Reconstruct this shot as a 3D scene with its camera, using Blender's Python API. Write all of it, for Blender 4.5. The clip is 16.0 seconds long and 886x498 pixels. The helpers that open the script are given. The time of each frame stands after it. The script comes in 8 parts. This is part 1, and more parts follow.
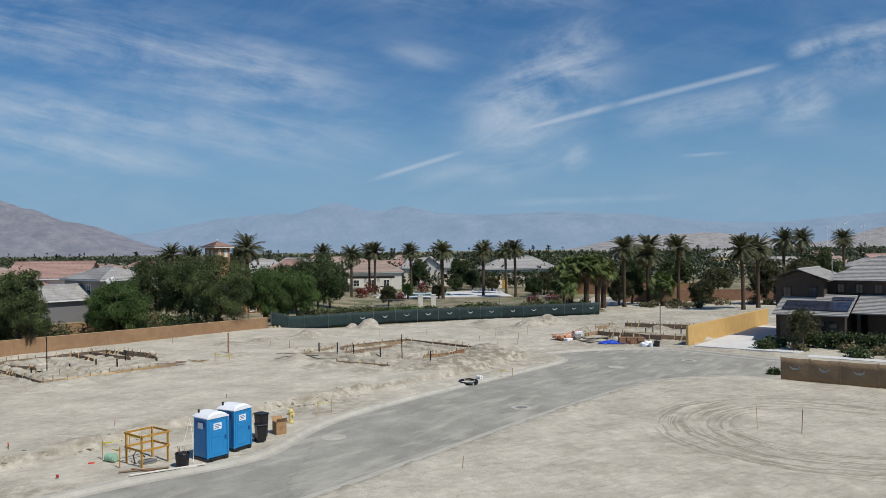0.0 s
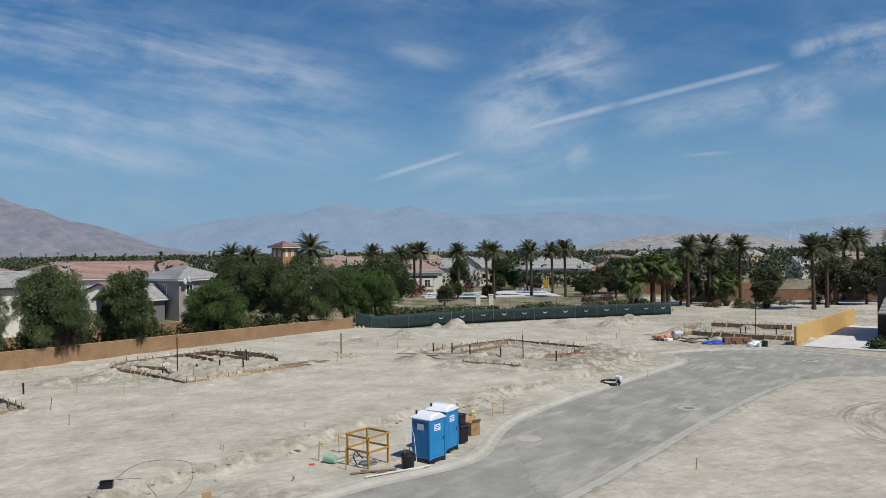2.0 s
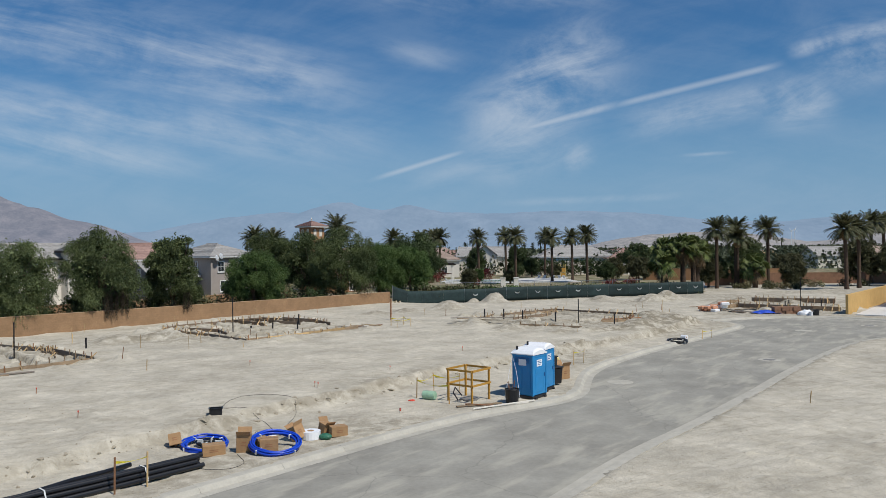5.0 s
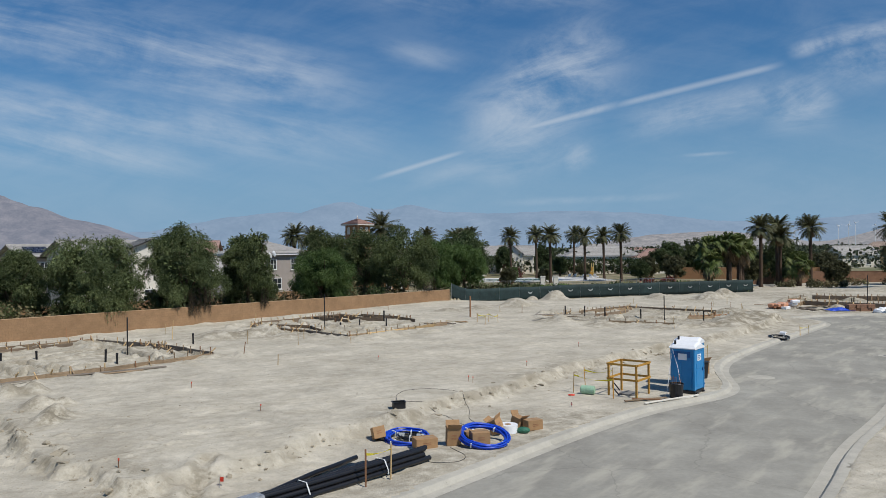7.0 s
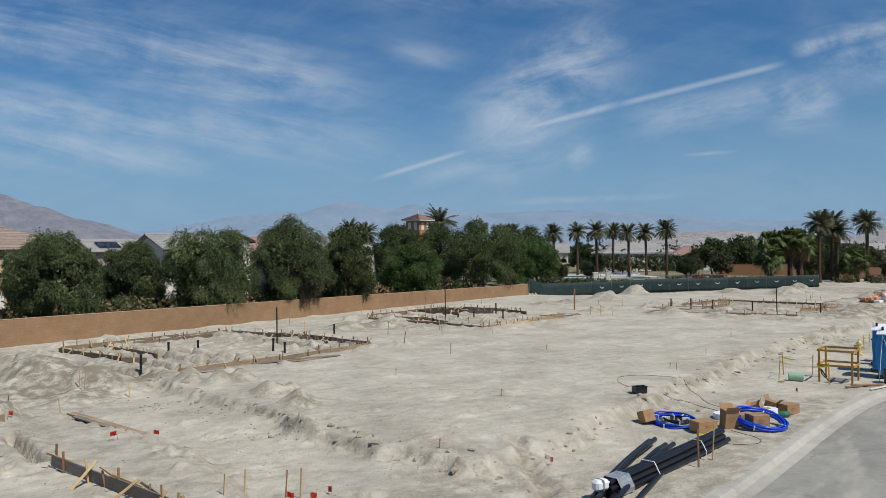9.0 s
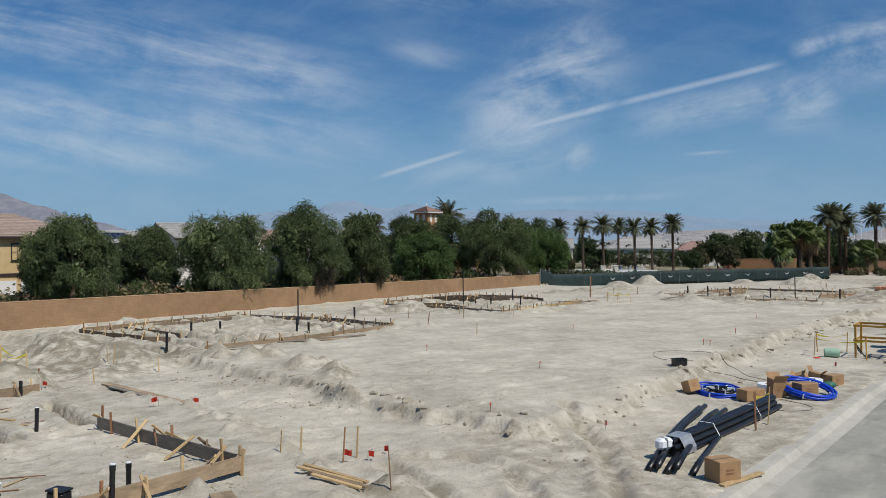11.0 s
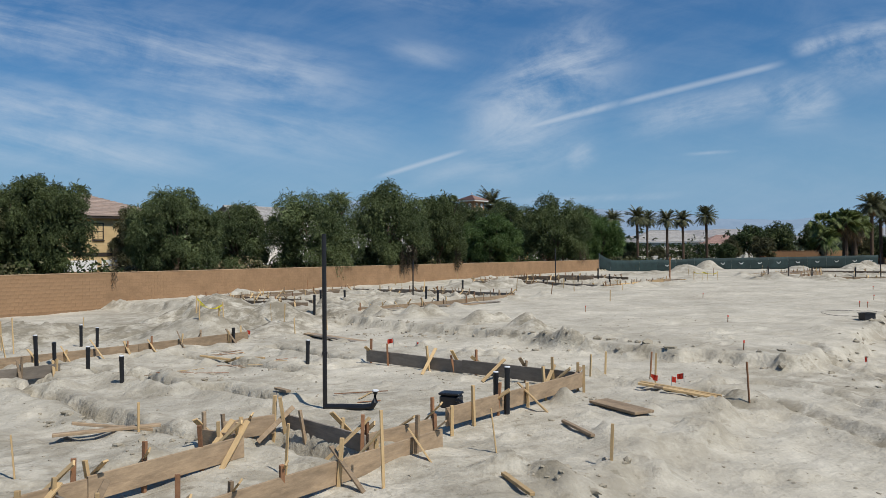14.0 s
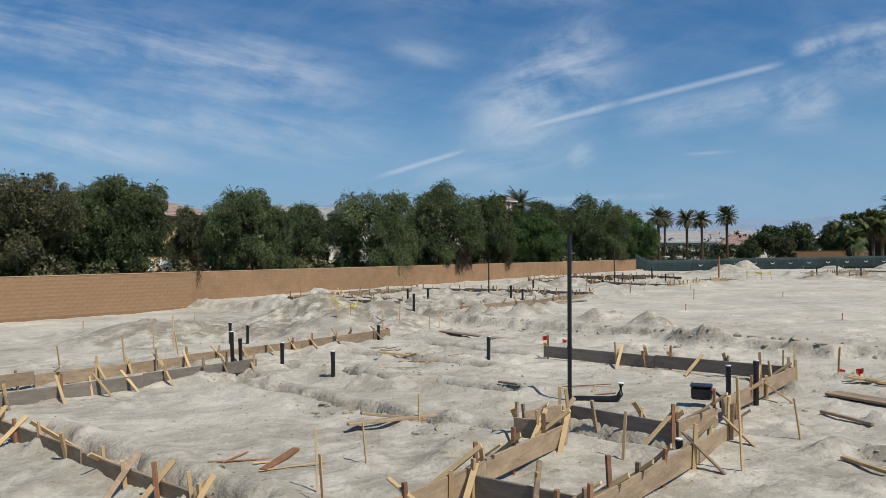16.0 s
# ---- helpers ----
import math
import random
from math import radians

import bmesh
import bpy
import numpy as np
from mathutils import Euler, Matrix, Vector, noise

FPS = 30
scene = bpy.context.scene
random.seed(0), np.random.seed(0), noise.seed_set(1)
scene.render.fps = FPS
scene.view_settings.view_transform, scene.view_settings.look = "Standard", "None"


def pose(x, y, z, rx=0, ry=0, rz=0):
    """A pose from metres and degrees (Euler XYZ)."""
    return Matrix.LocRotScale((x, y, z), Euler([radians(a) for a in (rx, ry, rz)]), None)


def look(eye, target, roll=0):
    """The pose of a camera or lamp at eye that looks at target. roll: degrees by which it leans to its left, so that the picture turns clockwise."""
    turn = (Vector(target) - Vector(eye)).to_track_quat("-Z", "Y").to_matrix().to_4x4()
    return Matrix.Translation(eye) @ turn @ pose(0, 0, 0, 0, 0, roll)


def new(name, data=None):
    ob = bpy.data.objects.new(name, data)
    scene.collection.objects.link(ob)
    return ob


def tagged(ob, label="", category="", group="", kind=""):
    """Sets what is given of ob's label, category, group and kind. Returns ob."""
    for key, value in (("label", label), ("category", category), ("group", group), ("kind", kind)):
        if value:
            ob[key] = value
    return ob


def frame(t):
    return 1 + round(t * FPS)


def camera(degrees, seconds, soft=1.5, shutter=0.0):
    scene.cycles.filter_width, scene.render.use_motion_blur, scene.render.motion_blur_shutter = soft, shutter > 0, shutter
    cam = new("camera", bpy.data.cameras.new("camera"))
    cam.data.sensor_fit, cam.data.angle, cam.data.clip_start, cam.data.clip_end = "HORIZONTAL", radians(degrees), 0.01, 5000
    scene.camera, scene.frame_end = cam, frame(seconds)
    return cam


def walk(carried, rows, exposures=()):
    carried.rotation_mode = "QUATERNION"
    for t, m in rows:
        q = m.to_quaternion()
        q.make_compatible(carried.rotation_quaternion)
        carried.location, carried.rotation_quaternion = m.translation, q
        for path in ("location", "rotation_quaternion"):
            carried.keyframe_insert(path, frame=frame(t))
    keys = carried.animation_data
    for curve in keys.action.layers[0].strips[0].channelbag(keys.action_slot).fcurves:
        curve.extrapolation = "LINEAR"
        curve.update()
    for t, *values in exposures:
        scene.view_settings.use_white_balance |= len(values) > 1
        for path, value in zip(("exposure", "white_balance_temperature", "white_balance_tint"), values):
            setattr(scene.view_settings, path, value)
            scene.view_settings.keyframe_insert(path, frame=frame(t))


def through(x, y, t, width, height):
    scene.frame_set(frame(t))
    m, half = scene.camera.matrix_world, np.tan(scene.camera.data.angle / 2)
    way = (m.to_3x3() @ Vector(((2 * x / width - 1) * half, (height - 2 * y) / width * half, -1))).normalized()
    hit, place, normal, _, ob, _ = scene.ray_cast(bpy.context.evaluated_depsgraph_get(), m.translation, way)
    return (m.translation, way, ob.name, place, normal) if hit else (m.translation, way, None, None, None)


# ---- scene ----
LENS = 60.0
cam = camera(LENS, 16.0, soft=0.4)
# seconds; eye in metres; yaw, pitch and roll in degrees
ROWS = [
    (0.0, 0.0, 0.0, 9.7, 0.038, 0.008, 0.71),
    (0.5, -2.087, 0.05, 9.711, 0.062, 0.015, 0.71),
    (1.0, -4.639, 0.077, 9.738, 0.108, 0.023, 0.73),
    (1.5, -7.496, 0.16, 9.772, 0.146, 0.008, 0.71),
    (2.0, -10.26, 0.269, 9.832, 0.2, -0.008, 0.73),
    (2.5, -12.093, 0.536, 9.874, 0.2, -0.031, 0.71),
    (3.0, -13.235, 0.782, 9.408, 0.192, -0.023, 0.72),
    (3.5, -13.813, 0.953, 8.532, 0.185, 0.008, 0.72),
    (3.7, -13.898, 1.017, 8.156, 0.178, 0.003, 0.71),
    (5.8, -17.052, 1.241, 6.58, 0.114, -0.042, 0.66),
    (6.0, -17.813, 1.329, 6.594, 0.108, -0.046, 0.65),
    (6.5, -19.97, 1.368, 6.559, 0.138, -0.038, 0.64),
    (7.0, -22.193, 1.403, 6.534, 0.169, -0.031, 0.63),
    (7.5, -24.684, 1.446, 6.536, 0.192, -0.038, 0.65),
    (8.0, -27.467, 1.47, 6.535, 0.231, -0.038, 0.67),
    (8.5, -29.925, 1.529, 6.372, 0.277, -0.046, 0.67),
    (9.0, -31.405, 1.626, 6.022, 0.323, -0.069, 0.66),
    (9.2, -31.772, 1.578, 5.902, 0.316, -0.074, 0.66),
    (11.3, -33.361, 2.069, 4.905, 0.245, -0.119, 0.66),
    (11.5, -33.849, 2.003, 4.923, 0.238, -0.123, 0.66),
    (12.0, -35.508, 2.001, 4.961, 0.254, -0.115, 0.68),
    (12.5, -37.548, 1.97, 4.958, 0.285, -0.108, 0.68),
    (13.0, -39.015, 2.005, 4.532, 0.308, -0.085, 0.69),
    (13.5, -39.724, 2.099, 3.75, 0.315, -0.092, 0.66),
    (14.0, -39.894, 2.159, 3.261, 0.3, -0.115, 0.63),
    (14.5, -40.157, 2.162, 3.233, 0.277, -0.115, 0.61),
    (15.0, -41.078, 2.011, 3.255, 0.285, -0.1, 0.64),
    (15.5, -42.582, 1.762, 3.273, 0.277, -0.1, 0.63),
    (16.0, -44.58, 1.403, 3.306, 0.277, -0.123, 0.59),
]
walk(cam, [(t, pose(x, y, z, 90 + pitch, roll, yaw)) for t, x, y, z, yaw, pitch, roll in ROWS], [(0.0, -0.04), (9.2, -0.06), (12.5, 0.0), (16.0, 0.07)])

# ---- light ----
SUN_DIR = Vector((0.744 * 0.574, -0.668 * 0.574, 0.819))
world = bpy.data.worlds.new("desert_sky")
scene.world = world
world.use_nodes = True
wt = world.node_tree
wt.nodes.clear()


def wnode(kind):
    return wt.nodes.new(kind)


def wmath(op, a, b=None, c=None, clamp=False):
    n = wt.nodes.new("ShaderNodeMath")
    n.operation, n.use_clamp = op, clamp
    for i, v in enumerate((a, b, c)):
        if v is None:
            continue
        if isinstance(v, (int, float)):
            n.inputs[i].default_value = v
        else:
            wt.links.new(v, n.inputs[i])
    return n.outputs[0]


def wramp(v, lo, hi):
    n = wt.nodes.new("ShaderNodeMapRange")
    n.interpolation_type = "SMOOTHSTEP"
    wt.links.new(v, n.inputs[0])
    n.inputs[1].default_value, n.inputs[2].default_value = lo, hi
    return n.outputs[0]


sky = wnode("ShaderNodeTexSky")
sky.sky_type, sky.sun_disc, sky.sun_elevation, sky.sun_rotation = "NISHITA", False, radians(55.0), math.atan2(0.744, -0.668)
sky.air_density, sky.dust_density, sky.ozone_density, sky.altitude = 1.15, 0.6, 2.6, 100.0
coord = wnode("ShaderNodeTexCoord")
sep = wnode("ShaderNodeSeparateXYZ")
wt.links.new(coord.outputs["Generated"], sep.inputs[0])
ahead = wmath("MAXIMUM", sep.outputs[1], 0.06)
su = wmath("DIVIDE", sep.outputs[0], ahead)
sv = wmath("DIVIDE", sep.outputs[2], ahead)


def wisp_noise(angle, along, across, detail, seed, rough=0.6, twist=1.2):
    """Streaky noise over the sky, drawn out along one direction."""
    c, s = math.cos(angle), math.sin(angle)
    p = wmath("ADD", wmath("MULTIPLY", su, c), wmath("MULTIPLY", sv, s))
    q = wmath("SUBTRACT", wmath("MULTIPLY", sv, c), wmath("MULTIPLY", su, s))
    comb = wnode("ShaderNodeCombineXYZ")
    wt.links.new(wmath("MULTIPLY", p, along), comb.inputs[0])
    wt.links.new(wmath("MULTIPLY", q, across), comb.inputs[1])
    comb.inputs[2].default_value = seed
    n = wnode("ShaderNodeTexNoise")
    n.inputs["Scale"].default_value, n.inputs["Detail"].default_value = 1.0, detail
    n.inputs["Roughness"].default_value, n.inputs["Distortion"].default_value = rough, twist
    wt.links.new(comb.outputs[0], n.inputs["Vector"])
    return n.outputs[0]


def streak(u0, v0, u1, v1, width, soft_end=0.08, taper=0.0):
    """A soft band from one point of the sky to another."""
    length = math.hypot(u1 - u0, v1 - v0)
    c, s = (u1 - u0) / length, (v1 - v0) / length
    p = wmath("ADD", wmath("MULTIPLY", wmath("SUBTRACT", su, u0), c), wmath("MULTIPLY", wmath("SUBTRACT", sv, v0), s))
    q = wmath("ABSOLUTE", wmath("SUBTRACT", wmath("MULTIPLY", wmath("SUBTRACT", sv, v0), c), wmath("MULTIPLY", wmath("SUBTRACT", su, u0), s)))
    w = wmath("MAXIMUM", wmath("ADD", width, wmath("MULTIPLY", p, taper)), 0.002)
    body = wmath("SUBTRACT", 1.0, wramp(wmath("DIVIDE", q, w), 0.0, 1.0))
    ends = wmath("MULTIPLY", wramp(p, 0.0, soft_end), wmath("SUBTRACT", 1.0, wramp(p, length - soft_end, length)))
    return wmath("MULTIPLY", body, ends)


def together(parts):
    out = parts[0]
    for p in parts[1:]:
        out = wmath("MAXIMUM", out, p)
    return out


K = 1.0 / 1358.0


def spot(x, y):
    return (x - 784) * K, (441 - y) * K


def band(x0, y0, x1, y1, w, gain, soft_end=0.08, taper=0.0):
    return wmath("MULTIPLY", streak(*spot(x0, y0), *spot(x1, y1), w * K, soft_end, taper), gain)


fine = wisp_noise(-0.21, 2.6, 17.0, 9.0, 3.0, rough=0.62, twist=0.35)
fine2 = wisp_noise(0.25, 6.5, 19.0, 10.0, 9.0, rough=0.68, twist=0.6)
puff = wisp_noise(-0.05, 11.0, 15.0, 10.0, 21.0, rough=0.66, twist=0.4)
left = together([band(-260, -30, 720, 190, 120, 1.0, 0.2), band(-260, 150, 720, 260, 75, 0.85, 0.2), band(-200, 215, 420, 290, 60, 0.9, 0.15),
                 band(300, 170, 760, 265, 60, 0.5, 0.12), band(640, 78, 850, 118, 34, 0.55, 0.08), band(560, -20, 1150, 10, 45, 0.6, 0.15)])
mid = together([band(800, 300, 1120, 40, 125, 1.0, 0.10), band(850, 250, 1010, 60, 75, 1.0, 0.06), band(980, 300, 1060, 260, 40, 0.8, 0.03), band(800, 320, 1090, 240, 55, 0.45, 0.08),
                band(1060, 235, 1460, 160, 48, 0.7, 0.1), band(1330, 195, 1500, 180, 70, 1.0, 0.05), band(1390, 125, 1640, 85, 85, 1.0, 0.08),
                band(700, 330, 1000, 250, 30, 0.4, 0.08), band(1190, 282, 1310, 276, 5, 0.5, 0.04), band(850, 362, 1250, 352, 10, 0.4, 0.1)])
trail = together([band(870, 245, 1120, 182, 9, 0.9, 0.06, 0.01), band(1060, 198, 1400, 118, 9, 0.66, 0.05), band(1385, 104, 1720, 22, 22, 0.8, 0.03), band(640, 322, 845, 262, 7, 0.65, 0.05)])
cloud = together([wmath("MULTIPLY", left, wramp(wmath("ADD", wmath("MULTIPLY", fine, 0.95), wmath("MULTIPLY", puff, 0.35)), 0.46, 0.86)),
                  wmath("MULTIPLY", mid, wramp(wmath("ADD", wmath("MULTIPLY", fine2, 0.75), wmath("MULTIPLY", puff, 0.6)), 0.42, 0.88)),
                  wmath("MULTIPLY", trail, wramp(wmath("ADD", puff, wmath("MULTIPLY", fine2, 0.4)), 0.34, 0.72))])
veil = wmath("MULTIPLY", wramp(wmath("ADD", fine, fine2), 0.75, 1.35), 0.16)
cloud = wmath("MULTIPLY", wmath("ADD", cloud, veil, clamp=True), 0.61)
haze = wmath("MULTIPLY", wmath("SUBTRACT", 1.0, wramp(wmath("ABSOLUTE", sep.outputs[2]), 0.0, 0.24)), 0.85)


def mixcol(fac, a, b):
    n = wnode("ShaderNodeMix")
    n.data_type = "RGBA"
    wt.links.new(fac, n.inputs[0])
    for i, v in ((6, a), (7, b)):
        if isinstance(v, tuple):
            n.inputs[i].default_value = (*v, 1)
        else:
            wt.links.new(v, n.inputs[i])
    return n.outputs[2]


tint = wnode("ShaderNodeMix")
tint.data_type, tint.blend_type = "RGBA", "MULTIPLY"
tint.inputs[0].default_value = 1.0
wt.links.new(sky.outputs[0], tint.inputs[6])
tint.inputs[7].default_value = (0.335, 0.65, 0.93, 1)
air = mixcol(haze, tint.outputs[2], (2.75, 4.5, 6.75))
clouded = mixcol(cloud, air, (6.6, 7.4, 8.4))
back = wnode("ShaderNodeBackground")
back.inputs["Strength"].default_value = 0.085
wt.links.new(clouded, back.inputs["Color"])
wout = wnode("ShaderNodeOutputWorld")
wt.links.new(back.outputs[0], wout.inputs["Surface"])

sun = new("sun", bpy.data.lights.new("sun", "SUN"))
sun.data.energy, sun.data.angle, sun.data.color = 3.95, radians(0.53), (1.0, 0.955, 0.88)
sun.matrix_world = look((0, 0, 60), Vector((0, 0, 60)) - SUN_DIR)
scene.view_settings.exposure = 0.0


# ---- materials ----
def material(name, colour, rough=0.8, metal=0.0, vary=0.0, scale=4.0, bump=0.0, bump_scale=30.0, spec=0.4, object_vary=0.0, hue=None, stretch=(1, 1, 1), island=0.0, big=0.0):
    """Colour with noise at two scales, a fine relief and, where wanted, a shift from piece to piece."""
    m = bpy.data.materials.new(name)
    m.use_nodes = True
    t = m.node_tree
    b = t.nodes["Principled BSDF"]
    b.inputs["Roughness"].default_value, b.inputs["Metallic"].default_value = rough, metal
    b.inputs["Specular IOR Level"].default_value = spec
    col = t.nodes.new("ShaderNodeRGB")
    col.outputs[0].default_value = (*colour, 1)
    out = col.outputs[0]
    co = t.nodes.new("ShaderNodeTexCoord")
    mp = t.nodes.new("ShaderNodeMapping")
    mp.inputs["Scale"].default_value = stretch
    t.links.new(co.outputs["Object"], mp.inputs[0])

    def noise_node(s, detail=6.0):
        n = t.nodes.new("ShaderNodeTexNoise")
        n.inputs["Scale"].default_value, n.inputs["Detail"].default_value = s, detail
        n.inputs["Roughness"].default_value = 0.6
        t.links.new(mp.outputs[0], n.inputs["Vector"])
        return n.outputs[0]

    def shade(value, lo, hi, amount, src):
        r = t.nodes.new("ShaderNodeMapRange")
        t.links.new(value, r.inputs[0])
        r.inputs[1].default_value, r.inputs[2].default_value = lo, hi
        r.inputs[3].default_value, r.inputs[4].default_value = 1 - amount, 1 + amount
        mul = t.nodes.new("ShaderNodeMix")
        mul.data_type, mul.blend_type = "RGBA", "MULTIPLY"
        mul.inputs[0].default_value = 1.0
        t.links.new(src, mul.inputs[6])
        t.links.new(r.outputs[0], mul.inputs[7])
        return mul.outputs[2]

    if hue:
        n = t.nodes.new("ShaderNodeMix")
        n.data_type = "RGBA"
        r = t.nodes.new("ShaderNodeMapRange")
        r.inputs[1].default_value, r.inputs[2].default_value = 0.38, 0.62
        t.links.new(noise_node(scale * 0.37), r.inputs[0])
        t.links.new(r.outputs[0], n.inputs[0])
        t.links.new(out, n.inputs[6])
        n.inputs[7].default_value = (*hue, 1)
        out = n.outputs[2]
    if vary:
        out = shade(noise_node(scale), 0.3, 0.7, vary, out)
        out = shade(noise_node(scale * 7.3), 0.3, 0.7, vary * 0.6, out)
    if big:
        out = shade(noise_node(scale * 0.13), 0.35, 0.65, big, out)
    if object_vary:
        info = t.nodes.new("ShaderNodeObjectInfo")
        out = shade(info.outputs["Random"], 0.0, 1.0, object_vary, out)
    if island:
        geo = t.nodes.new("ShaderNodeNewGeometry")
        out = shade(geo.outputs["Random Per Island"], 0.0, 1.0, island, out)
    t.links.new(out, b.inputs["Base Color"])
    if bump:
        bp = t.nodes.new("ShaderNodeBump")
        bp.inputs["Strength"].default_value, bp.inputs["Distance"].default_value = bump, 1.0 / bump_scale
        t.links.new(noise_node(bump_scale, 8.0), bp.inputs["Height"])
        t.links.new(bp.outputs[0], b.inputs["Normal"])
    return m


M_SAND = material("graded_sand", (0.458, 0.416, 0.333), 0.95, vary=0.125, scale=2.4, bump=0.5, bump_scale=9.0, spec=0.12, hue=(0.512, 0.470, 0.384), big=0.14)


def add_ground_tones(m, colour, turn=8, drags=0.55, wide=3.2, specks=0.5, tracks=None):
    """Darker damp soil where the ground has been dug or tipped, with trench and scarp shade painted into the colour,
    and drag marks of the grader.
    """
    t = m.node_tree
    b = t.nodes["Principled BSDF"]
    src = b.inputs["Base Color"].links[0].from_socket
    at = t.nodes.new("ShaderNodeAttribute")
    at.attribute_name = "disturbed"
    co = t.nodes.new("ShaderNodeTexCoord")

    def tex(scale, stretch, lo, hi, turn=0.0, detail=9.0, rough=0.68):
        mp = t.nodes.new("ShaderNodeMapping")
        mp.vector_type = "TEXTURE"
        mp.inputs["Scale"].default_value, mp.inputs["Rotation"].default_value = tuple(1 / v for v in stretch), (0, 0, turn)
        t.links.new(co.outputs["Object"], mp.inputs[0])
        n = t.nodes.new("ShaderNodeTexNoise")
        n.inputs["Scale"].default_value, n.inputs["Detail"].default_value, n.inputs["Roughness"].default_value = scale, detail, rough
        t.links.new(mp.outputs[0], n.inputs["Vector"])
        r = t.nodes.new("ShaderNodeMapRange")
        r.interpolation_type = "SMOOTHSTEP"
        t.links.new(n.outputs[0], r.inputs[0])
        r.inputs[1].default_value, r.inputs[2].default_value = lo, hi
        return r.outputs[0]

    def op(kind, x, y):
        n = t.nodes.new("ShaderNodeMath")
        n.operation, n.use_clamp = kind, True
        for i, v in enumerate((x, y)):
            if isinstance(v, (int, float)):
                n.inputs[i].default_value = v
            else:
                t.links.new(v, n.inputs[i])
        return n.outputs[0]

    mask = op("MULTIPLY", at.outputs["Fac"], tex(1.6, (1, 1, 1), 0.36, 0.60))
    drag = op("MULTIPLY", tex(1.0, (0.3, wide, 1.0), 0.47, 0.70, radians(turn), 5.0, 0.55), drags)
    dots = op("MULTIPLY", tex(4.5, (1, 1, 1), 0.59, 0.66), specks)
    scuffs = op("MULTIPLY", tex(1.0, (1.1, 6.5, 1.0), 0.57, 0.70, radians(turn + 6), 5.0, 0.55), specks * 0.6)
    both = op("ADD", op("ADD", mask, drag), op("MAXIMUM", dots, scuffs))
    if tracks:
        # tyre marks turned in rings on the bare lot
        cx, cy, r_in, r_out = tracks
        vm = t.nodes.new("ShaderNodeVectorMath")
        vm.operation = "MULTIPLY_ADD"
        t.links.new(co.outputs["Object"], vm.inputs[0])
        vm.inputs[1].default_value, vm.inputs[2].default_value = (1, 1, 0), (-cx, -cy, 0)
        sp = t.nodes.new("ShaderNodeSeparateXYZ")
        t.links.new(vm.outputs[0], sp.inputs[0])
        ln = t.nodes.new("ShaderNodeVectorMath")
        ln.operation = "LENGTH"
        t.links.new(vm.outputs[0], ln.inputs[0])
        an = t.nodes.new("ShaderNodeMath")
        an.operation = "ARCTAN2"
        t.links.new(sp.outputs[1], an.inputs[0])
        t.links.new(sp.outputs[0], an.inputs[1])
        cb = t.nodes.new("ShaderNodeCombineXYZ")
        t.links.new(ln.outputs["Value"], cb.inputs[0])
        t.links.new(an.outputs[0], cb.inputs[1])

        def ring_noise(su_, sv_, lo, hi):
            mp = t.nodes.new("ShaderNodeMapping")
            mp.inputs["Scale"].default_value = (su_, sv_, 1)
            t.links.new(cb.outputs[0], mp.inputs[0])
            n = t.nodes.new("ShaderNodeTexNoise")
            n.inputs["Scale"].default_value, n.inputs["Detail"].default_value = 1.0, 5.0
            t.links.new(mp.outputs[0], n.inputs["Vector"])
            r = t.nodes.new("ShaderNodeMapRange")
            r.interpolation_type = "SMOOTHSTEP"
            t.links.new(n.outputs[0], r.inputs[0])
            r.inputs[1].default_value, r.inputs[2].default_value = lo, hi
            return r.outputs[0]

        def ramp(lo, hi):
            r = t.nodes.new("ShaderNodeMapRange")
            r.interpolation_type = "SMOOTHSTEP"
            t.links.new(ln.outputs["Value"], r.inputs[0])
            r.inputs[1].default_value, r.inputs[2].default_value = lo, hi
            return r.outputs[0]

        rings = op("MULTIPLY", op("MULTIPLY", ramp(r_in - 0.4, r_in + 0.5), ramp(r_out + 1.2, r_out - 0.8)), ring_noise(4.2, 1.5, 0.46, 0.60))
        rings = op("MULTIPLY", rings, ring_noise(0.35, 0.9, 0.28, 0.46))
        both = op("ADD", both, op("MULTIPLY", rings, 0.55))
    mix = t.nodes.new("ShaderNodeMix")
    mix.data_type = "RGBA"
    t.links.new(both, mix.inputs[0])
    t.links.new(src, mix.inputs[6])
    mix.inputs[7].default_value = (*colour, 1)
    t.links.new(mix.outputs[2], b.inputs["Base Color"])


add_ground_tones(M_SAND, (0.235, 0.205, 0.150), turn=30, drags=0.18, specks=0.42, tracks=(20.3, 40.6, 4.7, 9.2))
M_LAND = material("dry_suburb_ground", (0.30, 0.26, 0.19), 0.95, vary=0.3, scale=0.06, bump=0.0, spec=0.1, hue=(0.12, 0.14, 0.07))
M_LAWN = material("clipped_lawn", (0.09, 0.13, 0.035), 0.9, vary=0.3, scale=0.8, bump=0.5, bump_scale=14, spec=0.2)
M_GRAVEL = material("landscape_gravel", (0.30, 0.25, 0.175), 0.95, vary=0.25, scale=0.6, bump=0.4, bump_scale=12, spec=0.1, hue=(0.12, 0.125, 0.06))
M_ASPHALT = material("worn_asphalt", (0.262, 0.250, 0.216), 0.92, vary=0.11, scale=0.8, bump=0.3, bump_scale=40, spec=0.15, hue=(0.315, 0.302, 0.260), big=0.07)
add_ground_tones(M_ASPHALT, (0.43, 0.405, 0.335), 52, 0.75, 1.1, 0.16)


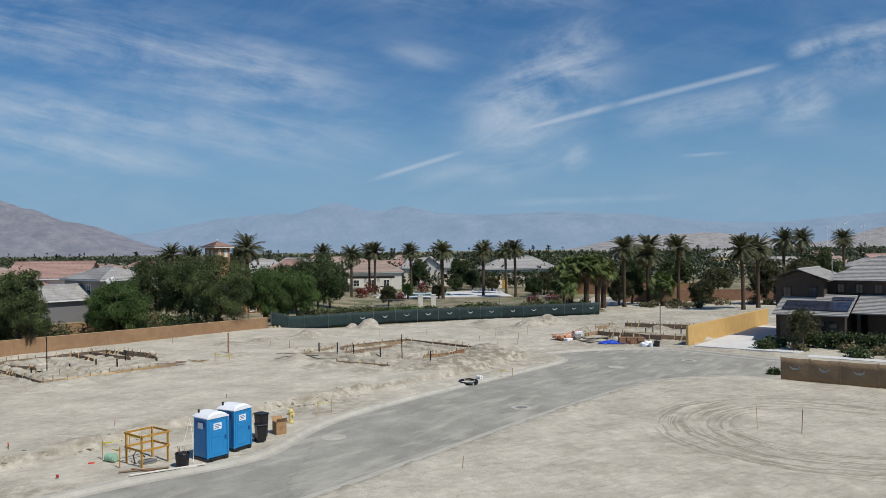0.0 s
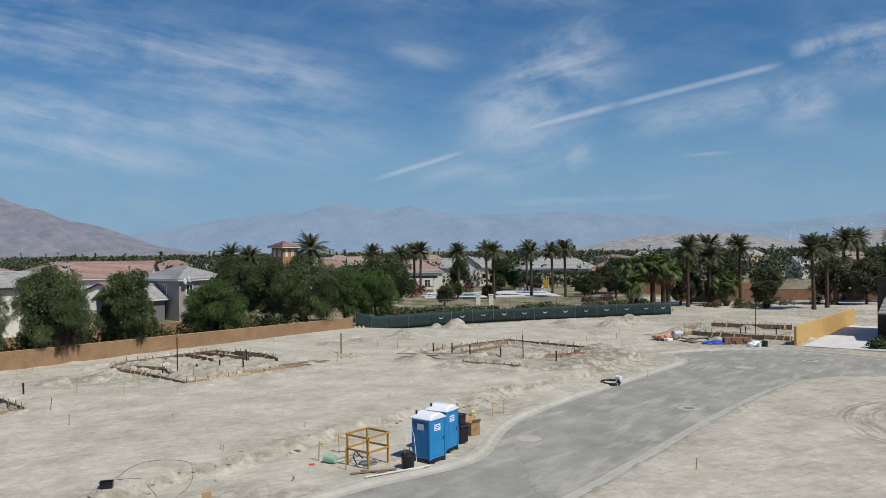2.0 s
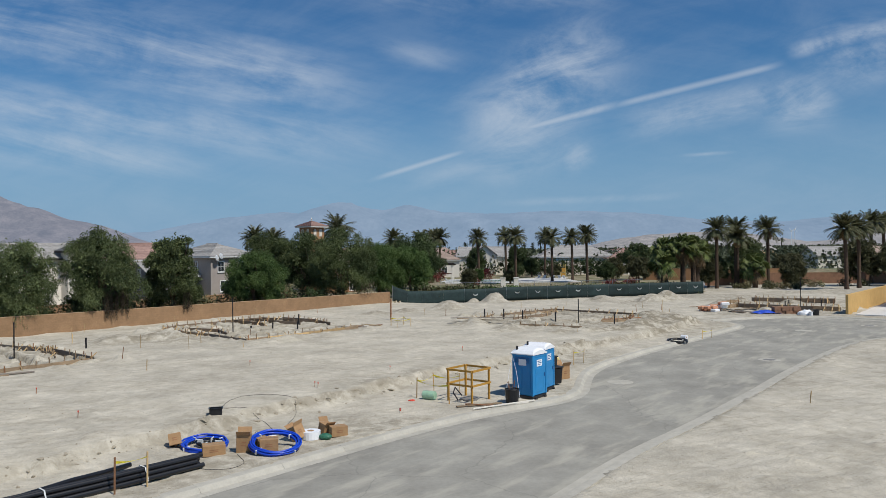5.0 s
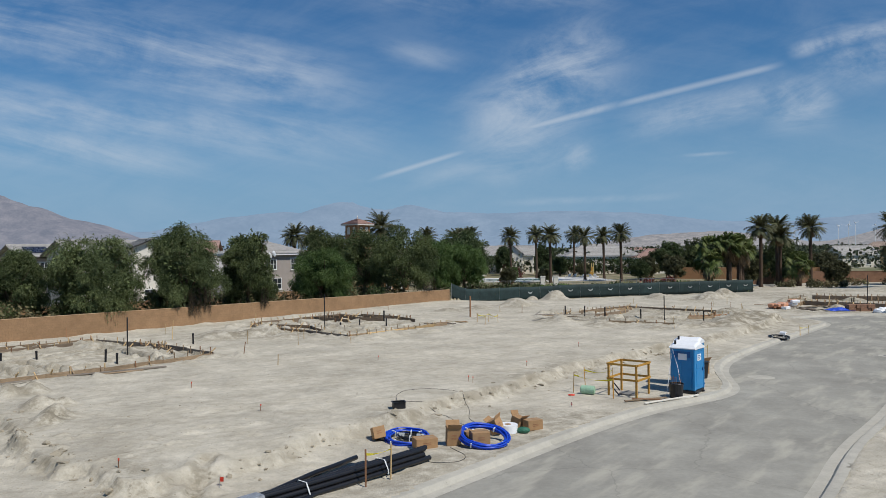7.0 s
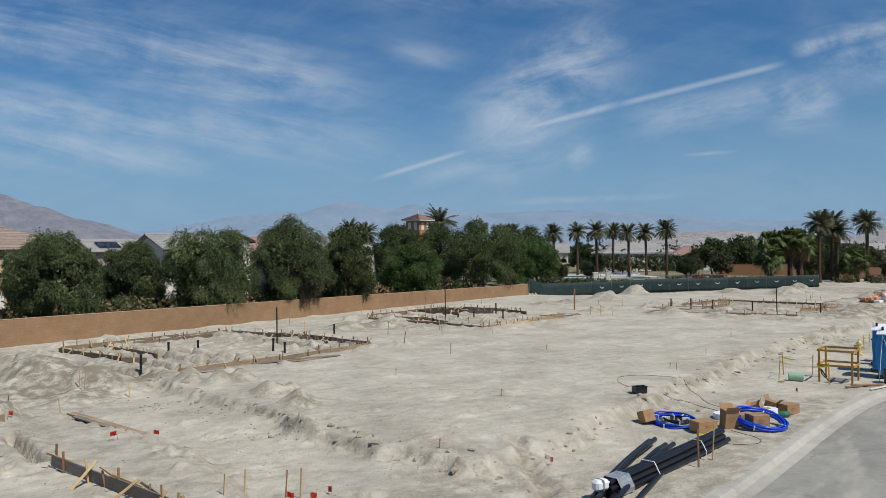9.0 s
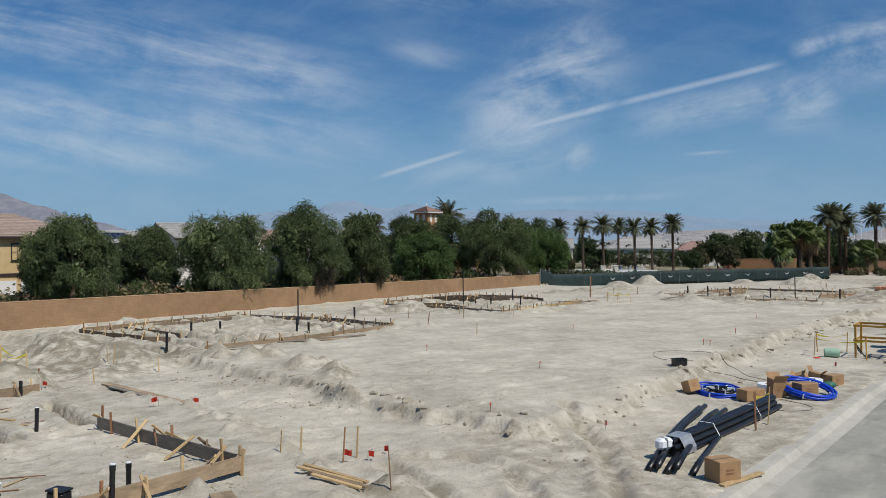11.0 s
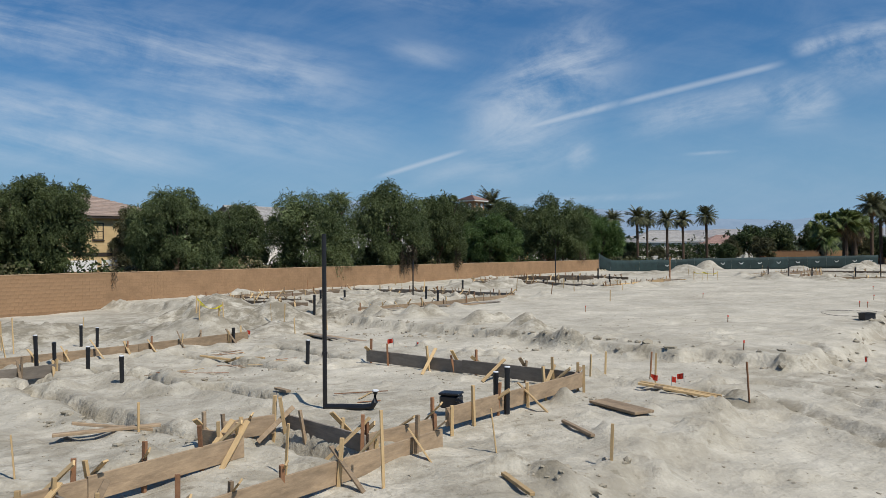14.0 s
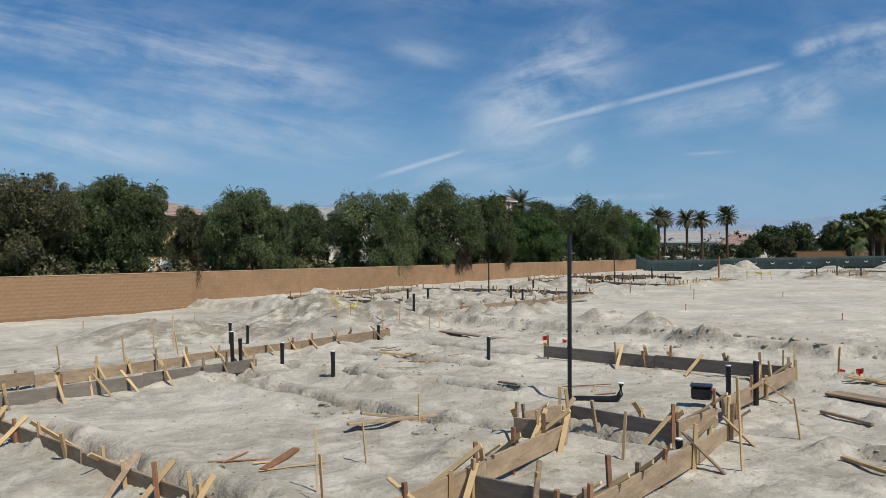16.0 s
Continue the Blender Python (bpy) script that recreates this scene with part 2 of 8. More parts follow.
def add_cracks(m, scale, width, colour):
    """Thin wandering cracks over a paved surface."""
    t = m.node_tree
    b = t.nodes["Principled BSDF"]
    src = b.inputs["Base Color"].links[0].from_socket
    co = t.nodes.new("ShaderNodeTexCoord")
    n = t.nodes.new("ShaderNodeTexNoise")
    n.inputs["Scale"].default_value, n.inputs["Detail"].default_value = 0.9, 5.0
    t.links.new(co.outputs["Object"], n.inputs["Vector"])
    add = t.nodes.new("ShaderNodeVectorMath")
    add.operation = "ADD"
    t.links.new(co.outputs["Object"], add.inputs[0])
    t.links.new(n.outputs["Color"], add.inputs[1])
    v = t.nodes.new("ShaderNodeTexVoronoi")
    v.feature = "DISTANCE_TO_EDGE"
    v.inputs["Scale"].default_value = scale
    t.links.new(add.outputs[0], v.inputs["Vector"])
    r = t.nodes.new("ShaderNodeMapRange")
    t.links.new(v.outputs["Distance"], r.inputs[0])
    r.inputs[1].default_value, r.inputs[2].default_value = width, 0.0
    r.inputs[3].default_value, r.inputs[4].default_value = 0.0, 0.28
    mix = t.nodes.new("ShaderNodeMix")
    mix.data_type = "RGBA"
    t.links.new(r.outputs[0], mix.inputs[0])
    t.links.new(src, mix.inputs[6])
    mix.inputs[7].default_value = (*colour, 1)
    t.links.new(mix.outputs[2], b.inputs["Base Color"])


add_cracks(M_ASPHALT, 0.17, 0.006, (0.10, 0.095, 0.085))
M_KERB = material("kerb_concrete", (0.42, 0.395, 0.335), 0.9, vary=0.10, scale=2.0, bump=0.25, bump_scale=35, spec=0.2, object_vary=0.02, big=0.08)
M_CONC = material("driveway_concrete", (0.60, 0.585, 0.55), 0.85, vary=0.07, scale=1.5, bump=0.15, bump_scale=30, spec=0.25, object_vary=0.04)
M_BLOCK = material("tan_concrete_block", (0.305, 0.190, 0.106), 0.92, vary=0.13, scale=1.2, bump=0.35, bump_scale=30, spec=0.15, object_vary=0.035, island=0.035, big=0.08)
M_CAP = material("pale_wall_cap", (0.40, 0.265, 0.16), 0.92, vary=0.12, scale=2.0, bump=0.3, bump_scale=30, spec=0.15)
M_MORTAR = material("tan_mortar", (0.25, 0.155, 0.088), 0.95, vary=0.10, scale=5.0, spec=0.1)
M_YELLOW = material("ochre_stucco", (0.56, 0.36, 0.14), 0.9, vary=0.08, scale=1.2, bump=0.25, bump_scale=40, spec=0.15)
M_BRICKWALL = material("brown_block_wall", (0.27, 0.155, 0.10), 0.92, vary=0.16, scale=2.0, bump=0.3, bump_scale=20, spec=0.15)
M_SCREEN = material("dark_green_screen", (0.019, 0.035, 0.034), 0.75, vary=0.25, scale=1.3, bump=0.4, bump_scale=6, spec=0.3, object_vary=0.18)
M_TANSCREEN = material("brown_screen", (0.24, 0.165, 0.098), 0.8, vary=0.12, scale=1.5, bump=0.35, bump_scale=5, spec=0.25)
M_STEEL = material("galvanised_steel", (0.38, 0.39, 0.40), 0.45, metal=0.8, vary=0.1, scale=9)
M_WHITE = material("white_plastic", (0.80, 0.81, 0.82), 0.45, vary=0.05, scale=5)
M_LOGO = material("faded_white_print", (0.62, 0.64, 0.63), 0.8, vary=0.15, scale=8)
M_WRAP = material("grey_film_wrap", (0.26, 0.27, 0.285), 0.25, vary=0.3, scale=8, spec=0.6)
M_BLUE = material("blue_plastic", (0.018, 0.225, 0.50), 0.42, vary=0.08, scale=3.0, spec=0.45)
M_BLUEDARK = material("blue_plastic_recess", (0.008, 0.085, 0.27), 0.5, vary=0.1, scale=3.0)
M_BLACK = material("black_plastic", (0.012, 0.012, 0.014), 0.4, vary=0.3, scale=6, spec=0.5)
M_PIPE = material("black_pipe", (0.010, 0.010, 0.012), 0.38, vary=0.3, scale=4, spec=0.5)
M_BLUEPIPE = material("blue_tubing", (0.010, 0.060, 0.50), 0.35, vary=0.1, scale=6, spec=0.5)
M_CARTON = material("brown_cardboard", (0.36, 0.215, 0.105), 0.85, vary=0.12, scale=4, object_vary=0.12)
M_PINE = material("fresh_pine", (0.52, 0.36, 0.18), 0.8, vary=0.18, scale=5, object_vary=0.25, stretch=(1, 1, 0.25), bump=0.15, bump_scale=60)
M_DARKFORM = material("dark_brown_form_board", (0.205, 0.152, 0.105), 0.88, vary=0.25, scale=3.0, object_vary=0.25, bump=0.2, bump_scale=40, stretch=(0.3, 1, 1))
M_FORM = material("weathered_form_board", (0.285, 0.205, 0.128), 0.85, vary=0.32, scale=3.0, object_vary=0.28, bump=0.2, bump_scale=40, stretch=(0.3, 1, 1))
M_GREYWOOD = material("grey_form_board", (0.195, 0.165, 0.132), 0.9, vary=0.25, scale=3.0, object_vary=0.2, bump=0.2, bump_scale=40, stretch=(0.3, 1, 1))
M_RUSTWOOD = material("redwood_stake", (0.26, 0.13, 0.065), 0.85, vary=0.2, scale=5, object_vary=0.3)
M_YPAINT = material("yellow_painted_timber", (0.44, 0.23, 0.04), 0.7, vary=0.18, scale=6, object_vary=0.1)
M_TAPE = material("yellow_caution_tape", (0.80, 0.70, 0.06), 0.5, vary=0.15, scale=9)
M_RED = material("red_flag", (0.62, 0.06, 0.03), 0.6, vary=0.1, scale=9)
M_BARK = material("brown_bark", (0.12, 0.085, 0.06), 0.95, vary=0.3, scale=5, bump=0.6, bump_scale=25, stretch=(1, 1, 0.3))
M_PALMBARK = material("palm_trunk_bark", (0.085, 0.055, 0.036), 0.95, vary=0.3, scale=4, bump=0.7, bump_scale=12, stretch=(1, 1, 2.0))


def leaf_material(name, colour, tip, spread=0.35, through=0.14):
    m = material(name, colour, 0.62, vary=0.12, scale=0.9, hue=tip, island=spread, spec=0.3, object_vary=0.08)
    t = m.node_tree
    b = t.nodes["Principled BSDF"]
    tr = t.nodes.new("ShaderNodeBsdfTranslucent")
    t.links.new(b.inputs["Base Color"].links[0].from_socket, tr.inputs[0])
    mix = t.nodes.new("ShaderNodeMixShader")
    mix.inputs[0].default_value = through
    t.links.new(b.outputs[0], mix.inputs[1])
    t.links.new(tr.outputs[0], mix.inputs[2])
    t.links.new(mix.outputs[0], t.nodes["Material Output"].inputs[0])
    return m


M_PEPPER = leaf_material("pepper_tree_leaf", (0.046, 0.064, 0.022), (0.118, 0.146, 0.054), 0.32)
M_PEPPERLIGHT = leaf_material("pale_pepper_leaf", (0.058, 0.080, 0.030), (0.140, 0.172, 0.068), 0.30)
M_STRAND = leaf_material("dry_hanging_strand", (0.060, 0.045, 0.027), (0.085, 0.065, 0.040), 0.25)
M_BRIGHT = leaf_material("fresh_green_leaf", (0.052, 0.092, 0.023), (0.112, 0.172, 0.050), 0.30)
M_OLIVE = leaf_material("olive_leaf", (0.062, 0.064, 0.029), (0.130, 0.126, 0.058), 0.30)
M_HEDGE = leaf_material("hedge_leaf", (0.042, 0.064, 0.022), (0.085, 0.112, 0.042))
M_FROND = leaf_material("date_palm_frond", (0.070, 0.080, 0.036), (0.125, 0.122, 0.060))
M_FAN = leaf_material("fan_palm_leaf", (0.070, 0.100, 0.024), (0.125, 0.145, 0.042))
M_DRYLEAF = leaf_material("dry_frond", (0.20, 0.13, 0.065), (0.26, 0.18, 0.09))
M_FARTREE = leaf_material("far_tree_leaf", (0.045, 0.060, 0.030), (0.075, 0.085, 0.045))
M_REDBLOOM = leaf_material("bougainvillea_bloom", (0.22, 0.03, 0.035), (0.10, 0.06, 0.03))
M_DRYGRASS = leaf_material("dry_brush", (0.22, 0.17, 0.09), (0.15, 0.15, 0.07))
M_GLASS = material("window_glass", (0.03, 0.035, 0.04), 0.06, spec=0.8)
M_FRAMEW = material("white_window_frame", (0.72, 0.72, 0.70), 0.5, vary=0.03)
M_DARKWOOD = material("dark_brown_siding", (0.074, 0.053, 0.040), 0.8, vary=0.15, scale=2.0, bump=0.2, bump_scale=30)
M_DARKTRIM = material("dark_trim", (0.035, 0.027, 0.022), 0.7, vary=0.1)
M_GREYSTUCCO = material("warm_grey_stucco", (0.34, 0.30, 0.27), 0.9, vary=0.06, scale=1.5, bump=0.2, bump_scale=40)
M_DGREYSTUCCO = material("slate_grey_stucco", (0.17, 0.165, 0.165), 0.9, vary=0.06, scale=1.5, bump=0.2, bump_scale=40)
M_CREAM = material("cream_siding", (0.60, 0.44, 0.23), 0.85, vary=0.06, scale=1.5)
M_OFFWHITE = material("off_white_stucco", (0.70, 0.66, 0.58), 0.9, vary=0.05, scale=1.5, bump=0.2, bump_scale=40)
M_TANSTUCCO = material("terracotta_tan_stucco", (0.36, 0.195, 0.095), 0.9, vary=0.08, scale=1.5, bump=0.2, bump_scale=40)
M_ROOFGREY = material("grey_concrete_tile", (0.34, 0.325, 0.305), 0.9, vary=0.18, scale=2.2, island=0.16, spec=0.15)
M_ROOFBROWN = material("brown_concrete_tile", (0.32, 0.245, 0.20), 0.9, vary=0.18, scale=2.2, island=0.16, spec=0.15)
M_ROOFRED = material("red_clay_tile", (0.33, 0.215, 0.18), 0.9, vary=0.18, scale=2.2, island=0.18, spec=0.15)
M_PANEL = material("solar_cell", (0.012, 0.016, 0.035), 0.15, spec=0.7)
M_POOL = material("pool_water", (0.09, 0.34, 0.36), 0.05, spec=0.6)
M_HYDRANT = material("cream_hydrant_paint", (0.66, 0.52, 0.22), 0.5, vary=0.08, scale=6)
M_GREENPLASTIC = material("pale_green_plastic", (0.30, 0.47, 0.33), 0.55, vary=0.1, scale=5)
M_IRON = material("manhole_iron", (0.20, 0.19, 0.175), 0.7, vary=0.2, scale=12, bump=0.3, bump_scale=60)
M_ORANGEBAG = material("orange_wrap", (0.55, 0.27, 0.16), 0.7, vary=0.3, scale=3)
M_BLUETARP = material("blue_tarp", (0.02, 0.07, 0.48), 0.5, vary=0.2, scale=4)
M_MAROON = material("maroon_awning", (0.11, 0.022, 0.02), 0.7, vary=0.1, scale=4)
M_GREYROAD = material("far_road", (0.26, 0.255, 0.25), 0.9, vary=0.1, scale=0.5)


# ---- mesh helpers ----
AX = Vector((0.6165, 0.7873, 0.0))   # along the boundary wall, away
BX = Vector((-0.7873, 0.6165, 0.0))  # at right angles to it, behind the wall
LOT = math.degrees(math.atan2(0.7873, 0.6165))


def link(name, bm, mat, parent=None, label="", smooth=False):
    me = bpy.data.meshes.new(name)
    bm.to_mesh(me)
    bm.free()
    mats = mat if isinstance(mat, (list, tuple)) else [mat]
    for m in mats:
        me.materials.append(m)
    if smooth:
        me.polygons.foreach_set("use_smooth", [True] * len(me.polygons))
    ob = new(name, me)
    ob.parent = parent
    if label:
        ob["label"] = label
    return ob


def part(name, bm, mat, parent, label="", smooth=False):
    return link(name, bm, mat, parent, label, smooth)


def piece(name, me, parent, m):
    """A further object on a mesh that is already there."""
    ob = new(name, me)
    ob.parent = parent
    ob.matrix_basis = m
    return ob


def thing(name, m, label, category, group="", kind=""):
    ob = new(name)
    ob.matrix_basis = m
    ob.empty_display_size = 0.2
    return tagged(ob, label, category, group, kind)


def raw(name, verts, faces, mat, parent=None, label="", smooth=False):
    me = bpy.data.meshes.new(name)
    me.from_pydata(verts, [], faces)
    mats = mat if isinstance(mat, (list, tuple)) else [mat]
    for m in mats:
        me.materials.append(m)
    if smooth:
        me.polygons.foreach_set("use_smooth", [True] * len(me.polygons))
    me.update()
    ob = new(name, me)
    ob.parent = parent
    if label:
        ob["label"] = label
    return ob


def box(bm, x0, x1, y0, y1, z0, z1, m=None, bevel=0.0):
    r = bmesh.ops.create_cube(bm, size=1.0)
    vs = r["verts"]
    for v in vs:
        v.co = Vector((x0 + (v.co.x + 0.5) * (x1 - x0), y0 + (v.co.y + 0.5) * (y1 - y0), z0 + (v.co.z + 0.5) * (z1 - z0)))
    if bevel:
        es = list({e for v in vs for e in v.link_edges})
        made = bmesh.ops.bevel(bm, geom=es, offset=bevel, segments=1, affect="EDGES")
        vs = list({v for v in vs if v.is_valid} | set(made["verts"]))
    if m is not None:
        bmesh.ops.transform(bm, matrix=m, verts=vs)
    return vs


def cyl(bm, p0, p1, r0, r1=None, n=10, caps=True):
    r1 = r0 if r1 is None else r1
    p0, p1 = Vector(p0), Vector(p1)
    d = p1 - p0
    r = bmesh.ops.create_cone(bm, cap_ends=caps, segments=n, radius1=r0, radius2=r1, depth=d.length)
    m = Matrix.Translation((p0 + p1) / 2) @ d.to_track_quat("Z", "Y").to_matrix().to_4x4()
    bmesh.ops.transform(bm, matrix=m, verts=r["verts"])
    return r["verts"]


def tube(bm, pts, r, n=8, closed=False):
    """A round tube through points."""
    pts = [Vector(p) for p in pts]
    rings = []
    up = Vector((0, 0, 1))
    for i, p in enumerate(pts):
        a = pts[i - 1] if i or closed else pts[0]
        b = pts[(i + 1) % len(pts)] if i < len(pts) - 1 or closed else pts[-1]
        d = (b - a).normalized()
        s = d.cross(up)
        if s.length < 0.1:
            s = d.cross(Vector((1, 0, 0)))
        s.normalize()
        t = s.cross(d)
        rings.append([bm.verts.new(p + r * (math.cos(2 * math.pi * k / n) * s + math.sin(2 * math.pi * k / n) * t)) for k in range(n)])
    last = len(rings) if closed else len(rings) - 1
    for i in range(last):
        a, b = rings[i], rings[(i + 1) % len(rings)]
        for k in range(n):
            bm.faces.new((a[k], a[(k + 1) % n], b[(k + 1) % n], b[k]))
    if not closed:
        bm.faces.new(rings[0][::-1])
        bm.faces.new(rings[-1])


def cage_noise(seed):
    """Smooth lattice noise over the plan, for arrays."""
    table = np.random.RandomState(seed).rand(256, 256)

    def at(x, y):
        xi, yi = np.floor(x).astype(int), np.floor(y).astype(int)
        fx, fy = x - xi, y - yi
        fx, fy = fx * fx * (3 - 2 * fx), fy * fy * (3 - 2 * fy)
        a, b = table[xi % 256, yi % 256], table[(xi + 1) % 256, yi % 256]
        c, d = table[xi % 256, (yi + 1) % 256], table[(xi + 1) % 256, (yi + 1) % 256]
        return (a * (1 - fx) + b * fx) * (1 - fy) + (c * (1 - fx) + d * fx) * fy - 0.5
    return at


NOISES = [cage_noise(s) for s in range(11, 19)]


def fbm(x, y, size, octaves=4, gain=0.5, first=0):
    out, amp, f = 0.0, 1.0, 1.0 / size
    for k in range(octaves):
        out = out + amp * NOISES[(first + k) % 8](x * f + 17.3 * k, y * f - 9.1 * k)
        amp, f = amp * gain, f * 2.03
    return out


def seg_dist(x, y, pts, closed=False):
    """Distance of plan points to a polyline, and the share of its length at the foot."""
    best = np.full(np.shape(x), 1e9)
    n = len(pts) if closed else len(pts) - 1
    for i in range(n):
        (ax, ay), (bx, by) = pts[i], pts[(i + 1) % len(pts)]
        dx, dy = bx - ax, by - ay
        t = np.clip(((x - ax) * dx + (y - ay) * dy) / (dx * dx + dy * dy), 0, 1)
        best = np.minimum(best, np.hypot(x - ax - t * dx, y - ay - t * dy))
    return best


def inside(x, y, pts):
    out = np.zeros(np.shape(x), bool)
    j = len(pts) - 1
    for i in range(len(pts)):
        (ax, ay), (bx, by) = pts[i], pts[j]
        cross = ((ay > y) != (by > y)) & (x < (bx - ax) * (y - ay) / ((by - ay) if by != ay else 1e-9) + ax)
        out ^= cross
        j = i
    return out


def step(v, lo, hi):
    t = np.clip((v - lo) / (hi - lo), 0, 1)
    return t * t * (3 - 2 * t)


# ---- plan ----
KERB_L = [(-62.0, -22.0), (-40.0, 2.2), (-23.3, 22.2), (-17.9, 29.0), (-14.2, 33.0), (-11.4, 35.0), (-9.6, 36.4), (-8.6, 38.2), (-8.1, 40.6), (-7.3, 43.6), (-5.6, 47.0),
          (-1.1, 53.0), (3.5, 58.5), (8.2, 64.3), (9.8, 66.3), (10.6, 68.2), (10.3, 70.2), (9.4, 72.0)]
KERB_FAR = [(9.4, 72.0), (13.0, 74.0), (19.0, 75.0), (22.6, 73.6), (26.0, 69.2), (30.0, 64.6), (36.0, 58.5), (60.0, 36.0)]
KERB_R = [(-46.0, -20.0), (-30.0, -1.2), (-17.5, 14.6), (-12.0, 22.0), (-9.0, 26.6), (-5.1, 31.2), (-2.3, 34.9), (0.3, 38.3), (3.5, 42.7), (7.5, 47.8), (12.0, 53.2),
          (15.0, 56.2), (18.4, 58.0), (21.9, 58.2), (25.2, 57.0), (30.0, 52.6), (36.0, 46.6), (52.0, 31.0)]
ROAD = KERB_L + KERB_FAR[1:] + KERB_R[::-1]
WALL_A, WALL_B = Vector((-21.8, 94.3, 0)), Vector((-21.8, 94.3, 0)) - 112 * AX
FENCE = [(-21.5, 95.2), (-18.0, 98.8), (-12.5, 102.6), (-6.7, 105.5), (-0.8, 108.0), (5.2, 110.2), (11.5, 112.0), (17.8, 113.6), (20.6, 114.2), (23.2, 114.9)]
PAD_EDGE = [(-60.0, 46.0), (-46.0, 38.2), (-42.5, 33.4), (-34.9, 25.6), (-30.6, 21.5), (-28.4, 23.8), (-22.0, 33.0), (-15.8, 41.0), (-11.9, 45.6), (-6.0, 52.0), (-1.0, 57.5), (3.0, 62.5), (7.0, 68.0), (7.0, 75.0)]
PAD = PAD_EDGE + [(4.0, 90.0), (-20.0, 96.0), (-70.0, 40.0)]
# footing lines of the nearest lot
TRENCH = [[(-50.1, 19.7), (-47.9, 18.0), (-47.0, 17.1), (-45.7, 15.8), (-44.7, 14.9), (-43.6, 14.1)], [(-47.5, 20.8), (-46.2, 19.2), (-45.0, 19.0), (-43.3, 17.3)],
          [(-47.5, 24.2), (-45.7, 22.9), (-43.6, 21.0)], [(-53.2, 18.0), (-49.6, 23.2), (-47.3, 25.9)], [(-49.2, 21.7), (-47.1, 20.3), (-46.0, 19.0)], [(-45.2, 25.6), (-42.7, 22.7)],
          [(-52.0, 14.9), (-49.4, 12.8), (-47.1, 10.7)], [(-44.4, 12.4), (-42.6, 14.2), (-41.2, 12.9)], [(-51.5, 19.6), (-50.0, 20.6), (-49.0, 19.6)]]
TRENCH_B = [[(-53.6, 45.4), (-47.0, 40.6), (-44.2, 38.0)], [(-52.4, 48.5), (-46.2, 53.6), (-40.5, 50.5), (-36.4, 46.6)], [(-46.0, 44.0), (-42.0, 41.0)], [(-49.0, 44.5), (-44.0, 50.0)], [(-44.5, 41.0), (-39.0, 46.5)], [(-51.2, 46.6), (-46.8, 51.8)], [(-48.0, 42.6), (-42.4, 48.6)], [(-50.4, 45.6), (-43.0, 39.6)], [(-45.0, 51.6), (-38.4, 45.0)]]
TRENCH_D = [[(-37.5, 63.5), (-29.1, 55.6), (-22.4, 63.0)], [(-37.0, 66.0), (-32.2, 72.2), (-25.6, 67.6)], [(-33.0, 60.0), (-28.0, 66.0)], [(-35.6, 62.4), (-30.2, 69.4)], [(-30.8, 58.0), (-25.4, 64.6)], [(-35.4, 67.4), (-27.0, 59.6)]]
TRENCH_A = [[(-12.6, 70.6), (-4.1, 77.3), (2.5, 70.2)], [(-9.0, 64.6), (-4.5, 61.2)], [(-8.0, 68.0), (-1.0, 68.0)], [(-9.4, 72.0), (-2.0, 64.4)], [(-5.6, 75.4), (0.6, 68.4)], [(-11.4, 69.6), (-6.4, 64.4)]]
LOTS = [[(-53.8, 45.7), (-46.4, 54.2), (-36.0, 46.7), (-44.0, 37.2), (-48.4, 41.4)], [(-37.9, 63.0), (-37.7, 66.2), (-32.1, 72.6), (-22.1, 63.2), (-29.0, 55.2)],
        [(-12.5, 68.9), (-10.5, 73.4), (-3.9, 78.2), (3.4, 71.0), (-0.9, 65.0), (-5.0, 61.4), (-9.0, 63.6)], [(15.4, 84.4), (22.3, 94.6), (30.0, 89.6), (25.4, 79.7)]]
RUTS = [[(-33.8, 20.1), (-32.4, 20.1), (-31.6, 19.3), (-31.3, 18.2), (-31.0, 15.0)], [(-34.2, 19.4), (-33.3, 18.0), (-33.0, 17.2), (-32.7, 14.5)], [(-29.4, 24.4), (-29.0, 21.0), (-29.6, 16.0)]]
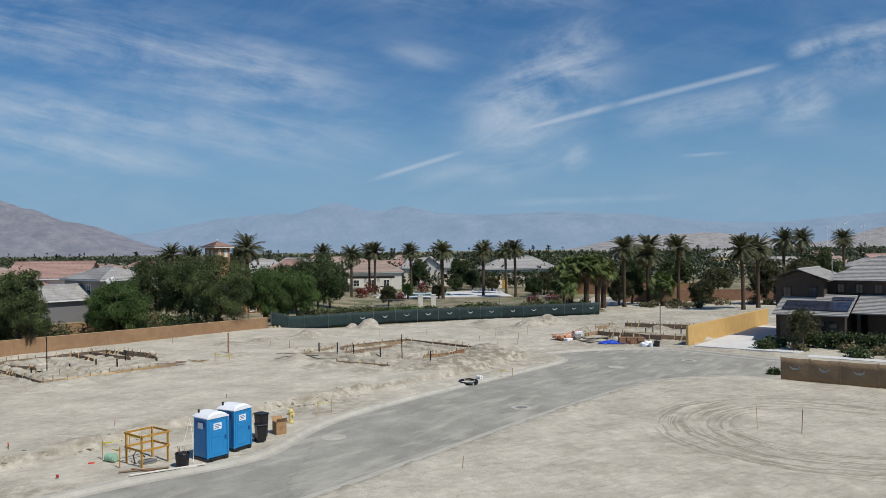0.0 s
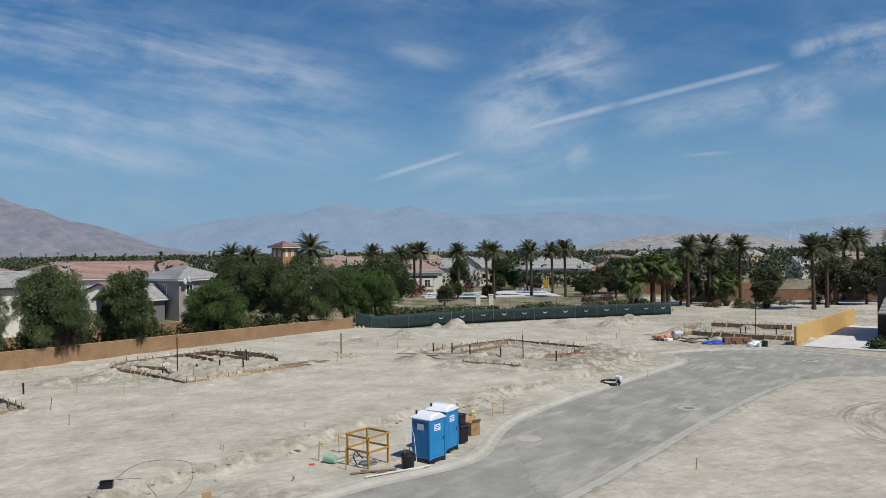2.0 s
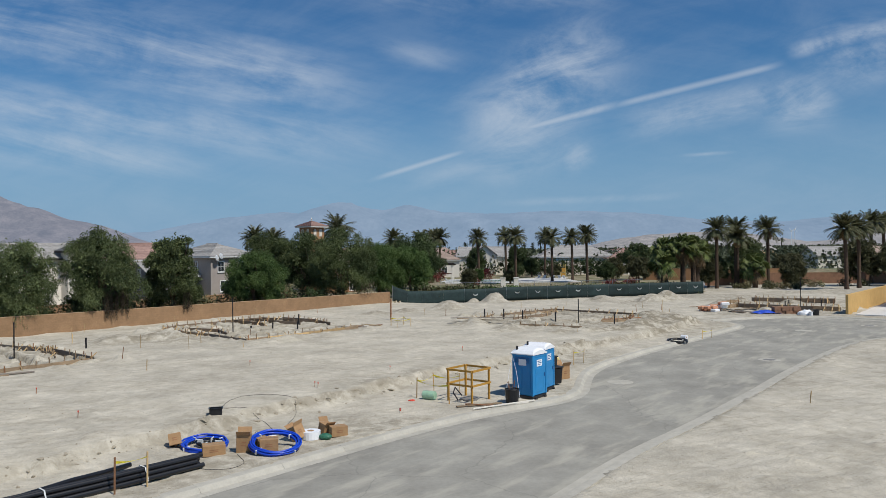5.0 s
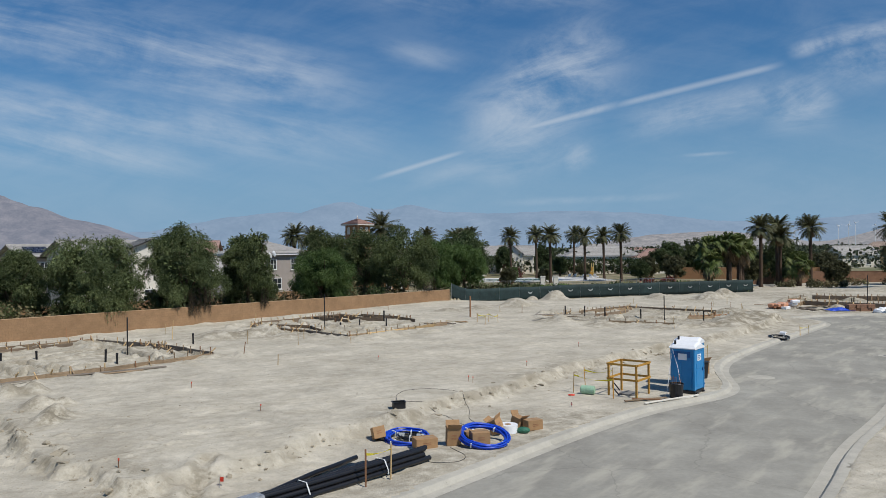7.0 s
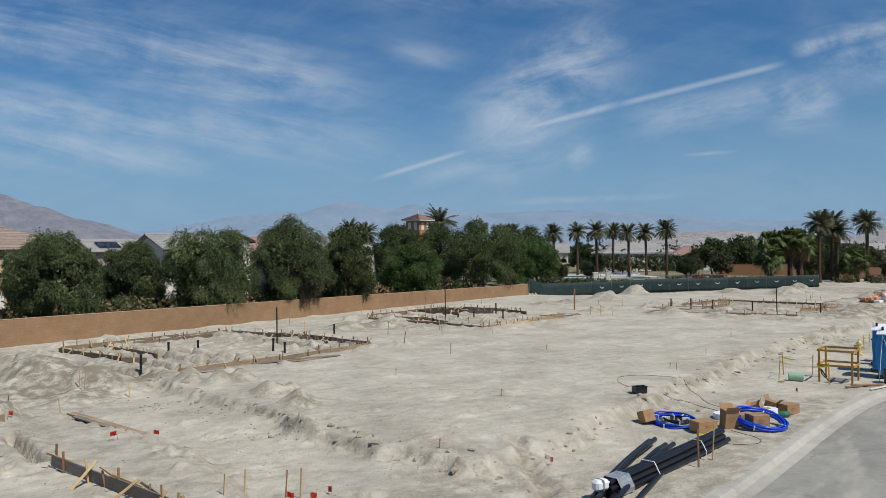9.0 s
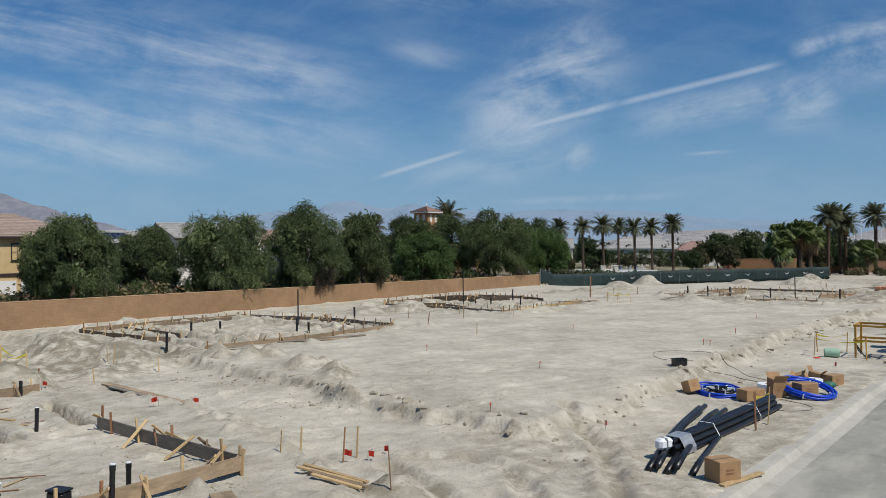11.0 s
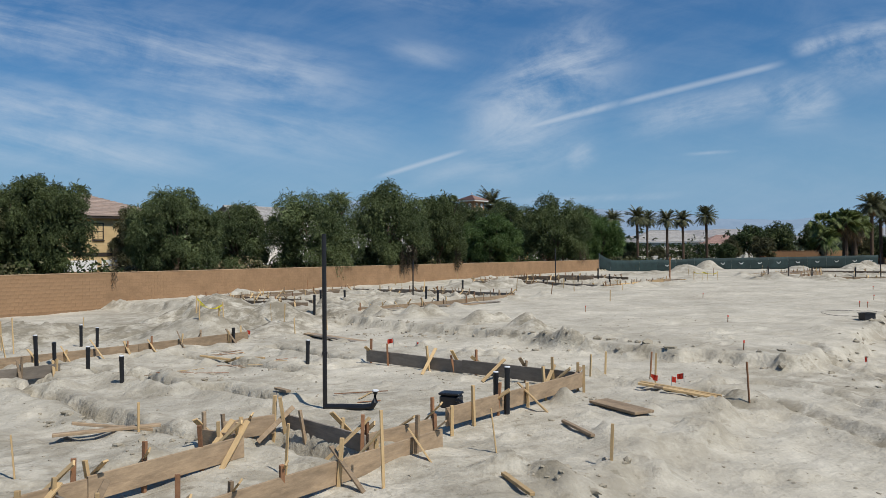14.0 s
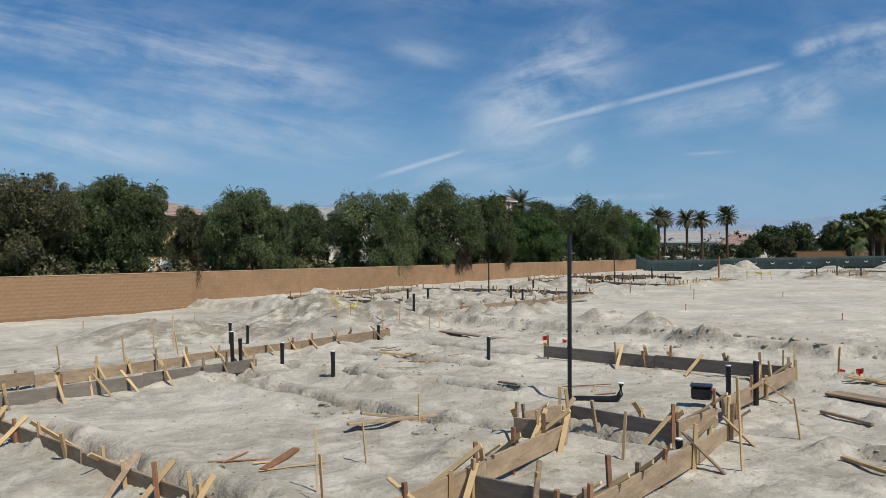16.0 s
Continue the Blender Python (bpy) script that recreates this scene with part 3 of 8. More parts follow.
MOUNDS = [(-10.0, 61.4, 1.6, 0.22), (-12.8, 66.4, 2.0, 0.35), (-0.5, 60.8, 2.2, 0.5), (2.6, 66.5, 2.2, 0.5), (3.6, 71.5, 2.0, 0.45), (-6.4, 59.6, 1.4, 0.22), (-11.5, 96.0, 1.5, 0.9), (-9.0, 93.5, 2.2, 1.3), (-14.5, 83.5, 2.4, 0.8), (5.4, 101.5, 2.2, 0.6), (11.0, 98.0, 2.8, 0.9), (13.5, 100.0, 2.2, 1.2), (1.0, 63.5, 2.4, 0.55), (4.8, 68.0, 2.0, 0.5),
          (-51.6, 38.2, 3.4, 0.85), (-49.4, 36.8, 3.2, 0.8), (-47.0, 36.0, 2.6, 0.65), (-51.5, 32.0, 3.2, 0.5), (-48.6, 29.3, 2.2, 0.8), (-56.0, 30.5, 3.6, 0.7), (-46.8, 33.0, 1.6, 0.35), (-36.0, 58.0, 2.4, 0.45), (-38.5, 56.2, 2.6, 0.5), (-33.5, 55.5, 1.8, 0.35), (-3.4, 59.6, 1.2, 0.25),
          (-2.2, 60.2, 1.3, 0.3), (17.8, 80.0, 1.4, 0.6), (21.5, 82.0, 1.6, 0.5), (16.0, 88.5, 1.5, 0.45), (20.5, 93.5, 1.8, 0.6), (26.0, 92.0, 1.6, 0.6), (27.0, 84.0, 1.3, 0.5), (-39.1, 12.35, 0.5, 0.24), (-38.6, 12.1, 0.45, 0.22), (-37.7, 16.7, 0.35, 0.3), (-33.9, 17.6, 0.8, 0.3), (-39.2, 8.9, 0.5, 0.22),
          (-38.2, 10.6, 0.42, 0.2), (-19.0, 80.0, 2.0, 0.35), (-22.0, 78.0, 1.6, 0.3), (-18.5, 69.0, 1.5, 0.3), (-43.2, 36.4, 0.8, 0.45), (-42.6, 35.2, 0.6, 0.3), (-41.3, 34.8, 0.9, 0.5), (-40.6, 35.5, 0.8, 0.5), (-38.6, 32.3, 0.8, 0.45), (-37.8, 32.7, 0.6, 0.35), (-37.0, 30.4, 0.9, 0.45), (-36.8, 29.4, 0.7, 0.35)]
LOT_EDGE = [(-44.0, -8.0), (-41.5, 6.0), (-38.6, 11.4), (-37.4, 13.4), (-35.8, 15.2), (-34.8, 17.0), (-36.2, 19.4), (-39.0, 23.4), (-44.0, 28.0), (-60.0, 32.0), (-80.0, 5.0), (-70.0, -8.0)]
SWIRL = (20.3, 40.6)


def height(x, y, marks=None):
    """Ground level over the plan."""
    x, y = np.asarray(x, float), np.asarray(y, float)
    near = step(np.hypot(x + 15, y - 40), 320, 120)
    road = seg_dist(x, y, ROAD, True)
    on_road = inside(x, y, ROAD)
    away = np.where(on_road, -road, road)
    base = -0.12 + 0.03 * fbm(x, y, 9.0, 3)
    # pads, with a broken edge towards the road and the next lot
    warp = 0.5 * fbm(x, y, 1.3, 4) + 0.7 * fbm(x, y, 5.0, 2)
    rim = seg_dist(x, y, PAD_EDGE)
    d = np.where(inside(x, y, PAD), rim, -rim) + warp
    pad = step(d, -1.3, 0.9) * 0.14 + step(d + 0.25 * fbm(x, y, 0.5, 3, 0.6, 4), -0.12, 0.22) * 0.33
    crumbs = np.exp(-((d + 0.05) / 0.34) ** 2) * np.clip(fbm(x, y, 1.5, 4, 0.52, 2) - 0.02, 0, 1) * 0.8
    pad_c = step(-(seg_dist(x, y, [(-46.0, 17.0), (-44.0, 19.0)]) - 13.0), -3, 3) * (0.30 + 0.14 * step(x, -47, -40)) * (1 - step(d, -0.5, 0.5))
    rim_c = seg_dist(x, y, LOT_EDGE, True)
    bank = np.where(inside(x, y, LOT_EDGE), rim_c, -rim_c) + 0.5 * fbm(x, y, 1.2, 4, 0.55, 3)
    pad_c = pad_c * (0.25 + 0.75 * step(bank, -1.1, 0.25)) + np.exp(-((bank + 0.25) / 0.5) ** 2) * np.clip(fbm(x, y, 0.7, 4, 0.6, 5), 0, 1) * 0.4
    z = base + pad + crumbs + pad_c + 0.16 * np.exp(-((bank + 0.6) / 1.1) ** 2) * fbm(x, y, 0.75, 4, 0.6, 6)
    # loose heaps
    lumpy = 1 + 0.45 * fbm(x, y, 1.4, 4, 0.5)
    for mx, my, r, h in MOUNDS:
        q = np.hypot(x - mx, y - my) / r
        near_q = np.maximum(0, 1 - q * lumpy)
        z = z + h * step(near_q, 0.0, 0.95)
    # footings dug out
    ragged, broken, crumbly = 0.26 * fbm(x, y, 1.1, 3, 0.5, 1), step(fbm(x, y, 2.6, 2, 0.5, 4), -0.6, -0.2), 1 + fbm(x, y, 0.5, 3)
    crumbs_fine = fbm(x, y, 0.36, 3, 0.6, 7)
    for lines, wide, deep in ((TRENCH, 0.16, 0.46), (TRENCH_B, 0.34, 0.44), (TRENCH_D, 0.36, 0.40), (TRENCH_A, 0.42, 0.52)):
        for line in lines:
            q = seg_dist(x, y, line) + ragged
            cut = step(q + 0.10 * crumbs_fine, wide + 0.07, wide - 0.12)
            z = z - deep * cut * broken + 0.9 * cut * (1 - cut) * crumbs_fine
            z = z + (0.10 if wide < 0.3 else 0.13) * np.exp(-((q - wide - 0.28) / 0.24) ** 2) * crumbly
    # lumpy ground inside the dug lots, spoil thrown up round them
    dug_lot = np.zeros_like(x)
    for lot in LOTS:
        q = seg_dist(x, y, lot, True)
        within = inside(x, y, lot)
        dug_lot = np.maximum(dug_lot, np.where(within, 1.0, step(q, 1.6, 0.3)))
        z = z + np.where(within, step(q, 0.0, 0.8), 0) * (0.09 * fbm(x, y, 1.1, 4, 0.55, 3) - 0.03)
        z = z + np.where(within, 0, np.exp(-((q - 1.8) / 0.75) ** 2)) * np.clip(fbm(x, y, 1.5, 5, 0.6, 1) + 0.02, 0, 1) * 0.6
    # graders' ripples and footprints
    rough = 0.04 + 0.07 * step(fbm(x, y, 12, 2, 0.5, 3), -0.2, 0.35)
    graded = inside(x, y, PAD) * step(rim, 0.6, 3.0)
    driven_z = (1 - graded) * step(y, 40, 55)
    z = z + near * (0.10 * driven_z * fbm(x, y, 1.9, 5, 0.6, 1) + rough * fbm(x, y, 1.6, 4, 0.5, 2) + (0.034 - 0.016 * graded) * fbm(x, y, 0.42, 4, 0.6, 5))
    clod = np.clip(fbm(x, y, 0.55, 3, 0.6, 6) - 0.34, 0, 1) * step(y, 45, 25) * 0.35
    z = z + clod
    ang = np.radians(38)
    across = -np.sin(ang) * x + np.cos(ang) * y + 1.4 * fbm(x, y, 11, 2)
    grade = inside(x, y, PAD) * step(rim, 1.0, 4.0)
    z = z + grade * 0.018 * np.sin(across * 9.0) * (0.4 + fbm(x, y, 4.0, 2))
    # wheel tracks turned on the lot beyond the road
    rr = np.hypot(x - SWIRL[0], y - SWIRL[1]) + 0.25 * fbm(x, y, 4.0, 2)
    z = z + np.where(on_road, 0, 1) * step(rr, 9.8, 8.6) * step(rr, 4.3, 5.2) * 0.035 * np.sin(rr * 6.2) * step(fbm(x, y, 5.0, 2, 0.5, 1), -0.35, 0.1)
    for rut in RUTS:
        q = seg_dist(x, y, rut) + 0.10 * fbm(x, y, 0.8, 3)
        z = z - 0.10 * step(q, 0.30, 0.10) + 0.07 * np.exp(-((q - 0.42) / 0.14) ** 2) * crumbly
    for ox in (-1.0, 0.8, 3.2, 5.0, 9.5, 11.2):
        q = np.abs((x + 30) * 0.76 - (y - 18) * 0.65 - ox + 0.5 * fbm(x, y, 6, 2))
        z = z - 0.035 * step(q, 0.32, 0.12) * (y < 30) * (x < -22)
    if marks is not None:
        dug_c = 0.6 * np.exp(-((bank + 0.4) / 0.6) ** 2)
        heaps = sum(np.clip(1.4 - np.hypot(x - mx, y - my) / r, 0, 1) for mx, my, r, h in MOUNDS)
        # dark band on the pad scarp: damp soil plus painted shade of its face
        dug = np.exp(-((d + 0.02) / 0.30) ** 2) * (0.45 + 0.55 * step(fbm(x, y, 1.5, 5, 0.62, 2), -0.1, 0.2))
        # trench lines darkened in colour: dug soil plus shade painted into the cuts
        for lines, wide in ((TRENCH, 0.36), (TRENCH_B, 0.8), (TRENCH_D, 0.9), (TRENCH_A, 0.9), (RUTS, 0.4)):
            for line in lines:
                dug = np.maximum(dug, np.exp(-(seg_dist(x, y, line) / wide) ** 2))
        dug = np.maximum(dug, 0.6 * dug_lot)
        dug = np.maximum(dug, 0.55 * inside(x, y, LOT_EDGE) * step(fbm(x, y, 2.2, 5, 0.6, 2), -0.15, 0.25))
        # driven and tipped over everywhere but on the graded pad and the lot across the street
        across_street = ((x + 17.5) * 0.787 - (y - 14.6) * 0.6165 > 0) & (y < 62)
        driven = step(fbm(x, y, 7.0, 4, 0.55, 5), -0.3, 0.25) * (1 - 0.75 * graded) * np.where(across_street, 0.4, 1.0)
        dug = np.maximum(dug, 0.68 * driven)
        marks.append(np.clip(0.85 * np.maximum(dug, dug_c) + 0.6 * heaps, 0, 1))
    # down to the kerb, and under the road
    edge = step(away, 0.2, 2.2)
    z = z * edge + (1 - edge) * (-0.118 + 0.05 * fbm(x, y, 0.9, 3))
    z = np.where(away < 0.12, -0.42, z)
    z = z - 0.33 * step(y - (84 + 0.5 * (x + 20)), 0, 14) * step(x, -24, -16)
    # behind the boundary and towards the pool garden
    behind = (x - WALL_A.x) * BX.x + (y - WALL_A.y) * BX.y
    z = np.where(behind > 0.1, np.maximum(z * 0.3, 0) + 0.45, z)
    pool_side = step(y - (97 + 0.52 * (x + 20)), 4, 26) * step(x, -30, -12) * step(x, 70, 35)
    z = z * (1 - pool_side) - 0.9 * pool_side
    far = step(np.hypot(x + 15, y - 40), 140, 260)
    return z * (1 - far) - 0.6 * far


def spaced(stretches, last):
    out = []
    for a, b, s in stretches:
        out += list(np.arange(a, b - 1e-6, s))
    return out + [last]


reach = [4600, 3200, 2200, 1500, 1000, 700, 480, 330, 240, 180]
gx = [-v for v in reach] + spaced([(-150, -95, 4.0), (-95, -70, 0.8), (-70, -56, 0.3), (-56, -36, 0.106), (-36, -29, 0.13), (-29, -4, 0.22), (-4, 28, 0.26), (28, 34, 0.5), (34, 60, 0.9), (60, 140, 5.0)], 140) + reach[::-1]
gy = [-v for v in reach] + spaced([(-120, -10, 8.0), (-10, 4, 0.8), (4, 28, 0.11), (28, 30, 0.15), (30, 56, 0.19), (56, 84, 0.25), (84, 122, 0.5), (122, 170, 3.0)], 170) + [v for v in reach[::-1] if v > 175]
GX, GY = np.meshgrid(np.array(gx), np.array(gy), indexing="ij")
disturbed = []
GZ = height(GX, GY, disturbed)
nx, ny = GX.shape
AXIS_X, AXIS_Y = np.array(gx), np.array(gy)


def ground_z(x, y):
    i = min(max(int(np.searchsorted(AXIS_X, x)) - 1, 0), nx - 2)
    j = min(max(int(np.searchsorted(AXIS_Y, y)) - 1, 0), ny - 2)
    u, v = (x - gx[i]) / (gx[i + 1] - gx[i]), (y - gy[j]) / (gy[j + 1] - gy[j])
    return float((GZ[i, j] * (1 - u) + GZ[i + 1, j] * u) * (1 - v) + (GZ[i, j + 1] * (1 - u) + GZ[i + 1, j + 1] * u) * v)


me = bpy.data.meshes.new("ground")
me.vertices.add(nx * ny)
me.vertices.foreach_set("co", np.stack([GX, GY, GZ], -1).astype(np.float32).ravel())
idx = np.arange(nx * ny).reshape(nx, ny)
quads = np.stack([idx[:-1, :-1], idx[1:, :-1], idx[1:, 1:], idx[:-1, 1:]], -1).reshape(-1, 4)
me.loops.add(quads.size)
me.loops.foreach_set("vertex_index", quads.ravel().astype(np.int32))
me.polygons.add(len(quads))
me.polygons.foreach_set("loop_start", (np.arange(len(quads)) * 4).astype(np.int32))
me.polygons.foreach_set("use_smooth", np.ones(len(quads), bool))
cx = (GX[:-1, :-1] + GX[1:, 1:]).ravel() / 2
cy = (GY[:-1, :-1] + GY[1:, 1:]).ravel() / 2
behind = (cx - WALL_A.x) * BX.x + (cy - WALL_A.y) * BX.y
fence_side = cy - (97 + 0.52 * (cx + 20))
garden = (behind > 0.05) | ((fence_side > 0.3) & (cx < 26)) | (cy > 165) | (np.abs(cx) > 220) | (cy < -110)
me.polygons.foreach_set("material_index", np.where(garden, np.where(np.hypot(cx, cy) > 230, 1, 2), 0).astype(np.int32))
for m in (M_SAND, M_LAND, M_GRAVEL):
    me.materials.append(m)
me.update(calc_edges=True)
me.attributes.new("disturbed", "FLOAT", "POINT").data.foreach_set("value", disturbed[0].astype(np.float32).ravel())
ground = tagged(new("ground", me), "pale graded sand lot with dug footings and loose heaps", "ground", kind="structure")


# ---- road and kerbs ----
def resample(pts, gap):
    out = [Vector((*pts[0], 0))]
    for a, b in zip(pts[:-1], pts[1:]):
        a, b = Vector((*a, 0)), Vector((*b, 0))
        n = max(1, round((b - a).length / gap))
        out += [a.lerp(b, (i + 1) / n) for i in range(n)]
    return out


def rounded(pts, times=2):
    """Corner cutting, to turn a polyline into a smooth bend."""
    for _ in range(times):
        out = [pts[0]]
        for a, b in zip(pts[:-1], pts[1:]):
            out += [(a[0] * 0.75 + b[0] * 0.25, a[1] * 0.75 + b[1] * 0.25), (a[0] * 0.25 + b[0] * 0.75, a[1] * 0.25 + b[1] * 0.75)]
        pts = out + [pts[-1]]
    return pts


ring = [Vector((*p, 0)) for p in rounded(KERB_L + KERB_FAR[1:]) + rounded(KERB_R)[::-1]]
bm = bmesh.new()
bmesh.ops.triangle_fill(bm, use_beauty=True, edges=[e for e in [bm.edges.new(pair) for pair in (lambda vs: [(vs[i], vs[(i + 1) % len(vs)]) for i in range(len(vs))])([bm.verts.new((p.x, p.y, -0.285)) for p in ring])]])
for f in bm.faces:
    if f.normal.z < 0:
        f.normal_flip()
tagged(link("road", bm, M_ASPHALT), "worn grey asphalt street with dusty wheel marks", "road", kind="structure")

KERB_PROFILE = [(0.50, -0.279), (0.16, -0.268), (0.09, -0.18), (0.03, -0.122), (-0.06, -0.112), (-0.28, -0.109), (-0.28, -0.40)]


def kerb(pts, side, label):
    base = tagged(new("kerb"), label, "kerb", kind="structure")
    line = resample(rounded(pts), 0.75)
    frames = []
    for i, p in enumerate(line):
        d = (line[min(i + 1, len(line) - 1)] - line[max(i - 1, 0)]).normalized()
        frames.append((p, Vector((d.y, -d.x, 0)) * side))
    for k in range(0, len(frames) - 1, 4):
        run = frames[k:k + 5]
        if len(run) < 2:
            break
        bm = bmesh.new()
        rows = []
        for i, (p, nrm) in enumerate(run):
            q = p.copy()
            if i in (0, len(run) - 1):
                other = run[1][0] if i == 0 else run[-2][0]
                q = p + (other - p).normalized() * 0.003
            rows.append([bm.verts.new(q + nrm * o + Vector((0, 0, z))) for o, z in KERB_PROFILE])
        for a, b in zip(rows[:-1], rows[1:]):
            for j in range(len(KERB_PROFILE) - 1):
                bm.faces.new((a[j], a[j + 1], b[j + 1], b[j]))
        bm.faces.new(rows[0][::-1])
        bm.faces.new(rows[-1])
        bmesh.ops.recalc_face_normals(bm, faces=bm.faces[:])
        part("kerb_section", bm, M_KERB, base)


kerb(KERB_L, 1, "pale rolled concrete kerb and gutter beside the lots")
kerb(KERB_FAR, 1, "pale concrete gutter across the far lots")
kerb(KERB_R, -1, "pale rolled concrete kerb along the empty lot")


# ---- walls and fences ----
def block_wall(a, b, top, courses, name, label, length, lift, near_s, parts_limit=300):
    """Courses of blocks with recessed joints on a core, and a cap."""
    base = thing(name, pose(a.x, a.y, 0, 0, 0, math.degrees(math.atan2(b.y - a.y, b.x - a.x))), label, "wall", kind="structure")
    total = (b - a).length
    z0 = top - courses * 0.2
    bm = bmesh.new()
    box(bm, 0, total, -0.0945, 0.085, z0 - 0.4, top)
    part("wall_core", bm, M_MORTAR, base)
    bm = bmesh.new()
    box(bm, -0.02, total, -0.115, 0.115, top + 0.002, top + 0.055, bevel=0.012)
    part("wall_cap", bm, M_CAP, base)
    bm = bmesh.new()
    box(bm, 0.002, length - 0.002, -0.1, -0.02, 0.004, 0.196, bevel=0.003)
    me = bpy.data.meshes.new("block")
    bm.to_mesh(me)
    bm.free()
    me.materials.append(M_BLOCK)
    co = np.array([v.co[:] for v in me.vertices])
    polys = [tuple(p.vertices) for p in me.polygons]
    verts, faces, made = [], [], 0
    for c in range(courses):
        s = 0.0 if c % 2 == 0 else -length / 2
        while s + length < total:
            if s >= 0:
                if near_s[0] < s < near_s[1] and made < parts_limit:
                    piece("block", me, base, pose(s, 0, z0 + 0.2 * c))
                    made += 1
                else:
                    n = len(verts)
                    verts += [(x + s, y, z + z0 + 0.2 * c) for x, y, z in co]
                    faces += [tuple(i + n for i in p) for p in polys]
            s += length
    rest = raw("blocks", verts, faces, M_BLOCK, base)
    rest["kind"] = "stuff"
    return base


def plain_wall(name, pts, low, top, thick, mat, label, kind="structure", capped=True):
    base = tagged(new(name), label, "wall", kind=kind)
    for a, b in zip(pts[:-1], pts[1:]):
        d = Vector((b[0] - a[0], b[1] - a[1], 0))
        m = pose(a[0], a[1], 0, 0, 0, math.degrees(math.atan2(d.y, d.x)))
        bm = bmesh.new()
        box(bm, 0, d.length, -thick / 2, thick / 2, low, top, m, bevel=0.015)
        part("wall_panel", bm, mat, base)
        if capped:
            bm = bmesh.new()
            box(bm, -0.03, d.length + 0.03, -thick / 2 - 0.03, thick / 2 + 0.03, top + 0.003, top + 0.07, m, bevel=0.015)
            part("wall_cap", bm, mat, base)
    return base


def screen_fence(name, pts, top, mat, label, logos, gap=3.0):
    base = tagged(new(name), label, "fence", kind="structure")
    line = resample(pts, gap)
    for i, p in enumerate(line):
        bm = bmesh.new()
        z = ground_z(p.x, p.y)
        cyl(bm, (p.x, p.y, z - 0.05), (p.x, p.y, z + top + 0.05), 0.03, n=8)
        part("post", bm, M_STEEL, base)
    for i, (a, b) in enumerate(zip(line[:-1], line[1:])):
        za, zb = ground_z(a.x, a.y), ground_z(b.x, b.y)
        d = b - a
        side = Vector((d.y, -d.x, 0)).normalized()
        n, mrows = 8, 4
        grid = []
        for k in range(n + 1):
            t = k / n
            bulge = 0.05 * math.sin(math.pi * t) * (1 + 0.5 * math.sin(i * 2.1))
            row = []
            for j in range(mrows + 1):
                v = j / mrows
                sag = -0.03 * math.sin(math.pi * t) * v
                q = a.lerp(b, 0.005 + 0.99 * t) + side * (0.045 + bulge * math.sin(math.pi * v) + 0.012 * math.sin(9 * t + 5 * v + i))
                row.append(Vector((q.x, q.y, za + (zb - za) * t + 0.03 + (top - 0.03) * v + sag)))
            grid.append(row)
        bm = bmesh.new()
        front = [[bm.verts.new(v) for v in r] for r in grid]
        rear = [[bm.verts.new(v - side * 0.006) for v in r] for r in grid]
        for k in range(n):
            for j in range(mrows):
                bm.faces.new((front[k][j], front[k + 1][j], front[k + 1][j + 1], front[k][j + 1]))
                bm.faces.new((rear[k][j], rear[k][j + 1], rear[k + 1][j + 1], rear[k + 1][j]))
        for k in range(n):
            bm.faces.new((front[k][mrows], front[k + 1][mrows], rear[k + 1][mrows], rear[k][mrows]))
            bm.faces.new((front[k][0], rear[k][0], rear[k + 1][0], front[k + 1][0]))
        cloth = part("screen_panel", bm, mat, base, smooth=True)
        if i in logos:
            # a faded crescent print, as a plain shape
            bm = bmesh.new()
            c = (a + b) / 2 + side * 0.135
            zc = (za + zb) / 2 + top * 0.60
            along = d.normalized()
            outer, inner = [], []
            for k in range(13):
                w = -math.pi * k / 12
                outer.append(bm.verts.new(c + along * (0.36 * math.cos(w)) + Vector((0, 0, zc + 0.30 * math.sin(w) + 0.1))))
                inner.append(bm.verts.new(c + along * (0.30 * math.cos(w)) + Vector((0, 0, zc + 0.15 * math.sin(w) + 0.1))))
            for k in range(12):
                bm.faces.new((outer[k], outer[k + 1], inner[k + 1], inner[k]))
            bmesh.ops.solidify(bm, geom=bm.faces[:], thickness=0.004)
            part("printed_mark", bm, M_LOGO, cloth, "faded white crescent print")
    return base


screen_fence("screen_fence", FENCE, 1.85, M_SCREEN, "chain-link fence with dark green windscreen cloth", set(range(4, 60)))
screen_fence("tan_screen_fence", [(24.6, 56.2), (27.6, 53.6), (33.0, 48.8), (40.0, 42.5)], 1.65, M_TANSCREEN, "chain-link fence with brown windscreen cloth beside the street", {0, 1, 2, 3, 4}, 2.6)
plain_wall("ochre_wall", [(23.9, 75.6), (40.2, 95.6)], -0.4, 1.82, 0.25, M_YELLOW, "long ochre stucco garden wall beside a driveway", capped=False)
plain_wall("far_brown_wall", [(34.0, 146.0), (47.5, 143.5), (72.0, 139.0)], -1.2, 1.5, 0.25, M_BRICKWALL, "brown block boundary wall beyond the palms")
plain_wall("far_tan_wall", [(30.0, 176.0), (43.0, 170.0), (58.0, 166.0)], -1.2, 1.6, 0.25, M_TANSTUCCO, "tan stucco wall at the far street")
plain_wall("garden_wall", [tuple((WALL_A + BX * 11.5 - AX * s).xy) for s in (12, 40, 74, 110)], 0.3, 1.75, 0.2, M_BLOCK, "tan garden wall behind the trees")


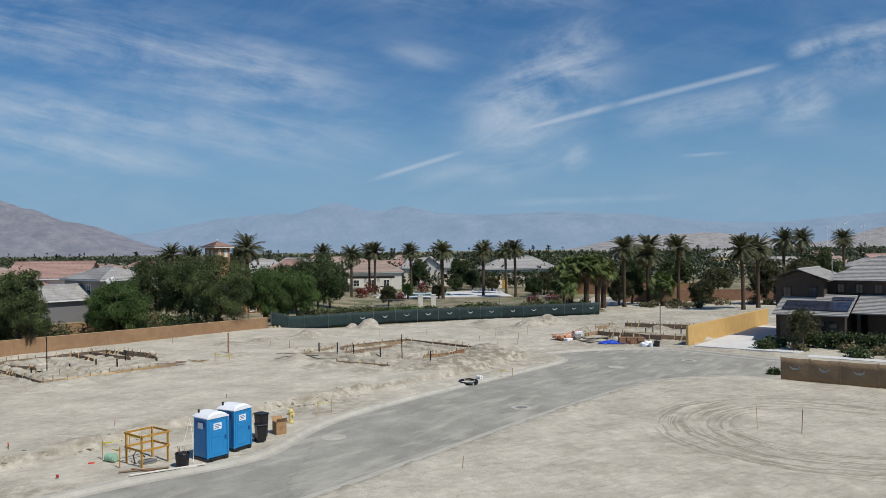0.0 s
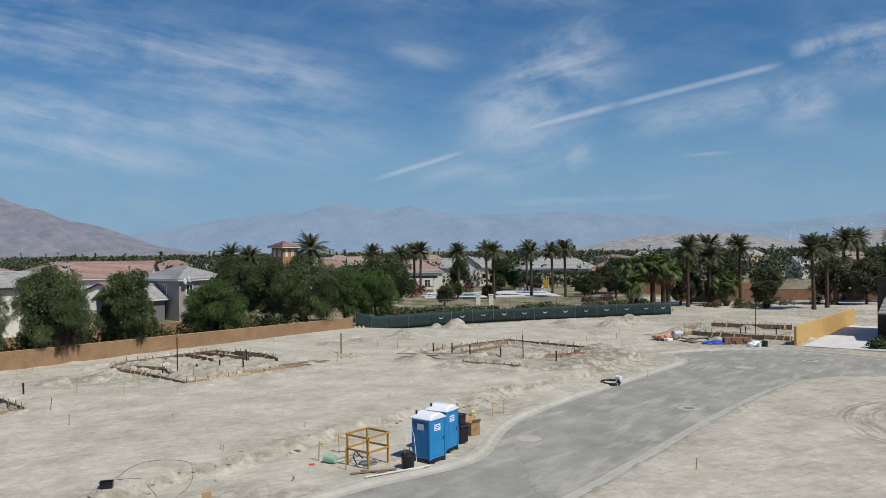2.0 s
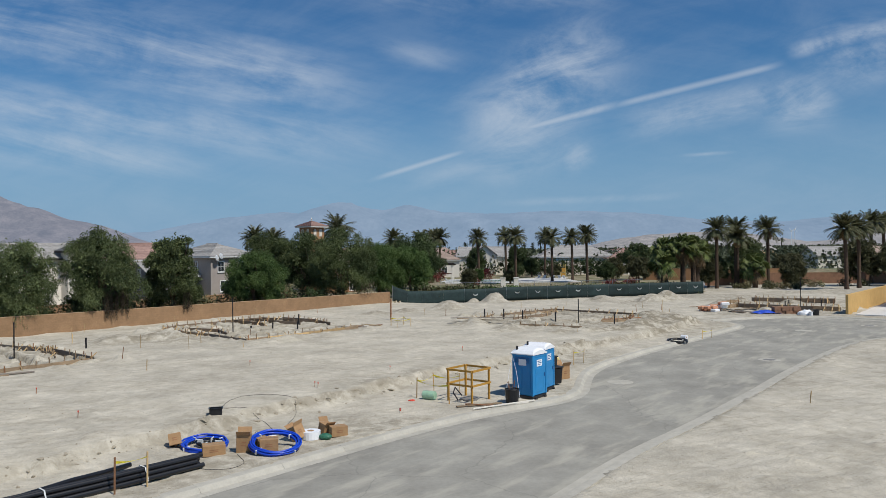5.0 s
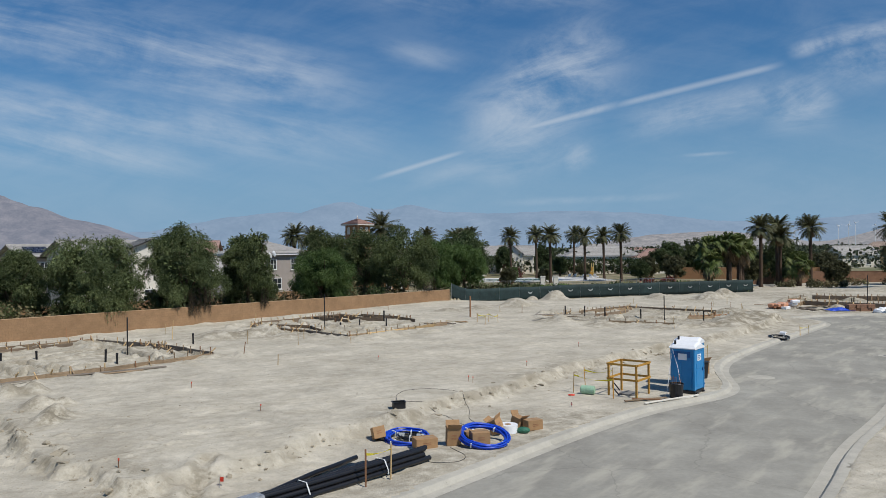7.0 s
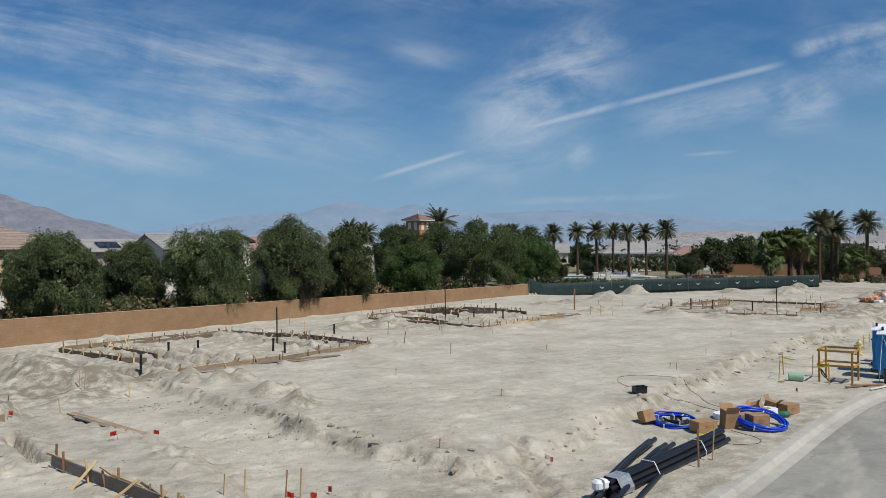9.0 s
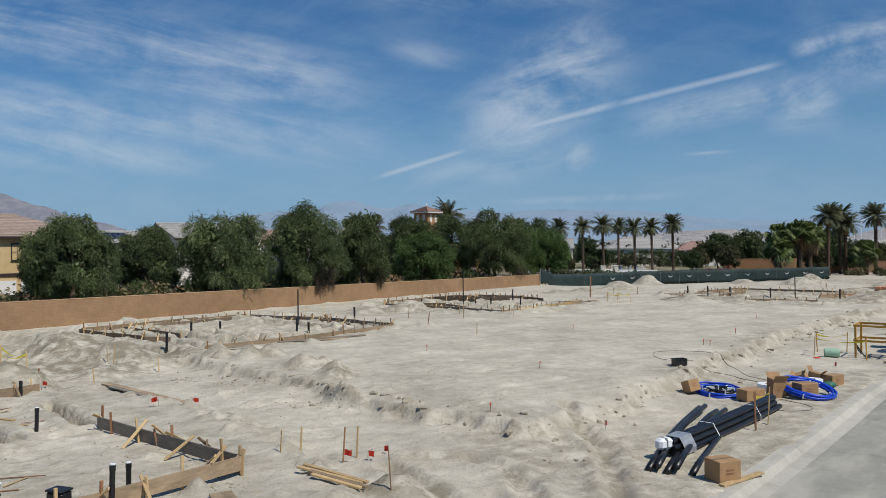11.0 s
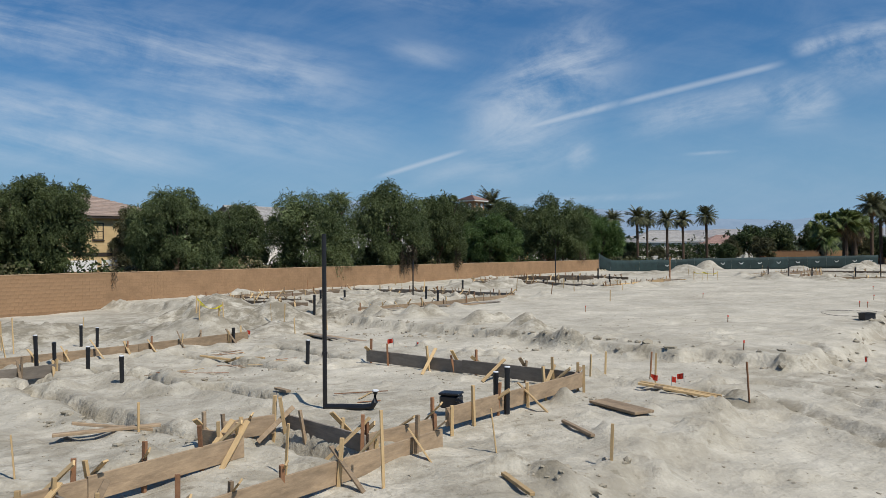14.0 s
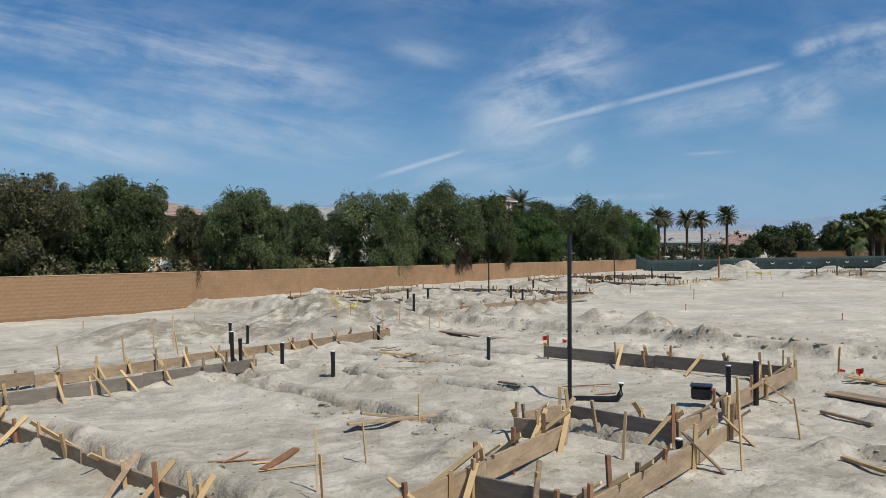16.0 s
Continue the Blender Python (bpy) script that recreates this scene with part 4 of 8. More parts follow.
# ---- distance ----
def ridge(name, profile, dist, depth, seed, mat, label, low=-15):
    """A mountain range: an eroded height field under a given skyline."""
    rs = np.linspace(0, 1, 26)
    xs = np.linspace(profile[0][0], profile[-1][0], 240)
    top = np.interp(xs, [p[0] for p in profile], [p[1] for p in profile])
    top = top + dist * (0.0022 * fbm(xs + seed * 700.0, 0 * xs, dist * 0.05, 5, 0.55))
    X, T = np.meshgrid(xs, rs, indexing="ij")
    top = top[:, None]
    cut = np.abs(fbm(X + seed * 31.0, T * depth * 1.3, 260.0, 5, 0.55, 1)) * 2.0
    shape = np.sin(T * math.pi / 2) ** 0.9
    Z = low + (top - low) * (shape * (1 - 0.55 * cut * (1 - T)) + 0.03 * fbm(X, T * 900 + seed, 55.0, 3) * (T > 0.25))
    Y = dist + depth * T + 0 * X
    v = np.stack([X, Y, Z], -1).reshape(-1, 3)
    i = np.arange(v.shape[0]).reshape(len(xs), len(rs))
    f = np.stack([i[:-1, :-1], i[1:, :-1], i[1:, 1:], i[:-1, 1:]], -1).reshape(-1, 4)
    return tagged(raw(name, v.tolist(), f.tolist(), mat, smooth=True), label, "backdrop", kind="structure")


def haze_glow_material(name, colour, glow, amount, vary=0.25, scale=0.004):
    """Rock seen through miles of air, whose haze is painted in as emission on the backdrop itself."""
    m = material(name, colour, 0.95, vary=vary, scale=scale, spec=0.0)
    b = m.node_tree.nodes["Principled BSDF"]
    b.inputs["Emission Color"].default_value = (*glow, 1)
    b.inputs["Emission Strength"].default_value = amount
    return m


# emission paints aerial haze onto the rock, strongest in the far range
M_MTN_FAR = haze_glow_material("far_range_haze_glow", (0.075, 0.075, 0.075), (0.215, 0.335, 0.50), 0.76, 0.3, 0.006)
M_MTN_LEFT = haze_glow_material("near_range_haze_glow", (0.105, 0.086, 0.075), (0.165, 0.215, 0.31), 0.70, 0.45, 0.02)
M_HILL = haze_glow_material("pale_hill_haze_glow", (0.205, 0.175, 0.145), (0.13, 0.165, 0.22), 0.72, 0.45, 0.06)
S = 4000 / 1358
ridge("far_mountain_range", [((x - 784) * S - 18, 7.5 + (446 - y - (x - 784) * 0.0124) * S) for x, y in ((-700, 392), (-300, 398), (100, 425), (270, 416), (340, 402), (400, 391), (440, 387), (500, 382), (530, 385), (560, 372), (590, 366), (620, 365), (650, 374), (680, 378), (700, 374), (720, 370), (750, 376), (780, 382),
      (860, 385), (1000, 380), (1100, 381), (1180, 388), (1260, 396), (1380, 399), (1470, 390), (1568, 380), (1700, 372), (2000, 380))], 3500, 500, 1, M_MTN_FAR, "mountain range on the horizon with blue haze painted as glow")
S = 3120 / 1358
ridge("near_mountain_range", [((x - 784) * S - 18, 7.5 + (446 - y - (x - 784) * 0.0124) * S) for x, y in ((-1200, 330), (-600, 318), (-200, 330), (-60, 340), (0, 354), (20, 361), (50, 371), (80, 379), (100, 389), (120, 396), (150, 401), (180, 406), (205, 413), (235, 426), (280, 440), (360, 454))], 2700, 420, 2, M_MTN_LEFT, "brown mountain slope on the horizon with haze painted as glow")
S = 2300 / 1358
ridge("desert_hills", [((x - 784) * S - 18, 7.5 + (446 - y - (x - 784) * 0.0124) * S) for x, y in ((990, 448), (1045, 440), (1100, 429), (1145, 422), (1185, 418), (1220, 416), (1260, 416), (1320, 418), (1370, 426), (1420, 434), (1460, 432), (1500, 424), (1568, 406), (1660, 394), (1900, 400), (2400, 430))], 2000, 300, 3, M_HILL, "pale bare desert hills on the horizon with haze painted as glow")


# ---- trees ----
def leaf_quads(rng, centres, spread, count, size, droop, verts, faces, length=2.2):
    """Small leaf sprays round given centres."""
    for c in centres:
        for _ in range(count):
            p = c + Vector((rng.gauss(0, spread), rng.gauss(0, spread), rng.gauss(0, spread * 0.8)))
            d = Vector((rng.gauss(0, 1), rng.gauss(0, 1), rng.gauss(0, 0.6) - droop)).normalized()
            s = d.cross(Vector((rng.gauss(0, 1), rng.gauss(0, 1), rng.gauss(0, 1)))).normalized()
            w = size * rng.uniform(0.7, 1.3)
            n = len(verts)
            verts += [p - s * w * 0.5, p + d * w * length * 0.5 - s * w * (0.62 if length < 2.5 else 0.40), p + d * w * length, p + d * w * length * 0.5 + s * w * (0.62 if length < 2.5 else 0.40)]
            faces.append((n, n + 1, n + 2, n + 3))


def limbs(bm, rng, base, tips, r):
    for t in tips:
        mid = base.lerp(t, 0.5) + Vector((rng.gauss(0, 0.25), rng.gauss(0, 0.25), 0.35))
        tube_taper(bm, [base, mid, t], [r, r * 0.6, r * 0.2])


def tube_taper(bm, pts, rads, n=6):
    rings = []
    for i, p in enumerate(pts):
        d = (Vector(pts[min(i + 1, len(pts) - 1)]) - Vector(pts[max(i - 1, 0)])).normalized()
        s = d.cross(Vector((0.31, 0.95, 0.05))).normalized()
        t = s.cross(d)
        rings.append([bm.verts.new(Vector(p) + rads[i] * (math.cos(2 * math.pi * k / n) * s + math.sin(2 * math.pi * k / n) * t)) for k in range(n)])
    for a, b in zip(rings[:-1], rings[1:]):
        for k in range(n):
            bm.faces.new((a[k], a[(k + 1) % n], b[(k + 1) % n], b[k]))
    bm.faces.new(rings[0][::-1])
    bm.faces.new(rings[-1])


def leaf_mesh(name, tris, mat, parent):
    """One mesh of loose three-cornered leaflets."""
    n = len(tris)
    me = bpy.data.meshes.new(name)
    me.vertices.add(n * 3)
    me.vertices.foreach_set("co", tris.astype(np.float32).ravel())
    me.loops.add(n * 3)
    me.loops.foreach_set("vertex_index", np.arange(n * 3, dtype=np.int32))
    me.polygons.add(n)
    me.polygons.foreach_set("loop_start", np.arange(0, n * 3, 3, dtype=np.int32))
    me.update(calc_edges=True)
    me.materials.append(mat)
    ob = new(name, me)
    ob.parent = parent
    return ob


def unit(v):
    return v / np.maximum(1e-6, np.linalg.norm(v, axis=-1, keepdims=True))


def leaflets(rs, p, d, length, width):
    """Leaflets at points p along directions d."""
    s = unit(np.cross(d, rs.normal(size=d.shape)))
    ln = length * rs.uniform(0.7, 1.3, (len(p), 1))
    return np.stack([p - s * width * 0.5, p + s * width * 0.5, p + d * ln], 1)


def strands(rs, start, lengths, length, width):
    """Hanging strands of leaflets from given points."""
    out = []
    most = int(lengths.max() / 0.07)
    for j in range(most):
        keep = lengths > j * 0.07
        p = start[keep] - np.array([0, 0, 0.07 * j]) + rs.normal(0, 0.035, (int(keep.sum()), 3))
        d = unit(rs.normal(0, 0.55, p.shape) + np.array([0, 0, -1.0]))
        out.append(leaflets(rs, p, d, length, width))
    return np.concatenate(out)


def feathery_crown(base, seed, r, low, h, weep, dens, leaf, mat, clumps):
    """Lobes of foliage with gaps between, each of many sprays that arch out and droop, over a dark heart."""
    rs = np.random.default_rng(seed)
    n = max(9, int(12 + 1.2 * r))
    mid, tall = low + 0.52 * (h - low), 0.5 * (h - low)
    i = np.arange(n) + 0.5
    up = 1 - 1.92 * i / n
    turn = i * 2.39996 + rs.uniform(0, 6.3) + rs.normal(0, 0.25, n)
    flat = np.where(up < 0, np.maximum(0.80, np.sqrt(1 - up * up)), np.sqrt(1 - up * up))
    out = np.stack([flat * np.cos(turn), flat * np.sin(turn), up], -1)
    lobe_r = rs.uniform(0.36, 0.50, n) * r * np.where(up < -0.2, 0.92, 1.0)
    reach_ = 1.0 - lobe_r / r * rs.uniform(0.72, 1.08, n)
    lobe = out * reach_[:, None] * np.array([r, r, tall]) + np.array([0, 0, mid])
    k = int(clumps * 1.25)
    which = rs.choice(n, k, p=lobe_r ** 2 / (lobe_r ** 2).sum())
    d0 = unit(rs.normal(size=(k, 3)) + 0.85 * out[which] + np.array([0, 0, 0.25]))
    c = lobe[which] + d0 * (lobe_r[which] * rs.uniform(0.62, 0.98, k))[:, None] * np.array([1, 1, 0.85])
    size = rs.uniform(0.30, 0.52, k) * (0.5 + 0.13 * r)
    c[:, 2] = np.minimum(c[:, 2], h - 0.2)
    tris = []
    per = int(29 * dens)
    cc = np.repeat(c, per, 0)
    rad = np.repeat(size, per)[:, None]
    d = unit(rs.normal(size=cc.shape) + 0.9 * np.repeat(d0, per, 0) + np.array([0, 0, 0.35]))
    p = cc + d * rad * rs.uniform(0.0, 0.7, rad.shape)
    steps = 7
    for j in range(steps):
        d = unit(d + np.array([0, 0, -0.16 - 0.17 * weep]))
        p = p + d * rad * 0.24
        for side in (0, 1):
            e = unit(d + 0.75 * rs.normal(size=d.shape))
            tris.append(leaflets(rs, p, e, leaf * 1.12, leaf * 0.37))
    # denser, larger leaves within each lobe
    inner = np.repeat(lobe, int(480 * dens) + 40, 0)
    inner = inner + rs.normal(0, 1, inner.shape) * np.repeat(lobe_r, int(480 * dens) + 40)[:, None] * 0.30
    tris.append(leaflets(rs, inner, unit(rs.normal(size=inner.shape)), leaf * 2.0, leaf * 1.35))
    if weep > 0.3:
        count = int(260 * weep * dens)
        pick = rs.integers(0, n, count)
        a = rs.uniform(0, 2 * np.pi, count)
        start = lobe[pick] + np.stack([np.cos(a), np.sin(a), np.zeros(count)], -1) * (lobe_r[pick] * rs.uniform(0.5, 1.0, count))[:, None]
        start[:, 2] -= lobe_r[pick] * rs.uniform(0.0, 0.5, count)
        ln = np.minimum(rs.uniform(0.5, 1.7, count) * (0.45 + weep * 0.7), start[:, 2] - 0.4)
        tris.append(strands(rs, start, np.maximum(ln, 0.15), leaf * 0.95, leaf * 0.30))
    leaf_mesh("crown", np.concatenate(tris), mat, base)


def broad_tree(name, x, y, top, width, seed, mat, label, weep=0.5, hang=None, dens=1.0, leaf=0.17, trunk=1.5, low=0.9, z=None, group="", clumps=78):
    """Trunk and limbs under a crown of many small leaf sprays in clumps, weeping or upright."""
    rng = random.Random(seed)
    z = ground_z(x, y) if z is None else z
    base = thing(name, pose(x, y, z), label, "tree", group)
    h = top - z - 0.25
    r = width / 2 * 0.90
    bm = bmesh.new()
    fork = Vector((rng.uniform(-0.2, 0.2), rng.uniform(-0.2, 0.2), trunk))
    tube_taper(bm, [(0, 0, -0.15), (0.05, 0.02, trunk * 0.5), fork], [0.24, 0.19, 0.17], 8)
    tips = []
    for k in range(9):
        a = 2 * math.pi * k / 9 + rng.uniform(-0.3, 0.3)
        q = rng.uniform(0.35, 0.8)
        tips.append(Vector((r * q * math.cos(a), r * q * math.sin(a), trunk + (h - trunk) * rng.uniform(0.35, 0.85))))
    limbs(bm, rng, fork, tips, 0.10)
    part("trunk", bm, M_BARK, base)
    feathery_crown(base, seed, r, low, h, weep, dens, leaf, mat, clumps)
    if hang:
        # strands that reach over the wall
        n_rng = np.random.default_rng(seed + 5)
        count, wide, shift = hang
        off = (x - WALL_A.x) * BX.x + (y - WALL_A.y) * BX.y
        s0 = shift + np.repeat(n_rng.uniform(-wide, wide, count), 3) + n_rng.normal(0, 0.06, count * 3)
        out = off + n_rng.uniform(0.16, 0.36, count * 3)
        start = np.stack([-BX.x * out + AX.x * s0, -BX.y * out + AX.y * s0, n_rng.uniform(2.3, 3.0, count * 3)], -1)
        tris = strands(n_rng, start, n_rng.uniform(1.0, 2.0, count * 3), 0.16, 0.05)
        leaf_mesh("hanging_foliage", tris, M_STRAND, base)
    return base


PEPPER = "green weeping pepper tree behind the block wall"
for i, (x, y, top, w, mat, weep, hang, lab) in enumerate([
        (-68.6, 44.6, 8.1, 6.8, M_OLIVE, 0.6, None, "olive-brown dense tree behind the block wall"),
        (-67.2, 48.6, 7.4, 5.6, M_PEPPER, 0.7, None, "dark pepper tree between two taller ones"),
        (-65.2, 49.9, 8.7, 6.7, M_PEPPER, 0.6, (2, 0.12, 0.9), PEPPER),
        (-66.7, 68.0, 7.4, 3.8, M_OLIVE, 0.9, None, "slender olive-green weeping tree behind the wall"),
        (-58.3, 53.6, 8.0, 6.2, M_PEPPERLIGHT, 1.1, None, "weeping dark pepper tree behind the block wall"),
        (-56.2, 61.8, 7.3, 5.2, M_PEPPERLIGHT, 0.8, None, "small weeping tree beside the garden wall"),
        (-50.4, 62.8, 8.2, 8.2, M_PEPPERLIGHT, 0.6, None, "broad green tree behind the block wall"),
        (-44.9, 68.0, 9.0, 7.8, M_PEPPERLIGHT, 0.8, (30, 1.0, 0.0), "tall pepper tree with strands over the wall"),
        (-40.6, 73.2, 9.0, 6.0, M_PEPPER, 1.2, (12, 0.4, 0.2), "dark weeping pepper tree hanging over the wall"),
        (-35.4, 82.8, 6.7, 6.6, M_BRIGHT, 0.5, None, "round bright green tree behind the wall"),
        (-37.4, 100.0, 9.5, 7.6, M_PEPPER, 0.5, None, PEPPER),
        (-32.5, 98.0, 9.2, 8.0, M_PEPPER, 0.5, None, PEPPER),
        (-27.2, 92.6, 9.4, 8.8, M_PEPPER, 0.8, (9, 1.4, 0.6), "large pepper tree with strands over the wall"),
        (-19.6, 102.2, 7.3, 6.2, M_BRIGHT, 0.5, None, "bright green tree behind the screen fence"),
        (-23.6, 100.6, 7.9, 6.6, M_BRIGHT, 0.5, None, "round bright green tree behind the wall")]):
    broad_tree("pepper_tree", x, y, top, w, 100 + i, mat, lab, weep, hang, 1.2, 0.13, trunk=1.7, low=0.25, group="trees behind the wall", clumps=100)
broad_tree("mesquite_tree", -19.5, 118.5, 9.2, 9.4, 131, M_HEDGE, "wide dark mesquite tree behind the screen fence", 0.2, None, 0.8, 0.19, trunk=2.4, low=2.0)


def date_palm(x, y, top, seed, label, z=None, frond=3.1, name="date_palm", group="date palms"):
    """Ringed trunk under a ball of feathered fronds, the lowest ones dry."""
    rng = random.Random(seed)
    z = ground_z(x, y) if z is None else z
    base = thing(name, pose(x, y, z), label, "palm", group)
    h = top - z - frond * 0.52
    bm = bmesh.new()
    n = 18
    lean = (rng.uniform(-0.2, 0.2), rng.uniform(-0.2, 0.2))
    pts = [(lean[0] * (k / n) ** 2, lean[1] * (k / n) ** 2, -0.2 + (h + 0.2) * k / n) for k in range(n + 1)]
    rads = [(0.27 + 0.12 * max(0, 1 - k / 2.5) + (0.10 if k >= n - 2 else 0)) * (1 + 0.06 * (k % 2)) for k in range(n + 1)]
    tube_taper(bm, pts, rads, 9)
    part("trunk", bm, M_PALMBARK, base)
    head = Vector(pts[-1])
    for name_, count, lo, hi, mat, size in (("fronds", 84, -0.45, 1.45, M_FROND, 0.95), ("dry_fronds", 16, -1.2, -0.5, M_DRYLEAF, 0.6)):
        verts, faces = [], []
        for k in range(count):
            a = rng.uniform(0, 2 * math.pi)
            e = lo + (hi - lo) * rng.random()
            ln = frond * size * rng.uniform(0.85, 1.1)
            out = Vector((math.cos(a), math.sin(a), 0))
            side = Vector((-math.sin(a), math.cos(a), 0))
            steps = 9
            p = head.copy()
            spine, ang = [p.copy()], e
            for j in range(steps):
                p = p + (out * math.cos(ang) + Vector((0, 0, math.sin(ang)))) * ln / steps
                ang -= 0.075 + 0.045 * max(0.0, math.cos(e))
                spine.append(p.copy())
            for j in range(1, steps):
                d = (spine[j + 1] - spine[j]).normalized()
                nrm = side.cross(d).normalized()
                for hs in (-1, 1):
                    for q in range(3):
                        b = spine[j].lerp(spine[j + 1], q / 3)
                        w = ln * 0.20 * math.sin(math.pi * min(1, (j + 0.8 + q / 3) / (steps + 1.0))) ** 0.6 + 0.08
                        tip = b + side * hs * w * 0.8 + d * w * 0.75 + nrm * w * rng.uniform(0.05, 0.4) - Vector((0, 0, 0.1 * w))
                        v = len(verts)
                        verts += [b - d * 0.035, b + d * 0.065, tip]
                        faces.append((v, v + 1, v + 2))
                v = len(verts)
                verts += [spine[j] - side * 0.02, spine[j] + side * 0.02, spine[j + 1] + side * 0.015, spine[j + 1] - side * 0.015]
                faces.append((v, v + 1, v + 2, v + 3))
        raw(name_, [tuple(v) for v in verts], faces, mat, base)
    return base


DATE = "tall date palm with a ringed brown trunk"
for i, (x, y, top) in enumerate([(-32.6, 127.5, 12.0), (-17.8, 183.6, 11.0), (-16.3, 181.0, 10.8), (-7.4, 174.0, 10.5), (-0.5, 184.0, 11.0), (-0.2, 162.0, 10.7), (8.8, 172.0, 10.4), (10.1, 194.0, 11.2), (14.5, 179.0, 10.6), (15.5, 166.0, 10.8),
                                 (-20.0, 166.0, 10.2), (-26.2, 166.0, 10.4), (30.4, 129.5, 10.9), (37.0, 138.5, 11.2), (41.1, 134.5, 11.0), (35.6, 134.0, 9.6), (45.8, 117.5, 10.6), (49.3, 120.5, 10.8),
                                 (-49.0, 138.0, 10.6), (-46.0, 140.0, 10.2), (-40.0, 150.0, 10.0), (70.0, 150.0, 12.2), (62.0, 140.0, 12.0), (86.0, 165.0, 12.4)]):
    date_palm(x, y, top, 300 + i, DATE, frond=3.0 if i else 3.6)


def fan_palm(x, y, top, seed, label):
    rng = random.Random(seed)
    z = ground_z(x, y)
    base = thing("fan_palm", pose(x, y, z), label, "palm", "fan palms")
    h = top - z - 2.4
    bm = bmesh.new()
    pts = [(0, 0, -0.2 + (h + 0.2) * k / 10) for k in range(11)]
    tube_taper(bm, pts, [0.46 - 0.014 * k + 0.03 * (k % 2) for k in range(11)], 9)
    part("trunk", bm, M_PALMBARK, base)
    for name_, count, lo, hi, mat in (("fan_leaves", 46, -0.85, 1.4, M_FAN), ("dry_leaves", 12, -1.4, -0.9, M_DRYLEAF)):
        verts, faces = [], []
        for k in range(count):
            a = rng.uniform(0, 2 * math.pi)
            e = lo + (hi - lo) * rng.random()
            out = Vector((math.cos(a) * math.cos(e), math.sin(a) * math.cos(e), math.sin(e)))
            side = Vector((-math.sin(a), math.cos(a), 0))
            roll_ = rng.uniform(-1.0, 1.0)
            side = side * math.cos(roll_) + side.cross(out) * math.sin(roll_)
            nrm = side.cross(out)
            hub = Vector((0, 0, h)) + out * rng.uniform(1.0, 1.7)
            v = len(verts)
            verts += [Vector((0, 0, h)) - side * 0.03, Vector((0, 0, h)) + side * 0.03, hub + side * 0.02, hub - side * 0.02]
            faces.append((v, v + 1, v + 2, v + 3))
            for j in range(17):
                w = -1.75 + 3.5 * j / 16
                d = out * math.cos(w) + side * math.sin(w)
                ln = rng.uniform(1.2, 1.6) * (1 - 0.18 * abs(w))
                s = (-out * math.sin(w) + side * math.cos(w)) * 0.10
                v = len(verts)
                verts += [hub, hub + d * ln * 0.6 - s + nrm * 0.03, hub + d * ln * 0.95 - Vector((0, 0, 0.42 * ln)), hub + d * ln * 0.6 + s + nrm * 0.03]
                faces.append((v, v + 1, v + 2, v + 3))
        raw(name_, [tuple(v) for v in verts], faces, mat, base)


for i, (x, y, top) in enumerate([(19.4, 123.0, 6.4), (20.8, 126.0, 8.6), (22.9, 123.5, 9.0), (24.9, 124.5, 8.8), (26.6, 128.0, 8.2), (37.4, 131.0, 5.6)]):
    fan_palm(x, y, top, 400 + i, "bushy fan palm with bright green fanned leaves")


def shrub(x, y, r, h, seed, mat, label, name="shrub", z=None, count=26, leaf=0.14, category="shrub", group=""):
    rng = random.Random(seed)
    z = ground_z(x, y) if z is None else z
    base = thing(name, pose(x, y, z), label, category, group)
    bm = bmesh.new()
    for k in range(5):
        a = 2 * math.pi * k / 5 + rng.random()
        tube_taper(bm, [(0, 0, -0.08), (r * 0.3 * math.cos(a), r * 0.3 * math.sin(a), h * 0.4), (r * 0.6 * math.cos(a), r * 0.6 * math.sin(a), h * 0.7)], [0.05, 0.035, 0.012], 5)
    part("stem", bm, M_BARK, base)
    verts, faces, centres = [], [], []
    for k in range(count):
        a, v = rng.uniform(0, 2 * math.pi), rng.random()
        q = r * math.sqrt(max(0.05, 1 - (v - 0.3) ** 2 * 1.6)) * rng.uniform(0.5, 0.95)
        centres.append(Vector((q * math.cos(a), q * math.sin(a), h * (0.12 + 0.8 * v))))
    leaf_quads(rng, centres, 0.12 + 0.14 * r, 34, leaf, 0.0, verts, faces, 1.8)
    raw("foliage", [tuple(v) for v in verts], faces, mat, base)
    return base


